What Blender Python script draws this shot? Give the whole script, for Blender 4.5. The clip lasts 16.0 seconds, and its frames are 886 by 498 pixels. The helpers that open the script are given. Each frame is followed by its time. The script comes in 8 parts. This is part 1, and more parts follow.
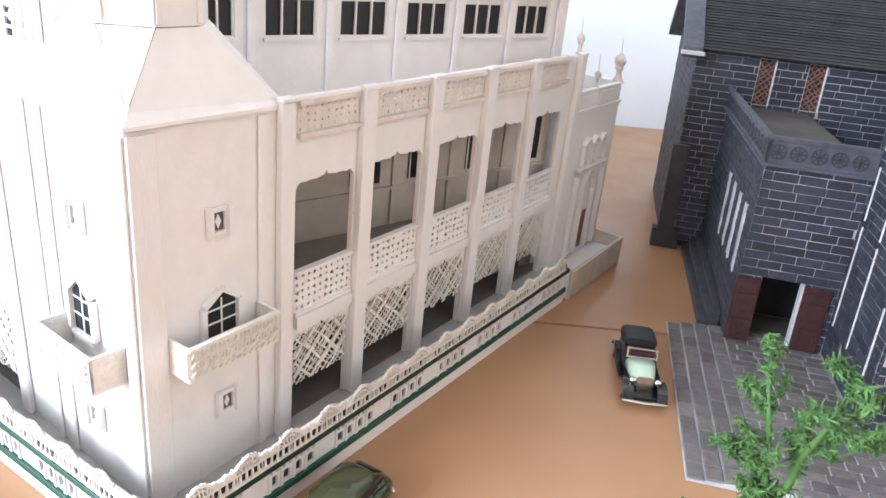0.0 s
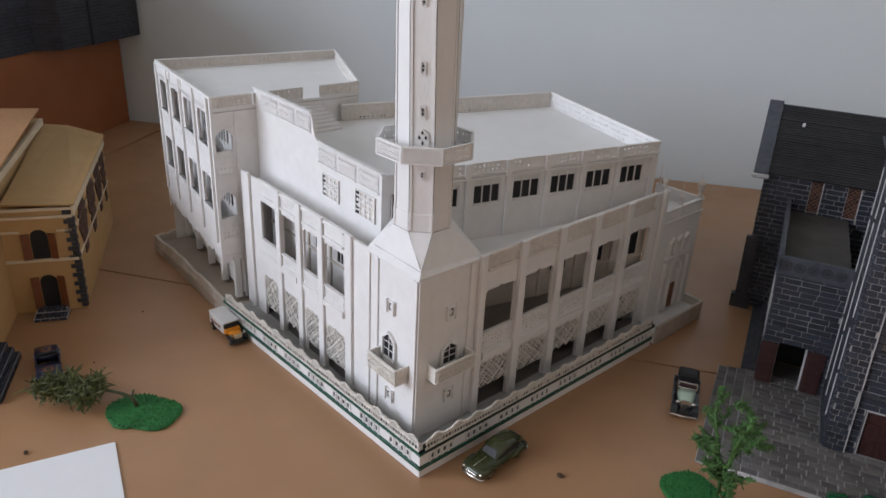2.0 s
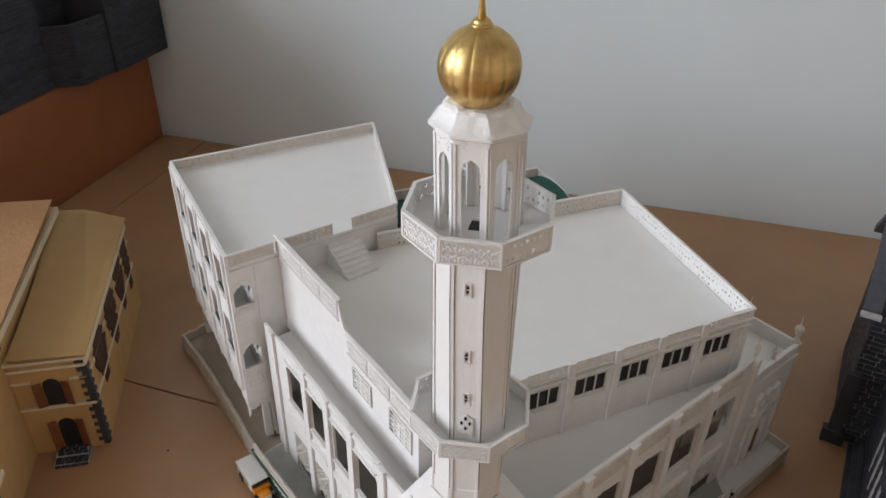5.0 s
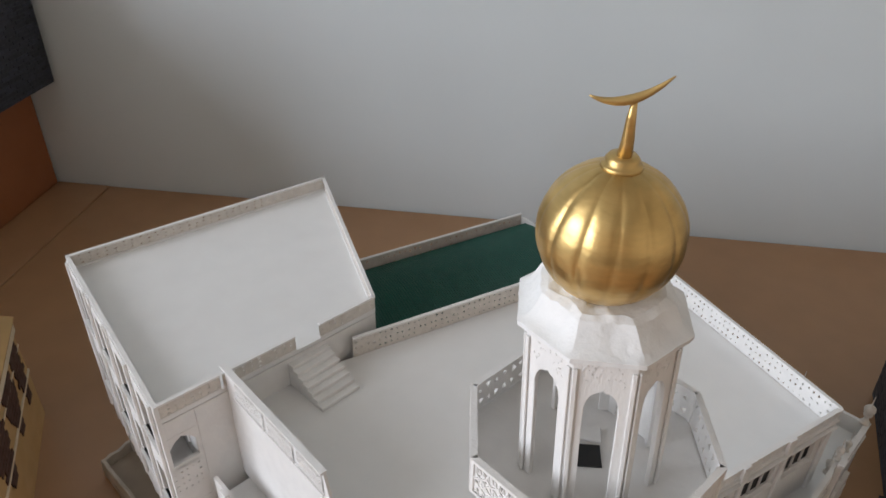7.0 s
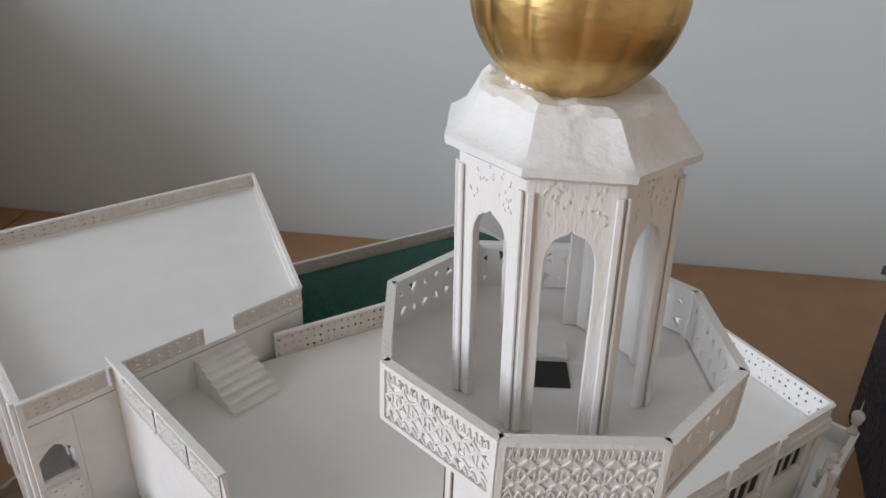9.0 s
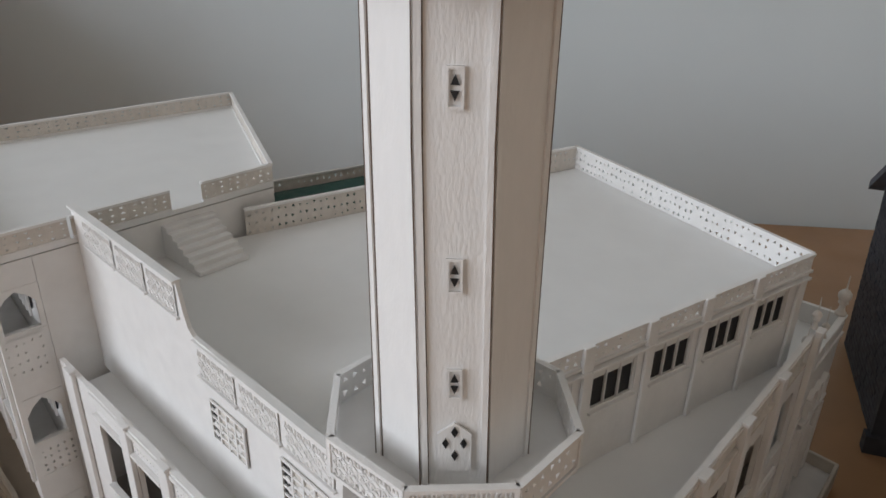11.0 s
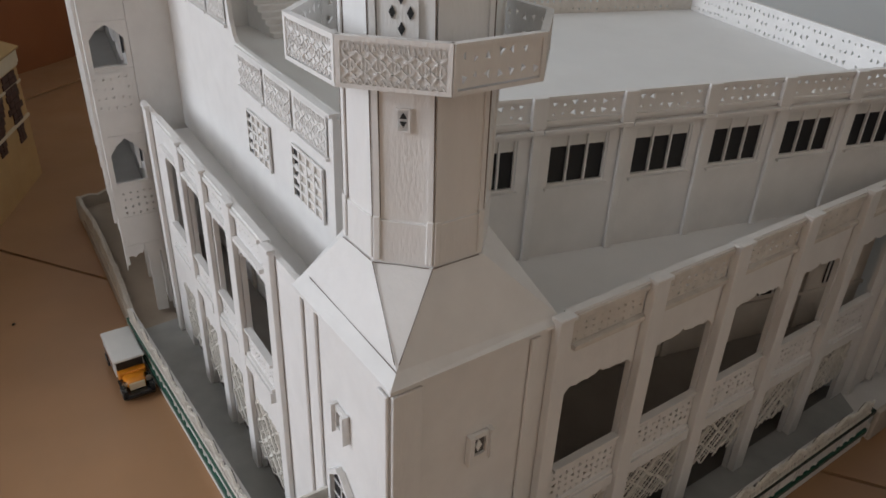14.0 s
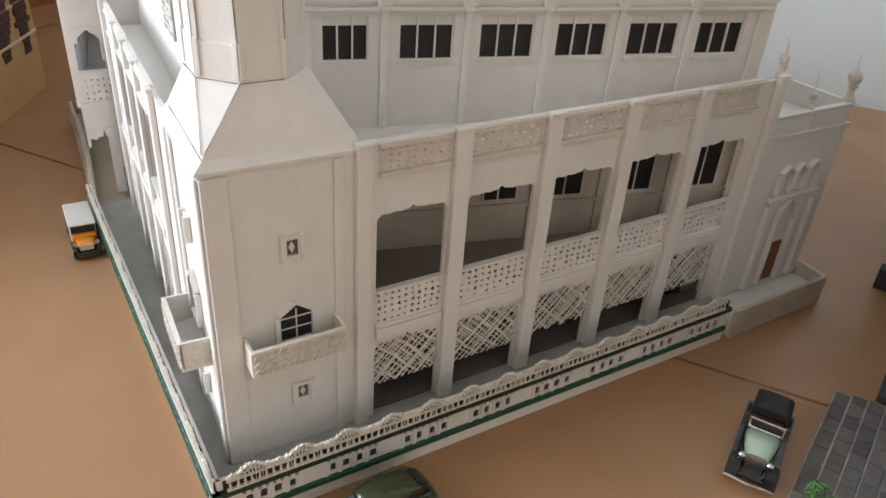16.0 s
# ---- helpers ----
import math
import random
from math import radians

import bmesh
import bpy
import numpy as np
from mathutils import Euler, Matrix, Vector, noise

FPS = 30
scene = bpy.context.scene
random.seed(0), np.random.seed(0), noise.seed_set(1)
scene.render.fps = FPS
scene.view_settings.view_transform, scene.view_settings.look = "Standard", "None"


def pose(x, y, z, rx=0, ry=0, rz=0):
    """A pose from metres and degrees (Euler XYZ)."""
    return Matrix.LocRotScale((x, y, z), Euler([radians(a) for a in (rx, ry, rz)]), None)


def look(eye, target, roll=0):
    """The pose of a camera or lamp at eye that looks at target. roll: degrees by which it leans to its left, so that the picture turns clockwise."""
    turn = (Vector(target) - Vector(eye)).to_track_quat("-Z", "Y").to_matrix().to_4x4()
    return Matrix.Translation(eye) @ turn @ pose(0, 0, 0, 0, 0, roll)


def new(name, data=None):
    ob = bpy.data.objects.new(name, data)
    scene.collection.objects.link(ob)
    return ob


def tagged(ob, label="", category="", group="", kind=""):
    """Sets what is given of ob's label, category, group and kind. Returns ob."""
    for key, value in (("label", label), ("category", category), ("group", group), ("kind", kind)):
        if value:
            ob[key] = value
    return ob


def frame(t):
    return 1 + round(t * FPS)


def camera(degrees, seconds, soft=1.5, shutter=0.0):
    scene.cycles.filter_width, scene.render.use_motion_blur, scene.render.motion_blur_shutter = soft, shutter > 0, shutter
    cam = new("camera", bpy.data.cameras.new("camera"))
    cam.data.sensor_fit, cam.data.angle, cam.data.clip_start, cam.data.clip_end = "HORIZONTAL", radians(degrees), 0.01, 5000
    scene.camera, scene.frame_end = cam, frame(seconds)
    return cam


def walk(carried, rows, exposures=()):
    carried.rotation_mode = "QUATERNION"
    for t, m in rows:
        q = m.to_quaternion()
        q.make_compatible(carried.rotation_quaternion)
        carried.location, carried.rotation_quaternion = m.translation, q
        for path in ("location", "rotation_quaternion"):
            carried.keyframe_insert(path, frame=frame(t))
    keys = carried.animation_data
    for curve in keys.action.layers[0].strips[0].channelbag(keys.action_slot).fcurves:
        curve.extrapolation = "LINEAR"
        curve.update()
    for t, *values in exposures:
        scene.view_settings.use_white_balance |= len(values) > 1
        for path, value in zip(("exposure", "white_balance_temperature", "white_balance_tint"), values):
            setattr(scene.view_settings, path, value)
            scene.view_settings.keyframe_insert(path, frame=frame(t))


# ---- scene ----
cam = camera(62.22, 16.0, soft=1.6)
# seconds, eye x y z, turn x y z in degrees
PATH = [
    (0, -0.0176, -0.0009, 0.2309, 66.92, -5.47, 35.25),
    (0.5, 0.0117, -0.0314, 0.2490, 67.82, -6.15, 39.91),
    (1, 0.0606, -0.0555, 0.2787, 67.52, -5.68, 47.23),
    (1.5, 0.1006, -0.0990, 0.3229, 66.14, -4.16, 49.88),
    (2, 0.1459, -0.1938, 0.4168, 65.35, -2.79, 48.27),
    (2.5, 0.1843, -0.2612, 0.4810, 64.28, -2.32, 44.32),
    (3, 0.1943, -0.2856, 0.5429, 63.85, -1.89, 42.70),
    (3.5, 0.1711, -0.2346, 0.5693, 60.85, -1.49, 43.55),
    (4, 0.1249, -0.1332, 0.5743, 58.96, -2.61, 49.32),
    (4.5, 0.0705, -0.0794, 0.5790, 57.94, -2.82, 54.03),
    (5, -0.0124, -0.0606, 0.5870, 57.23, -1.14, 52.22),
    (5.2, -0.0440, -0.0544, 0.5958, 57.19, -0.83, 51.00),
    (7.5, -0.1931, 0.0257, 0.5640, 56.55, -1.28, 43.98),
    (8, -0.2012, 0.0374, 0.5453, 58.65, -2.35, 43.24),
    (8.5, -0.1959, 0.0402, 0.5166, 60.09, -2.57, 42.79),
    (9, -0.1905, 0.0390, 0.4946, 61.50, -2.54, 41.90),
    (9.5, -0.1778, 0.0394, 0.4748, 63.15, -2.44, 41.44),
    (10, -0.1656, 0.0353, 0.4521, 63.49, -2.47, 41.01),
    (10.2, -0.1619, 0.0340, 0.4406, 63.82, -1.84, 40.95),
    (12.3, -0.1208, 0.0093, 0.3535, 64.00, -1.95, 43.41),
    (12.5, -0.1184, 0.0104, 0.3478, 63.04, -1.97, 43.80),
    (13, -0.1086, 0.0118, 0.3343, 61.76, -1.98, 45.48),
    (13.5, -0.0957, 0.0189, 0.3211, 61.30, -1.81, 49.35),
    (14, -0.0809, 0.0408, 0.3077, 60.65, -2.16, 55.12),
    (14.5, -0.0505, 0.0532, 0.3030, 59.89, -3.56, 57.84),
    (15, -0.0127, 0.0450, 0.3042, 59.51, -3.83, 59.35),
    (15.5, 0.0128, 0.0564, 0.2940, 59.60, -2.06, 59.75),
    (16, 0.0318, 0.0762, 0.2877, 59.06, -3.62, 59.87),
]
EXPOSURES = [(0, 1.38, 5950.0, 16.5), (0.4, 0.57, 5950.0, 16.5), (0.8, -0.10, 6050.0, 16.5), (1.2, -0.56, 6100.0, 16.5), (1.6, -0.48, 6150.0, 16.5), (2, -0.46, 6200.0, 16.2), (2.5, -0.34, 6300.0, 15.8), (3, -0.28, 6400.0, 15.5), (5, -0.40, 6550.0, 14.5), (8, -0.45, 6500.0, 14.5), (10, -0.65, 6500.0, 13.5), (12.5, -0.72, 6500.0, 12.5), (14, -0.75, 6500.0, 13.5), (15, -0.27, 6500.0, 11.5), (15.5, -0.20, 6500.0, 11.5), (16, 0.32, 6450.0, 11.5)]
walk(cam, [(t, pose(x, y, z, rx, ry, rz)) for t, x, y, z, rx, ry, rz in PATH], EXPOSURES)

# ---- room axes: E runs along the back wall, N comes out of it into the room
CORNER = Vector((-1.36, 0.325, 0.0))
E = Vector((0.802, 0.597, 0.0))
N = Vector((0.597, -0.802, 0.0))
ROOM_L, ROOM_R, ROOM_D = -1.15, 2.1, 3.6      # along E, along E, along N
FLOOR_Z, CEIL_Z = -0.75, 1.75
WIN_N0, WIN_N1, WIN_Z0, WIN_Z1 = 1.1, 3.0, 0.3, 1.65


def room(e, n, z):
    return CORNER + E * e + N * n + Vector((0, 0, z))


world = bpy.data.worlds.new("world")
scene.world = world
world.use_nodes = True
sky = world.node_tree.nodes.new("ShaderNodeTexSky")
sky.sky_type, sky.sun_disc, sky.sun_elevation, sky.sun_rotation = "NISHITA", False, radians(38), radians(200)
world.node_tree.links.new(sky.outputs[0], world.node_tree.nodes["Background"].inputs[0])
world.node_tree.nodes["Background"].inputs[1].default_value = 0.1

WINDOW_POWER = 40.0
for k in (0, 1):
    lamp = bpy.data.lights.new("window_light", "AREA")
    lamp.shape, lamp.energy, lamp.color = "RECTANGLE", WINDOW_POWER, (0.84, 0.92, 1.0)
    half = (WIN_N1 - WIN_N0) / 2
    lamp.size, lamp.size_y = half - 0.1, WIN_Z1 - WIN_Z0 - 0.1
    mid = WIN_N0 + half * (k + 0.5)
    ob = new("window_light", lamp)
    ob.matrix_world = look(room(ROOM_L - 0.03, mid, (WIN_Z0 + WIN_Z1) / 2), room(ROOM_L + 1.0, mid, (WIN_Z0 + WIN_Z1) / 2))


# ---- materials
def material(name, colour, rough=0.7, metal=0.0, vary=0.1, scale=60.0, stain=0.12, stain_scale=9.0, stain_colour=None, bump=0.15, bump_scale=300.0, island=0.0, random_object=0.0, stretch=None, coat=0.0):
    m = bpy.data.materials.new(name)
    m.use_nodes = True
    nt = m.node_tree
    nodes, links = nt.nodes, nt.links
    bsdf = nodes["Principled BSDF"]
    bsdf.inputs["Roughness"].default_value, bsdf.inputs["Metallic"].default_value = rough, metal
    bsdf.inputs["Coat Weight"].default_value = coat
    geo = nodes.new("ShaderNodeNewGeometry")
    place = geo.outputs["Position"]
    if stretch:
        mapping = nodes.new("ShaderNodeVectorMath")
        mapping.operation = "MULTIPLY"
        mapping.inputs[1].default_value = stretch
        links.new(place, mapping.inputs[0])
        place = mapping.outputs[0]

    def noise_node(size, detail=4.0):
        n = nodes.new("ShaderNodeTexNoise")
        n.inputs["Scale"].default_value, n.inputs["Detail"].default_value = size, detail
        links.new(place, n.inputs["Vector"])
        return n.outputs["Fac"]

    def ramp(fac, lo, hi):
        r = nodes.new("ShaderNodeMapRange")
        r.inputs["From Min"].default_value, r.inputs["From Max"].default_value = 0.3, 0.7
        r.inputs["To Min"].default_value, r.inputs["To Max"].default_value = lo, hi
        links.new(fac, r.inputs["Value"])
        return r.outputs[0]

    def mix(kind, a, b, fac):
        x = nodes.new("ShaderNodeMix")
        x.data_type, x.blend_type = "RGBA", kind
        for value, socket in ((fac, x.inputs[0]), (a, x.inputs[6]), (b, x.inputs[7])):
            if isinstance(value, (float, int)):
                socket.default_value = value
            elif isinstance(value, tuple):
                socket.default_value = (*value, 1)
            else:
                links.new(value, socket)
        return x.outputs[2]

    fine = ramp(noise_node(scale), 1 - vary, 1 + vary)
    col = mix("MULTIPLY", colour, (1.0, 1.0, 1.0), 1.0)
    comb = nodes.new("ShaderNodeCombineColor")
    for i in range(3):
        links.new(fine, comb.inputs[i])
    col = mix("MULTIPLY", col, comb.outputs[0], 1.0)
    dirt = stain_colour or tuple(c * 0.6 for c in colour)
    col = mix("MIX", col, dirt, ramp(noise_node(stain_scale, 6.0), 0.0, stain))
    rnd = None
    if island:
        rnd, amount = geo.outputs["Random Per Island"], island
    if random_object:
        info = nodes.new("ShaderNodeObjectInfo")
        rnd, amount = info.outputs["Random"], random_object
    if rnd:
        r = nodes.new("ShaderNodeMapRange")
        r.inputs["To Min"].default_value, r.inputs["To Max"].default_value = 1 - amount, 1 + amount
        links.new(rnd, r.inputs["Value"])
        comb2 = nodes.new("ShaderNodeCombineColor")
        for i in range(3):
            links.new(r.outputs[0], comb2.inputs[i])
        col = mix("MULTIPLY", col, comb2.outputs[0], 1.0)
    links.new(col, bsdf.inputs["Base Color"])
    links.new(ramp(noise_node(scale * 0.7), max(rough - 0.08, 0.03), min(rough + 0.08, 1.0)), bsdf.inputs["Roughness"])
    if bump:
        b = nodes.new("ShaderNodeBump")
        b.inputs["Strength"].default_value, b.inputs["Distance"].default_value = bump, 0.0006
        links.new(noise_node(bump_scale, 5.0), b.inputs["Height"])
        links.new(b.outputs[0], bsdf.inputs["Normal"])
    return m


WHITE = material("white_card", (0.80, 0.785, 0.765), 0.6, vary=0.035, scale=90, stain=0.10, stain_scale=14, stain_colour=(0.56, 0.51, 0.44), bump=0.25, bump_scale=420)
BRUSHED = material("brushed_white_paint", (0.80, 0.785, 0.765), 0.55, vary=0.02, scale=200, stain=0.10, stain_scale=22, stain_colour=(0.58, 0.53, 0.46), bump=0.35, bump_scale=800, stretch=(1.6, 1.6, 0.45))
PLASTER = material("thick_white_filler", (0.82, 0.82, 0.81), 0.6, vary=0.04, scale=120, stain=0.08, stain_scale=30, bump=1.0, bump_scale=240)
DECK = material("white_roof_card", (0.80, 0.795, 0.78), 0.65, vary=0.02, scale=40, stain=0.14, stain_scale=7, stain_colour=(0.62, 0.59, 0.53), bump=0.12, bump_scale=300)
GREY_FLOOR = material("grey_card_floor", (0.42, 0.42, 0.40), 0.75, vary=0.12, scale=60, stain=0.4, stain_scale=25, stain_colour=(0.25, 0.25, 0.24))
# two darker cards with the shade of the recesses put into their colour
INNER = material("shaded_grey_card", (0.33, 0.30, 0.27), 0.85, vary=0.1, scale=60, stain=0.4, stain_scale=20, stain_colour=(0.20, 0.18, 0.16))
ARCADE_FLOOR = material("recess_shade_card", (0.13, 0.12, 0.11), 0.85, vary=0.15, scale=60, stain=0.4, stain_scale=25, stain_colour=(0.20, 0.18, 0.16))
# buff that carries the right gallery's shade in its colour
BUFF = material("shaded_buff_card", (0.68, 0.62, 0.55), 0.85, vary=0.1, scale=60, stain=0.4, stain_scale=20, stain_colour=(0.38, 0.33, 0.27))
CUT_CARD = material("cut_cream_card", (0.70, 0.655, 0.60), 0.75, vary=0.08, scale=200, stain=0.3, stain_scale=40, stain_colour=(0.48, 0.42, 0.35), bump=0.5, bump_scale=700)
LACE = material("cream_lace", (0.80, 0.77, 0.71), 0.8, vary=0.1, scale=400, stain=0.25, stain_scale=60, stain_colour=(0.5, 0.45, 0.36), bump=0.6, bump_scale=900)
# the green trim again, with the right fence's shade put into its colour
GREEN_SHADED = material("shaded_green_trim", (0.012, 0.028, 0.020), 0.5, vary=0.15, scale=200, stain=0.3, stain_scale=40, stain_colour=(0.010, 0.045, 0.030))
GREEN_TRIM = material("dark_green_trim", (0.010, 0.082, 0.052), 0.45, vary=0.15, scale=200, stain=0.3, stain_scale=40, stain_colour=(0.01, 0.05, 0.035))
GREEN_TIN = material("green_corrugated_sheet", (0.008, 0.085, 0.06), 0.5, vary=0.12, scale=150, stain=0.3, stain_scale=20)
DIRTY = material("stained_rough_plaster", (0.60, 0.55, 0.48), 0.8, vary=0.12, scale=60, stain=0.6, stain_scale=28, stain_colour=(0.40, 0.33, 0.25), bump=1.0, bump_scale=130)
YARD_FLOOR = material("dusty_card_floor", (0.46, 0.38, 0.30), 0.8, vary=0.15, scale=40, stain=0.4, stain_scale=20, stain_colour=(0.24, 0.20, 0.16))
BLACK = material("black_card", (0.012, 0.012, 0.013), 0.55, vary=0.2)
GOLD = material("gold_paint", (0.70, 0.49, 0.20), 0.36, metal=0.92, vary=0.16, scale=160, stain=0.35, stain_scale=60, stain_colour=(0.34, 0.20, 0.05), bump=0.28, bump_scale=420, stretch=(0.5, 0.5, 1.4))
KRAFT = material("kraft_board", (0.385, 0.210, 0.102), 0.36, vary=0.05, scale=25, stain=0.35, stain_scale=3.5, stain_colour=(0.36, 0.215, 0.12), bump=0.12, bump_scale=160)
KRAFT_SIDE = material("brown_box_board", (0.33, 0.115, 0.04), 0.6, vary=0.05, scale=20, stain=0.3, stain_scale=4, stain_colour=(0.24, 0.082, 0.028), bump=0.1)
SEAM = material("dark_seam_tape", (0.10, 0.055, 0.03), 0.6)
WALL = material("pale_wall_paint", (0.725, 0.785, 0.80), 0.8, vary=0.012, scale=8, stain=0.1, stain_scale=1.2, stain_colour=(0.66, 0.68, 0.69), bump=0.1, bump_scale=120)
# unseen walls and ceiling, their tones set for the light they bounce
SIDE_WALL = material("cream_bounce_wall_paint", (0.78, 0.69, 0.58), 0.7, vary=0.03, scale=6, stain=0.1, stain_scale=2.0)
DIM_WALL = material("brown_bounce_wall_paint", (0.58, 0.45, 0.35), 0.6, vary=0.1, scale=6, stain=0.3, stain_scale=2.0)
ROOM_CEIL = material("dull_beige_bounce_ceiling", (0.60, 0.57, 0.52), 0.85, vary=0.03, scale=6, stain=0.1, stain_scale=1.5)
CEIL = material("white_ceiling_paint", (0.8, 0.8, 0.79), 0.85, vary=0.01, scale=6, stain=0.04, stain_scale=1.5)
ROOM_FLOOR = material("brown_room_floor", (0.22, 0.15, 0.10), 0.5, vary=0.1, scale=6, stain=0.2, stain_scale=2)
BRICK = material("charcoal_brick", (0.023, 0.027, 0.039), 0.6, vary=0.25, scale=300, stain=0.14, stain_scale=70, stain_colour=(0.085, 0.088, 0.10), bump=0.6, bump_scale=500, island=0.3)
BRICK_ONE = material("charcoal_single_brick", (0.023, 0.027, 0.039), 0.6, vary=0.25, scale=300, stain=0.14, stain_scale=70, stain_colour=(0.085, 0.088, 0.10), bump=0.6, bump_scale=500, random_object=0.3)
MORTAR = material("chalky_mortar", (0.24, 0.24, 0.245), 0.85, vary=0.3, scale=120, stain=0.9, stain_scale=42, stain_colour=(0.62, 0.61, 0.60))
MORTAR_DARK = material("dark_mortar", (0.20, 0.195, 0.19), 0.85, vary=0.3, scale=120, stain=0.9, stain_scale=60, stain_colour=(0.52, 0.50, 0.46))
PAVER = material("grey_paving", (0.112, 0.102, 0.094), 0.65, vary=0.25, scale=200, stain=0.35, stain_scale=40, stain_colour=(0.20, 0.20, 0.20), bump=0.6, bump_scale=400, island=0.3)
PAVER_ONE = material("grey_paving_stone", (0.112, 0.102, 0.094), 0.65, vary=0.25, scale=200, stain=0.35, stain_scale=40, stain_colour=(0.20, 0.20, 0.20), bump=0.6, bump_scale=400, random_object=0.3)
SLATE = material("black_ribbed_roof", (0.018, 0.018, 0.020), 0.55, vary=0.2, scale=120, stain=0.3, stain_scale=25, stain_colour=(0.05, 0.05, 0.052))
BLUE_GREY = material("blue_grey_paint", (0.056, 0.062, 0.078), 0.6, vary=0.2, scale=180, stain=0.35, stain_scale=45, stain_colour=(0.12, 0.125, 0.145), bump=0.5)
ROOF_GREY = material("brown_grey_roof_card", (0.055, 0.050, 0.045), 0.8, vary=0.15, scale=60, stain=0.4, stain_scale=14, stain_colour=(0.085, 0.078, 0.070))
CHARCOAL = material("charcoal_card", (0.030, 0.031, 0.037), 0.65, vary=0.2, scale=150, stain=0.3, stain_scale=40, stain_colour=(0.10, 0.10, 0.11), bump=0.5)
CHALK = material("white_edge_paint", (0.62, 0.61, 0.60), 0.8, vary=0.15, scale=200, stain=0.4, stain_scale=90, stain_colour=(0.25, 0.25, 0.26))
MAROON = material("maroon_door_paint", (0.048, 0.017, 0.016), 0.5, vary=0.2, scale=200, stain=0.3, stain_scale=50, bump=0.3)
BROWN_LATTICE = material("brown_lattice_card", (0.20, 0.095, 0.06), 0.6, vary=0.2, scale=200)
CREAM = material("cream_card", (0.52, 0.315, 0.125), 0.6, vary=0.05, scale=60, stain=0.25, stain_scale=14, stain_colour=(0.52, 0.34, 0.15))
CREAM_TRIM = material("pale_cream_trim", (0.72, 0.60, 0.42), 0.6, vary=0.06, scale=90, stain=0.2, stain_scale=20)
TAN_ROOF = material("tan_card_roof", (0.40, 0.240, 0.085), 0.6, vary=0.03, scale=50, stain=0.3, stain_scale=10, stain_colour=(0.38, 0.25, 0.11))
CORK = material("cork_roof_sheet", (0.42, 0.225, 0.10), 0.75, vary=0.12, scale=320, stain=0.4, stain_scale=60, stain_colour=(0.33, 0.17, 0.07), bump=0.6)
PEEL = material("dark_red_painted_stone", (0.07, 0.028, 0.018), 0.6, vary=0.3, scale=200, stain=0.4, stain_scale=60)
SHUTTER = material("brown_shutter_paint", (0.20, 0.065, 0.022), 0.5, vary=0.15, scale=150)
LEAF = material("bright_green_foliage", (0.055, 0.125, 0.028), 0.75, vary=0.3, scale=150, stain=0.5, stain_scale=50, stain_colour=(0.075, 0.175, 0.045), island=0.4)
LEAF_DARK = material("dark_green_foliage", (0.072, 0.084, 0.020), 0.6, vary=0.3, scale=150, stain=0.5, stain_scale=50, stain_colour=(0.095, 0.105, 0.022), island=0.3)
TURF = material("green_turf_base", (0.014, 0.125, 0.024), 0.7, vary=0.4, scale=500, stain=0.5, stain_scale=120, stain_colour=(0.022, 0.19, 0.04), bump=1.0, bump_scale=700)
BARK = material("dark_twig", (0.05, 0.06, 0.02), 0.7, vary=0.3, scale=200)
OLIVE = material("olive_green_enamel", (0.036, 0.045, 0.014), 0.28, vary=0.05, scale=60, stain=0.15, stain_scale=40, bump=0.03, coat=0.5)
BLACK_GLOSS = material("black_enamel", (0.012, 0.012, 0.014), 0.2, vary=0.1, bump=0.03, coat=0.5)
MINT = material("mint_enamel", (0.50, 0.66, 0.52), 0.3, vary=0.04, bump=0.03, coat=0.4)
ORANGE = material("orange_enamel", (0.78, 0.27, 0.015), 0.35, vary=0.05, bump=0.03, coat=0.3)
VAN_WHITE = material("white_enamel", (0.74, 0.73, 0.70), 0.4, vary=0.05, bump=0.05)
GREEN_GLOSS = material("green_enamel", (0.005, 0.10, 0.03), 0.2, vary=0.1, bump=0.03, coat=0.5)
TEAL = material("teal_enamel", (0.01, 0.20, 0.27), 0.3, vary=0.1, bump=0.03, coat=0.4)
BUFF_DULL = material("faded_badge_paint", (0.20, 0.13, 0.08), 0.5)
NAVY = material("navy_plastic", (0.016, 0.020, 0.05), 0.35, vary=0.1, bump=0.03)
CHROME = material("worn_chrome", (0.72, 0.72, 0.70), 0.22, metal=1.0, vary=0.08, bump=0.05)
RUBBER = material("black_rubber", (0.02, 0.02, 0.02), 0.8, vary=0.1)
TINT = material("dark_car_glass", (0.015, 0.017, 0.018), 0.55, vary=0.05, bump=0.0)
DARK_RED = material("dark_red_upholstery", (0.05, 0.012, 0.014), 0.5)
PAPER = material("white_paper", (0.82, 0.82, 0.82), 0.7, vary=0.01, bump=0.05, stain=0.04)
DEBRIS = material("brown_crumb", (0.06, 0.035, 0.02), 0.8)


# ---- building helpers
def plan(p0, p1, side):
    """Frame on a wall from p0 to p1: (u along, d outward, z up). side 1: outward is to the right of the way."""
    a, b = Vector((*p0, 0.0)), Vector((*p1, 0.0))
    way = (b - a).normalized()
    out = Vector((way.y, -way.x, 0.0)) * side
    return lambda u, d, z: a + way * u + out * d + Vector((0, 0, z))


def world_frame(u, d, z):
    return Vector((u, d, z))


def shifted(f, u0=0.0, d0=0.0, z0=0.0):
    return lambda u, d, z: f(u + u0, d + d0, z + z0)


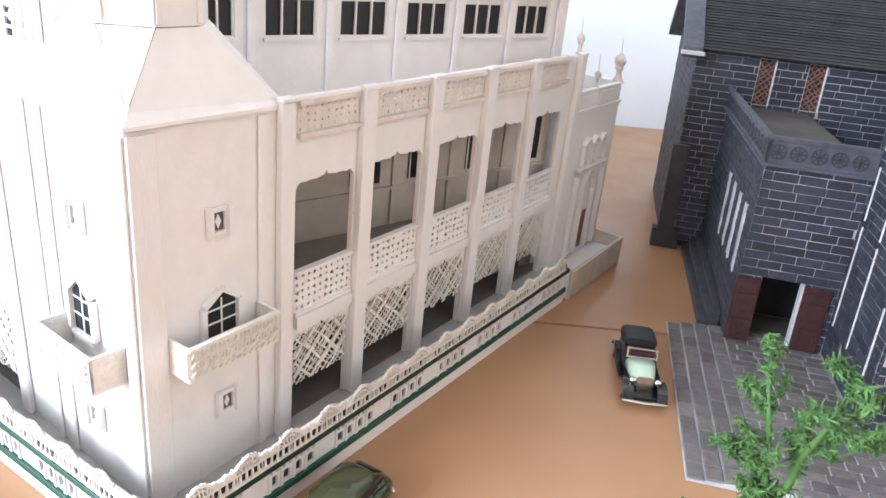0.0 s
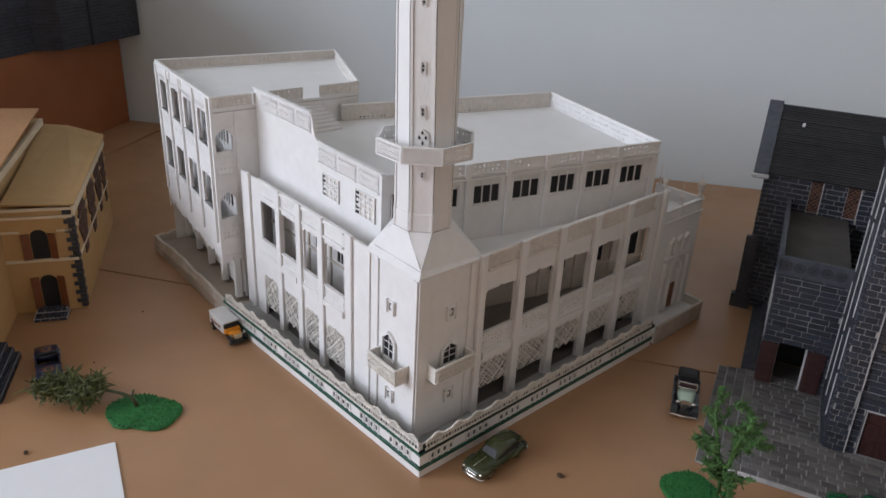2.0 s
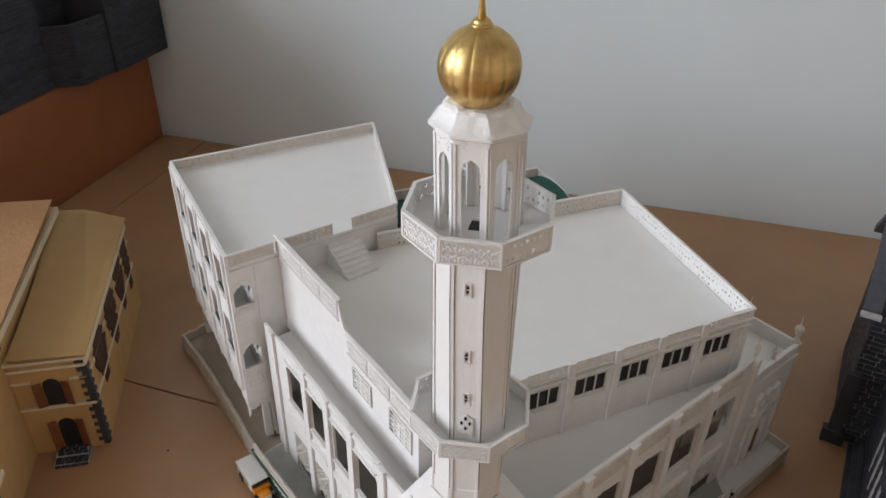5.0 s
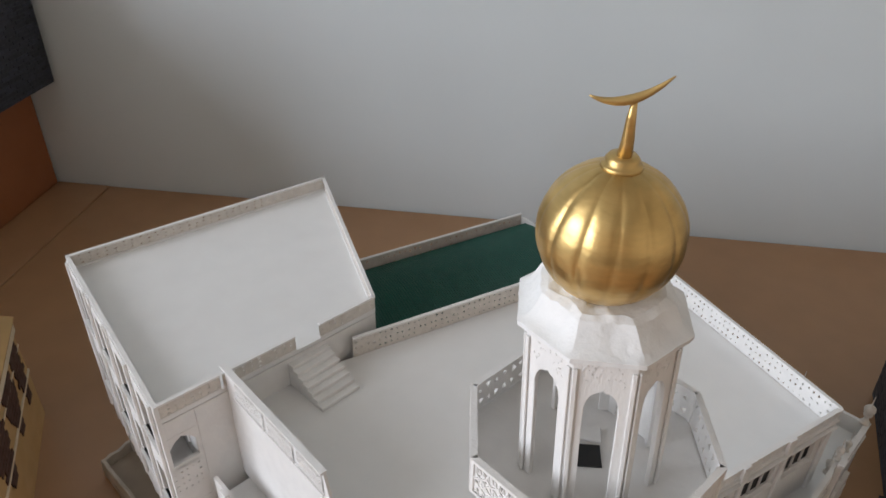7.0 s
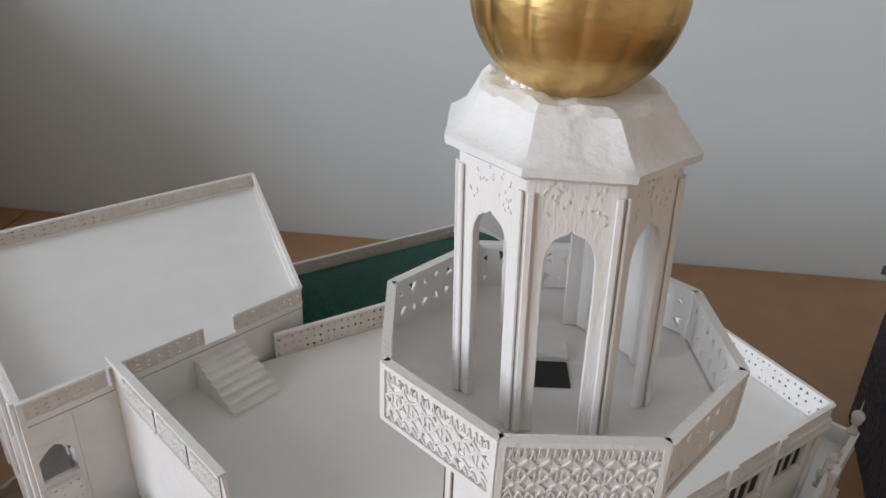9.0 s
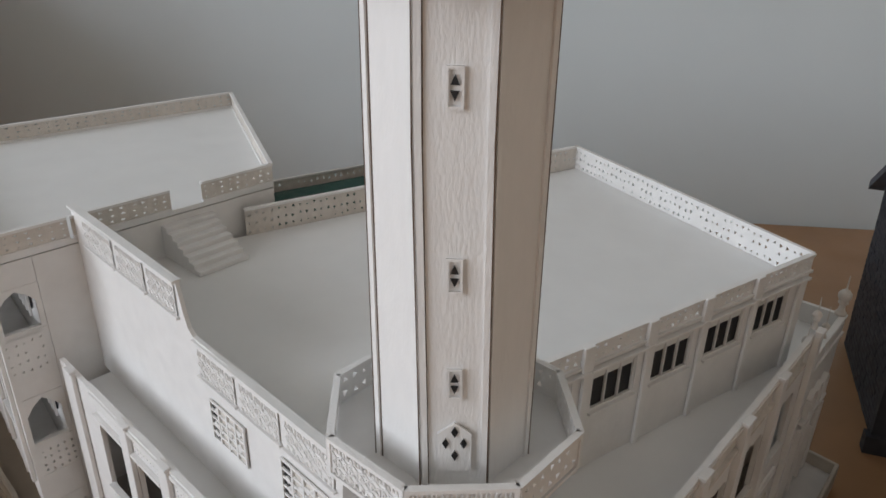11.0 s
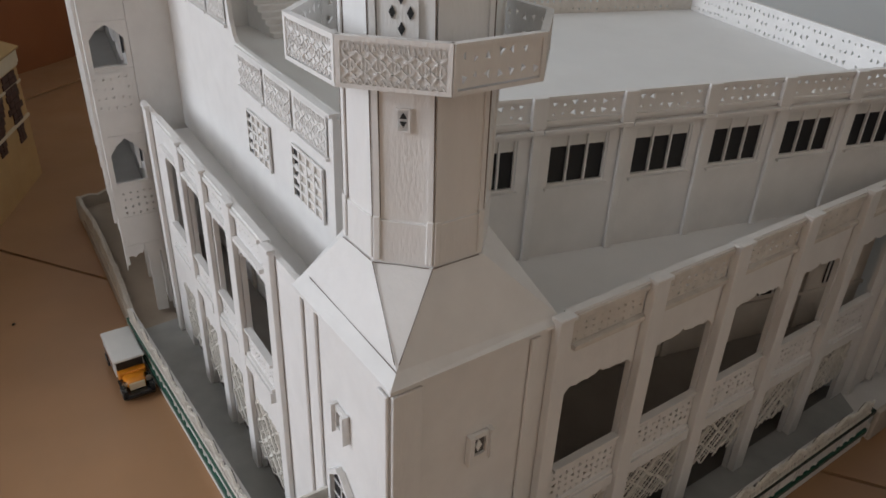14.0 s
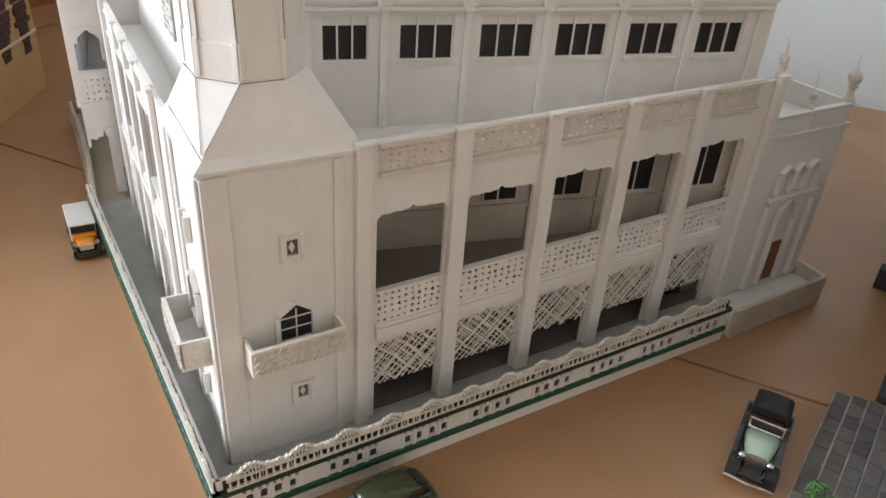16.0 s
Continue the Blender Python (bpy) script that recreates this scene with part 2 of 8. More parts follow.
def finish(bm, name, mat, smooth=False, bevel=0.0):
    bmesh.ops.recalc_face_normals(bm, faces=bm.faces)
    if bevel:
        edges = [e for e in bm.edges if len(e.link_faces) == 2 and e.calc_face_angle(0) > 0.7]
        bmesh.ops.bevel(bm, geom=edges, offset=bevel, segments=1, affect="EDGES", clamp_overlap=True)
    me = bpy.data.meshes.new(name)
    bm.to_mesh(me)
    bm.free()
    for m in (mat if isinstance(mat, (list, tuple)) else [mat]):
        me.materials.append(m)
    if smooth:
        for p in me.polygons:
            p.use_smooth = True
    return me


def part(name, bm, mat, parent=None, label="", smooth=False, bevel=0.0):
    ob = new(name, finish(bm, name, mat, smooth, bevel))
    while parent is not None and parent.parent is not None and parent.parent.parent is not None:
        parent = parent.parent
    if parent is not None:
        ob.parent = parent
        ob.matrix_parent_inverse = parent.matrix_world.inverted()
    if label:
        tagged(ob, label)
    return ob


def thing(name, place, label, category, group="", kind=""):
    ob = new(name)
    ob.location = place
    ob.empty_display_size = 0.01
    bpy.context.view_layer.update()
    return tagged(ob, label, category, group, kind)


def box(bm, u0, u1, d0, d1, z0, z1, f=world_frame):
    v = [bm.verts.new(f(u, d, z)) for z in (z0, z1) for u, d in ((u0, d0), (u1, d0), (u1, d1), (u0, d1))]
    for a in ((0, 1, 2, 3), (7, 6, 5, 4), (0, 4, 5, 1), (1, 5, 6, 2), (2, 6, 7, 3), (3, 7, 4, 0)):
        bm.faces.new([v[i] for i in a])


def prism(bm, pts, d0, d1, f):
    """A (u, z) outline drawn out from depth d0 to d1."""
    a = [bm.verts.new(f(u, d0, z)) for u, z in pts]
    b = [bm.verts.new(f(u, d1, z)) for u, z in pts]
    bm.faces.new(a)
    bm.faces.new(b[::-1])
    for i in range(len(pts)):
        j = (i + 1) % len(pts)
        bm.faces.new((a[i], b[i], b[j], a[j]))


def slab(bm, pts, z0, z1):
    """A plan outline between two heights."""
    a = [bm.verts.new((x, y, z0)) for x, y in pts]
    b = [bm.verts.new((x, y, z1)) for x, y in pts]
    bm.faces.new(a[::-1])
    bm.faces.new(b)
    for i in range(len(pts)):
        j = (i + 1) % len(pts)
        bm.faces.new((a[i], a[j], b[j], b[i]))


def loft(bm, rings, close=True, caps=True):
    vs = [[bm.verts.new(p) for p in r] for r in rings]
    n = len(rings[0])
    for a, b in zip(vs, vs[1:]):
        for i in range(n if close else n - 1):
            j = (i + 1) % n
            bm.faces.new((a[i], a[j], b[j], b[i]))
    if caps and close:
        bm.faces.new(vs[0][::-1])
        bm.faces.new(vs[-1])
    return vs


def ray_poly(poly, cx, cz, ang):
    dx, dz = math.cos(ang), math.sin(ang)
    best = 0.0
    for (x0, z0), (x1, z1) in zip(poly, poly[1:] + poly[:1]):
        ex, ez = x1 - x0, z1 - z0
        det = dx * -ez + dz * ex
        if abs(det) < 1e-15:
            continue
        rx, rz = x0 - cx, z0 - cz
        s = (rx * -ez + rz * ex) / det
        t = (dx * rz - dz * rx) / det
        if s > 0 and -1e-6 <= t <= 1 + 1e-6:
            best = max(best, s)
    return best


def holed(bm, f, u0, u1, z0, z1, hole, d0, d1, rim=True):
    """A plate with one star-shaped hole through it."""
    cx, cz = sum(p[0] for p in hole) / len(hole), sum(p[1] for p in hole) / len(hole)
    rect = [(u0, z0), (u1, z0), (u1, z1), (u0, z1)]
    angs = sorted({round(math.atan2(z - cz, u - cx), 5) for u, z in hole + rect})
    rows = [[], [], [], []]
    for a in angs:
        ri, ro = ray_poly(hole, cx, cz, a), ray_poly(rect, cx, cz, a)
        c, s = math.cos(a), math.sin(a)
        pi, po = (cx + ri * c, cz + ri * s), (cx + ro * c, cz + ro * s)
        rows[0].append(bm.verts.new(f(po[0], d1, po[1])))
        rows[1].append(bm.verts.new(f(pi[0], d1, pi[1])))
        rows[2].append(bm.verts.new(f(pi[0], d0, pi[1])))
        rows[3].append(bm.verts.new(f(po[0], d0, po[1])))
    n = len(angs)
    for k in range(4 if rim else 3):
        a, b = rows[k], rows[(k + 1) % 4]
        for i in range(n):
            j = (i + 1) % n
            bm.faces.new((a[i], a[j], b[j], b[i]))


def ngon(cx, cz, r, n, turn=0.0, rz=None):
    rz = rz or r
    return [(cx + r * math.cos(turn + 2 * math.pi * i / n), cz + rz * math.sin(turn + 2 * math.pi * i / n)) for i in range(n)]


def pierced(bm, f, u0, u1, z0, z1, nu, nz, d0, d1, size=0.62, shape=3, seed=0):
    """A pierced screen: a grid of cells, most with a small hand-cut hole."""
    rnd = random.Random(seed)
    du, dz = (u1 - u0) / nu, (z1 - z0) / nz
    for i in range(nu):
        for k in range(nz):
            a, b = u0 + i * du, z0 + k * dz
            if rnd.random() < 0.08:
                box(bm, a, a + du, d0, d1, b, b + dz, f)
                continue
            s = size * rnd.uniform(0.6, 1.08)
            turn = (math.pi / 2 if (i + k) % 2 else -math.pi / 2) if shape == 3 else math.pi / 2
            hole = ngon(a + du * rnd.uniform(0.39, 0.61), b + dz * rnd.uniform(0.39, 0.61), du * s / 2, shape, turn + rnd.uniform(-0.5, 0.5), dz * s / 2)
            holed(bm, f, a, a + du, b, b + dz, hole, d0, d1, rim=False)
    bmesh.ops.remove_doubles(bm, verts=bm.verts, dist=0.00001)


def arch_head(bm, f, u0, u1, spring, apex, top, d0, d1, lobes=2):
    """The plate over an opening: rounded shoulders, a wavy nearly level edge and a small point in the middle."""
    mid, half, rise = (u0 + u1) / 2, (u1 - u0) / 2, apex - spring
    pts = [(u0, spring)]
    for i in range(1, 25):
        s = i / 24
        z = spring + rise * 0.55 * min(1.0, s / 0.16) ** 0.55 + rise * 0.14 * abs(math.sin(s * math.pi * lobes))
        z += rise * 0.14 * s + rise * 0.55 * max(0.0, (s - 0.86) / 0.14) ** 1.8
        pts.append((u0 + half * s, min(z, apex + rise * 0.22)))
    pts += [(2 * mid - u, z) for u, z in pts[-2::-1]]
    prism(bm, pts + [(u1, top), (u0, top)], d0, d1, f)


def net(bm, f, u0, u1, z0, z1, step, d, thick, seed=0):
    """Slanting crossed strips, uneven as a hand-cut net."""
    rnd = random.Random(seed)
    h = z1 - z0
    k = int((u1 - u0 + h) / step) + 1
    for sgn in (1, -1):
        for i in range(k + 1):
            a = (u0 - h if sgn > 0 else u0) + (i + rnd.uniform(-0.2, 0.2)) * step
            t0, t1 = sorted(((u0 - a) / (sgn * h), (u1 - a) / (sgn * h)))
            t0, t1 = max(t0, 0.0), min(t1, 1.0)
            if t1 - t0 < 0.05:
                continue
            prev = None
            for t in np.linspace(t0, t1, 6):
                u = min(max(a + sgn * h * t + rnd.uniform(-0.1, 0.1) * step, u0), u1)
                z = z0 + h * t
                w = thick * rnd.uniform(0.7, 1.4)
                if prev:
                    prism(bm, [(prev[0] - prev[2], prev[1]), (prev[0] + prev[2], prev[1]), (u + w, z), (u - w, z)], d + sgn * 0.0003, d + sgn * 0.0003 + 0.0004, f)
                prev = (u, z, w)


def ridge(bm, f, pts, w, d0, d1):
    """A raised bead along (u, z) points."""
    for (a, za), (b, zb) in zip(pts, pts[1:]):
        L = math.hypot(b - a, zb - za) or 1e-9
        nx, nz = (zb - za) / L * w, -(b - a) / L * w
        prism(bm, [(a - nx, za - nz), (b - nx, zb - nz), (b + nx, zb + nz), (a + nx, za + nz)], d0, d1, f)


def knotwork(bm, f, u0, u1, z0, z1, nu, d0, d1, seed=0):
    """Embossed paper: a comb along the top, crossing S-strands with small loops below, a toothed foot."""
    rnd = random.Random(seed)
    h, du = z1 - z0, (u1 - u0) / nu
    comb, foot = z1 - h * 0.22, z0 + h * 0.12
    for k in range(nu * 3):
        u = u0 + (k + 0.5 + rnd.uniform(-0.15, 0.15)) * du / 3
        ridge(bm, f, [(u - du * 0.10, comb + rnd.uniform(-0.0003, 0.0002)), (u, z1 - h * 0.05), (u + du * 0.10, comb + rnd.uniform(-0.0003, 0.0002))], 0.00013, d0, d1)
    for k in range(nu * 2):
        u = u0 + (k + 0.5) * du / 2
        ridge(bm, f, [(u - du * 0.22, z0), (u, foot + rnd.uniform(-0.0002, 0.0003)), (u + du * 0.22, z0)], 0.00016, d0, d1)
    for k in range(nu):
        c = u0 + (k + 0.5) * du
        for sg in (-1, 1):
            q = [rnd.uniform(0.85, 1.15) for _ in range(7)]
            ridge(bm, f, [(c + sg * du * 0.52 * math.cos(math.pi * i / 3) * q[i], foot + (comb - foot) * i / 6) for i in range(7)], 0.00024, d0, d1)
            ridge(bm, f, [(c + sg * du * (0.26 + 0.15 * math.cos(t)), (foot + comb) / 2 + h * 0.13 * math.sin(t) * q[3]) for t in np.linspace(0.3, 5.9, 7)], 0.00016, d0, d1 - 0.0001)


def octagon(cx, cy, ap, z, turn=0.0):
    r = ap / math.cos(math.pi / 8)
    return [Vector((cx + r * math.cos(turn + math.pi / 8 + i * math.pi / 4), cy + r * math.sin(turn + math.pi / 8 + i * math.pi / 4), z)) for i in range(8)]


def lathe(bm, cx, cy, prof, n=16):
    loft(bm, [[Vector((cx + r * math.cos(2 * math.pi * i / n), cy + r * math.sin(2 * math.pi * i / n), z)) for i in range(n)] for r, z in prof])


def tube(bm, pts, radii, n=6):
    pts = [Vector(p) for p in pts]
    rings = []
    for i, p in enumerate(pts):
        way = (pts[min(i + 1, len(pts) - 1)] - pts[max(i - 1, 0)]).normalized()
        q = way.to_track_quat("Z", "Y")
        rings.append([p + q @ Vector((radii[i] * math.cos(2 * math.pi * k / n), radii[i] * math.sin(2 * math.pi * k / n), 0)) for k in range(n)])
    loft(bm, rings)


# ---- the room
def room_box(name, e0, e1, n0, n1, z0, z1, mat, label, category):
    bm = bmesh.new()
    box(bm, e0, e1, n0, n1, z0, z1, room)
    ob = part(name, bm, mat)
    return tagged(ob, label, category, kind="structure")


T = 0.12
room_box("wall_back", ROOM_L - T, ROOM_R + T, -T, 0.0, FLOOR_Z, CEIL_Z, WALL, "pale grey-white painted wall behind the models", "wall")
# right wall, front wall and ceiling are unseen, added to shape bounced light
room_box("wall_right", ROOM_R, ROOM_R + T, 0.0, ROOM_D, FLOOR_Z, CEIL_Z, SIDE_WALL, "unseen cream side wall added to bounce light", "wall")
room_box("wall_front", ROOM_L - T, ROOM_R + T, ROOM_D, ROOM_D + T, FLOOR_Z, CEIL_Z, DIM_WALL, "unseen brown wall facing the models, added to bounce warm light", "wall")
room_box("floor", ROOM_L - T, ROOM_R + T, -T, ROOM_D + T, FLOOR_Z - T, FLOOR_Z, ROOM_FLOOR, "brown room floor under the table", "floor")
room_box("ceiling", ROOM_L - T, ROOM_R + T, -T, ROOM_D + T, CEIL_Z, CEIL_Z + T, ROOM_CEIL, "unseen dull beige ceiling added to temper bounced light", "ceiling")
bm = bmesh.new()
box(bm, ROOM_L - T, ROOM_L, 0.0, WIN_N0, FLOOR_Z, CEIL_Z, room)
box(bm, ROOM_L - T, ROOM_L, WIN_N1, ROOM_D, FLOOR_Z, CEIL_Z, room)
box(bm, ROOM_L - T, ROOM_L, WIN_N0, WIN_N1, FLOOR_Z, WIN_Z0, room)
box(bm, ROOM_L - T, ROOM_L, WIN_N0, WIN_N1, WIN_Z1, CEIL_Z, room)
tagged(part("wall_left", bm, WALL), "pale painted wall with the window opening", "wall", kind="structure")
window = tagged(new("window_1"), "white two-pane window that lights the table", "window", kind="structure")
window.location = room(ROOM_L, (WIN_N0 + WIN_N1) / 2, WIN_Z0)
bpy.context.view_layer.update()
bm = bmesh.new()
wm = (WIN_N0 + WIN_N1) / 2
for n0, n1, z0, z1 in ((WIN_N0, WIN_N0 + 0.05, WIN_Z0, WIN_Z1), (WIN_N1 - 0.05, WIN_N1, WIN_Z0, WIN_Z1), (wm - 0.05, wm + 0.05, WIN_Z0 + 0.05, WIN_Z1 - 0.05), (WIN_N0 + 0.05, WIN_N1 - 0.05, WIN_Z0, WIN_Z0 + 0.05), (WIN_N0 + 0.05, WIN_N1 - 0.05, WIN_Z1 - 0.05, WIN_Z1)):
    box(bm, ROOM_L - 0.02, ROOM_L + 0.02, n0, n1, z0, z1, room)
part("window_frame", bm, CEIL, window)

# ---- the table: kraft-covered boards with a dark joint between them
SEAM_A, SEAM_B = Vector((-0.7227, 0.0425, 0)), Vector((-0.1480, 0.4370, 0))
seam_way = (SEAM_B - SEAM_A).normalized()
table = tagged(new("table_top"), "brown kraft-covered table boards with a dark joint", "table top", kind="structure")
def table_cut(e0, e1, n0, n1, side):
    """Corners of the table on one side of the joint, in plan."""
    corners = [room(e0, n0, 0), room(e1, n0, 0), room(e1, n1, 0), room(e0, n1, 0)]
    nrm = Vector((-seam_way.y, seam_way.x, 0)) * side
    off = 0.0011
    out = []
    for a, b in zip(corners, corners[1:] + corners[:1]):
        da, db = (a - SEAM_A).dot(nrm) - off, (b - SEAM_A).dot(nrm) - off
        if da >= 0:
            out.append(a)
        if da * db < 0:
            out.append(a + (b - a) * (da / (da - db)))
    return [(p.x, p.y) for p in out]


for side, top in ((1, 0.0), (-1, -0.0004)):
    bm = bmesh.new()
    slab(bm, table_cut(-0.25, 2.06, 0.004, 1.9, side), -0.02, top)
    part("board", bm, KRAFT, table)
bm = bmesh.new()
slab(bm, table_cut(-0.24, 2.05, 0.006, 1.88, 1), -0.045, -0.021)
slab(bm, table_cut(-0.24, 2.05, 0.006, 1.88, -1), -0.045, -0.021)
part("underlay", bm, SEAM, table)
for e, n in ((-0.15, 0.1), (1.96, 0.1), (-0.15, 1.8), (1.96, 1.8)):
    bm = bmesh.new()
    box(bm, e - 0.03, e + 0.03, n - 0.03, n + 0.03, FLOOR_Z, -0.045, room)
    part("leg", bm, ROOM_FLOOR, table)


# ---- the white mosque model
C = (-0.2229, 0.1274)                     # corner of the tower
RF = plan(C, (-0.2237, 0.5445), 1)        # street front along +y
LF = plan(C, (-0.5200, 0.1384), -1)       # street front along -x
AX, AY = -0.2578, 0.1593                  # foot of the minaret's axis, which leans a little


def axis(z):
    k, q = max(min(z, 0.39) - 0.25, 0.0), max(z - 0.39, 0.0)
    return AX - 0.0157 * k - 0.058 * q, AY + 0.006 * k + 0.012 * q


def twist(z):
    """The shaft turns a little on its way up."""
    return -min(max(z - 0.22, 0.0) * 0.95, 0.13)


def leaning(f, z_ref):
    """The frame f, upright at z_ref, made to follow the leaning, turning axis."""
    x0, y0 = axis(z_ref)

    def g(u, d, z):
        p = f(u, d, z) - Vector((x0, y0, 0))
        q = Matrix.Rotation(twist(z) - twist(z_ref), 3, "Z") @ p
        return q + Vector((axis(z)[0], axis(z)[1], 0))
    return g


def ring(ap, z, turn=0.0):
    x, y = axis(z)
    return octagon(x, y, ap, z, turn)


FLOOR0, FLOOR1, DECK1, PAR1 = 0.0158, 0.0715, 0.1455, 0.1685
mosque = thing("mosque_model", (-0.37, 0.3, 0.0), "white card mosque model with minaret and pierced parapets on table", "building model")

# base slab and walkway
bm = bmesh.new()
slab(bm, [(-0.1993, 0.1155), (-0.2003, 0.4436), (-0.24, 0.47), (-0.45, 0.53), (-0.53, 0.30), (-0.5175, 0.1085)], 0.0, 0.0125)
part("plinth", bm, WHITE, mosque, bevel=0.0004)
bm = bmesh.new()
slab(bm, [(-0.2028, 0.1185), (-0.2035, 0.441), (-0.24, 0.467), (-0.45, 0.526), (-0.525, 0.30), (-0.514, 0.1125)], 0.0126, FLOOR0)
part("walkway", bm, GREY_FLOOR, mosque, "grey walkway behind the fence")


def wall_with_bays(f, bays, ground, gallery, end0, end1, pier_d, name):
    """Two storeys of open bays. ground, gallery: (sill, spring, apex) of the openings."""
    lo, hi = bays[0][0], bays[-1][1]
    th0, th1 = -0.0025, 0.0
    drop = 0.0225 if f is RF else 0.0320
    bm = bmesh.new()
    box(bm, end0, lo, th0, th1, FLOOR0, PAR1 - 0.002, f)
    wall = part("front_wall", bm, WHITE, mosque, name)
    for a, b in [(p[1], q[0]) for p, q in zip(bays, bays[1:])] + [(hi, end1)]:
        bm = bmesh.new()
        box(bm, a, b, th0, th1, FLOOR0, PAR1 - 0.002, f)
        part("wall_strip", bm, WHITE, wall)
    for i, (a, b) in enumerate(bays):
        bm = bmesh.new()
        arch_head(bm, f, a, b, ground[1], ground[2], gallery[3], th0, th1, 2)
        part("ground_arch", bm, WHITE, wall)
        bm = bmesh.new()
        arch_head(bm, f, a, b, gallery[1], gallery[2], PAR1 - 0.0165, th0, th1, 3)
        part("gallery_arch", bm, WHITE, wall)
        bm = bmesh.new()
        pierced(bm, f, a, b, gallery[3] + 0.0015, gallery[0] - 0.0015, 10, 5, -0.0003, 0.0003, 0.82, 3, 10 + i)
        box(bm, a, b, -0.0016, 0.0018, gallery[0] - 0.0015, gallery[0], f)
        box(bm, a, b, -0.0016, 0.0018, gallery[3], gallery[3] + 0.0015, f)
        box(bm, a, b, 0.0001, 0.0026, gallery[3] - 0.0062, gallery[3] - 0.0004, f)
        part("pierced_balustrade", bm, WHITE, wall)
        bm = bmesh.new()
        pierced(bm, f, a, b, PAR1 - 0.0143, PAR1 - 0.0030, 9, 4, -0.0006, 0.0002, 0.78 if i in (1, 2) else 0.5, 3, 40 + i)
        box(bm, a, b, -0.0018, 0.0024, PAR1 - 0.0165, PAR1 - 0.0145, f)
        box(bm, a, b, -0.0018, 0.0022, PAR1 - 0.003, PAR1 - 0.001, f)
        # right front's panels are cream: part card tone, part shade put into the colour
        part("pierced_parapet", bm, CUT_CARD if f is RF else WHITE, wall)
        bm = bmesh.new()
        net(bm, f, a + 0.0003, b - 0.0003, ground[1] - drop - 0.002 * math.sin(i * 2.1), ground[2], 0.0043, -0.0012, 0.00042, 70 + i)
        net(bm, f, a + 0.0003, b - 0.0003, ground[1] - drop + 0.0045, ground[2], 0.0058, -0.0004, 0.00037, 170 + i)
        net(bm, f, a + 0.0006, b - 0.0006, ground[1] - drop + 0.0010, ground[2], 0.0122, 0.0001, 0.00075, 270 + i)
        tagged(part("lattice_net", bm, LACE, wall, "loose cream net lattice"), kind="stuff")
    return wall


RB = [(0.0745, 0.1105), (0.1205, 0.1610), (0.1715, 0.2120), (0.2222, 0.2630), (0.2742, 0.3150)]
right_wall = wall_with_bays(RF, RB, (FLOOR0, 0.0575, 0.0625), (0.0935, 0.1300, 0.1345, 0.0725), 0.069, 0.3335, 0.004, "arcaded street front, shaded white card")
LB = [(0.1030, 0.1350), (0.1445, 0.1725), (0.1850, 0.2140), (0.2230, 0.2570)]
left_wall = wall_with_bays(LF, LB, (FLOOR0, 0.0600, 0.0655), (0.1055, 0.1435, 0.1482, 0.0905), 0.0676, 0.2985, 0.004, "arcaded street front, sunlit white card")

# piers in front of the bays
for f, bays, e0, e1, wall in ((RF, RB, 0.0670, 0.3310, right_wall), (LF, LB, 0.0925, 0.2800, left_wall)):
    edges = [e0] + [(b[1] + c[0]) / 2 for b, c in zip(bays, bays[1:])] + [e1]
    for k, u in enumerate(edges):
        w = 0.0042 if 0 < k < len(edges) - 1 else 0.0034
        deep = 0.0040 if f is RF else 0.0027
        bm = bmesh.new()
        box(bm, u - w, u + w, 0.0002, deep, FLOOR0, PAR1 - 0.0005, f)
        box(bm, u - w - 0.0006, u + w + 0.0006, 0.0001, deep + 0.0008, PAR1 - 0.0004, PAR1 + 0.0014, f)
        part("pier", bm, BRUSHED, wall, bevel=0.0003)
    bm = bmesh.new()
    box(bm, bays[0][0] - 0.004, bays[-1][1] + 0.004, -0.002, 0.0012, PAR1 - 0.0012, PAR1 + 0.0002, f)
    part("coping", bm, WHITE, wall)

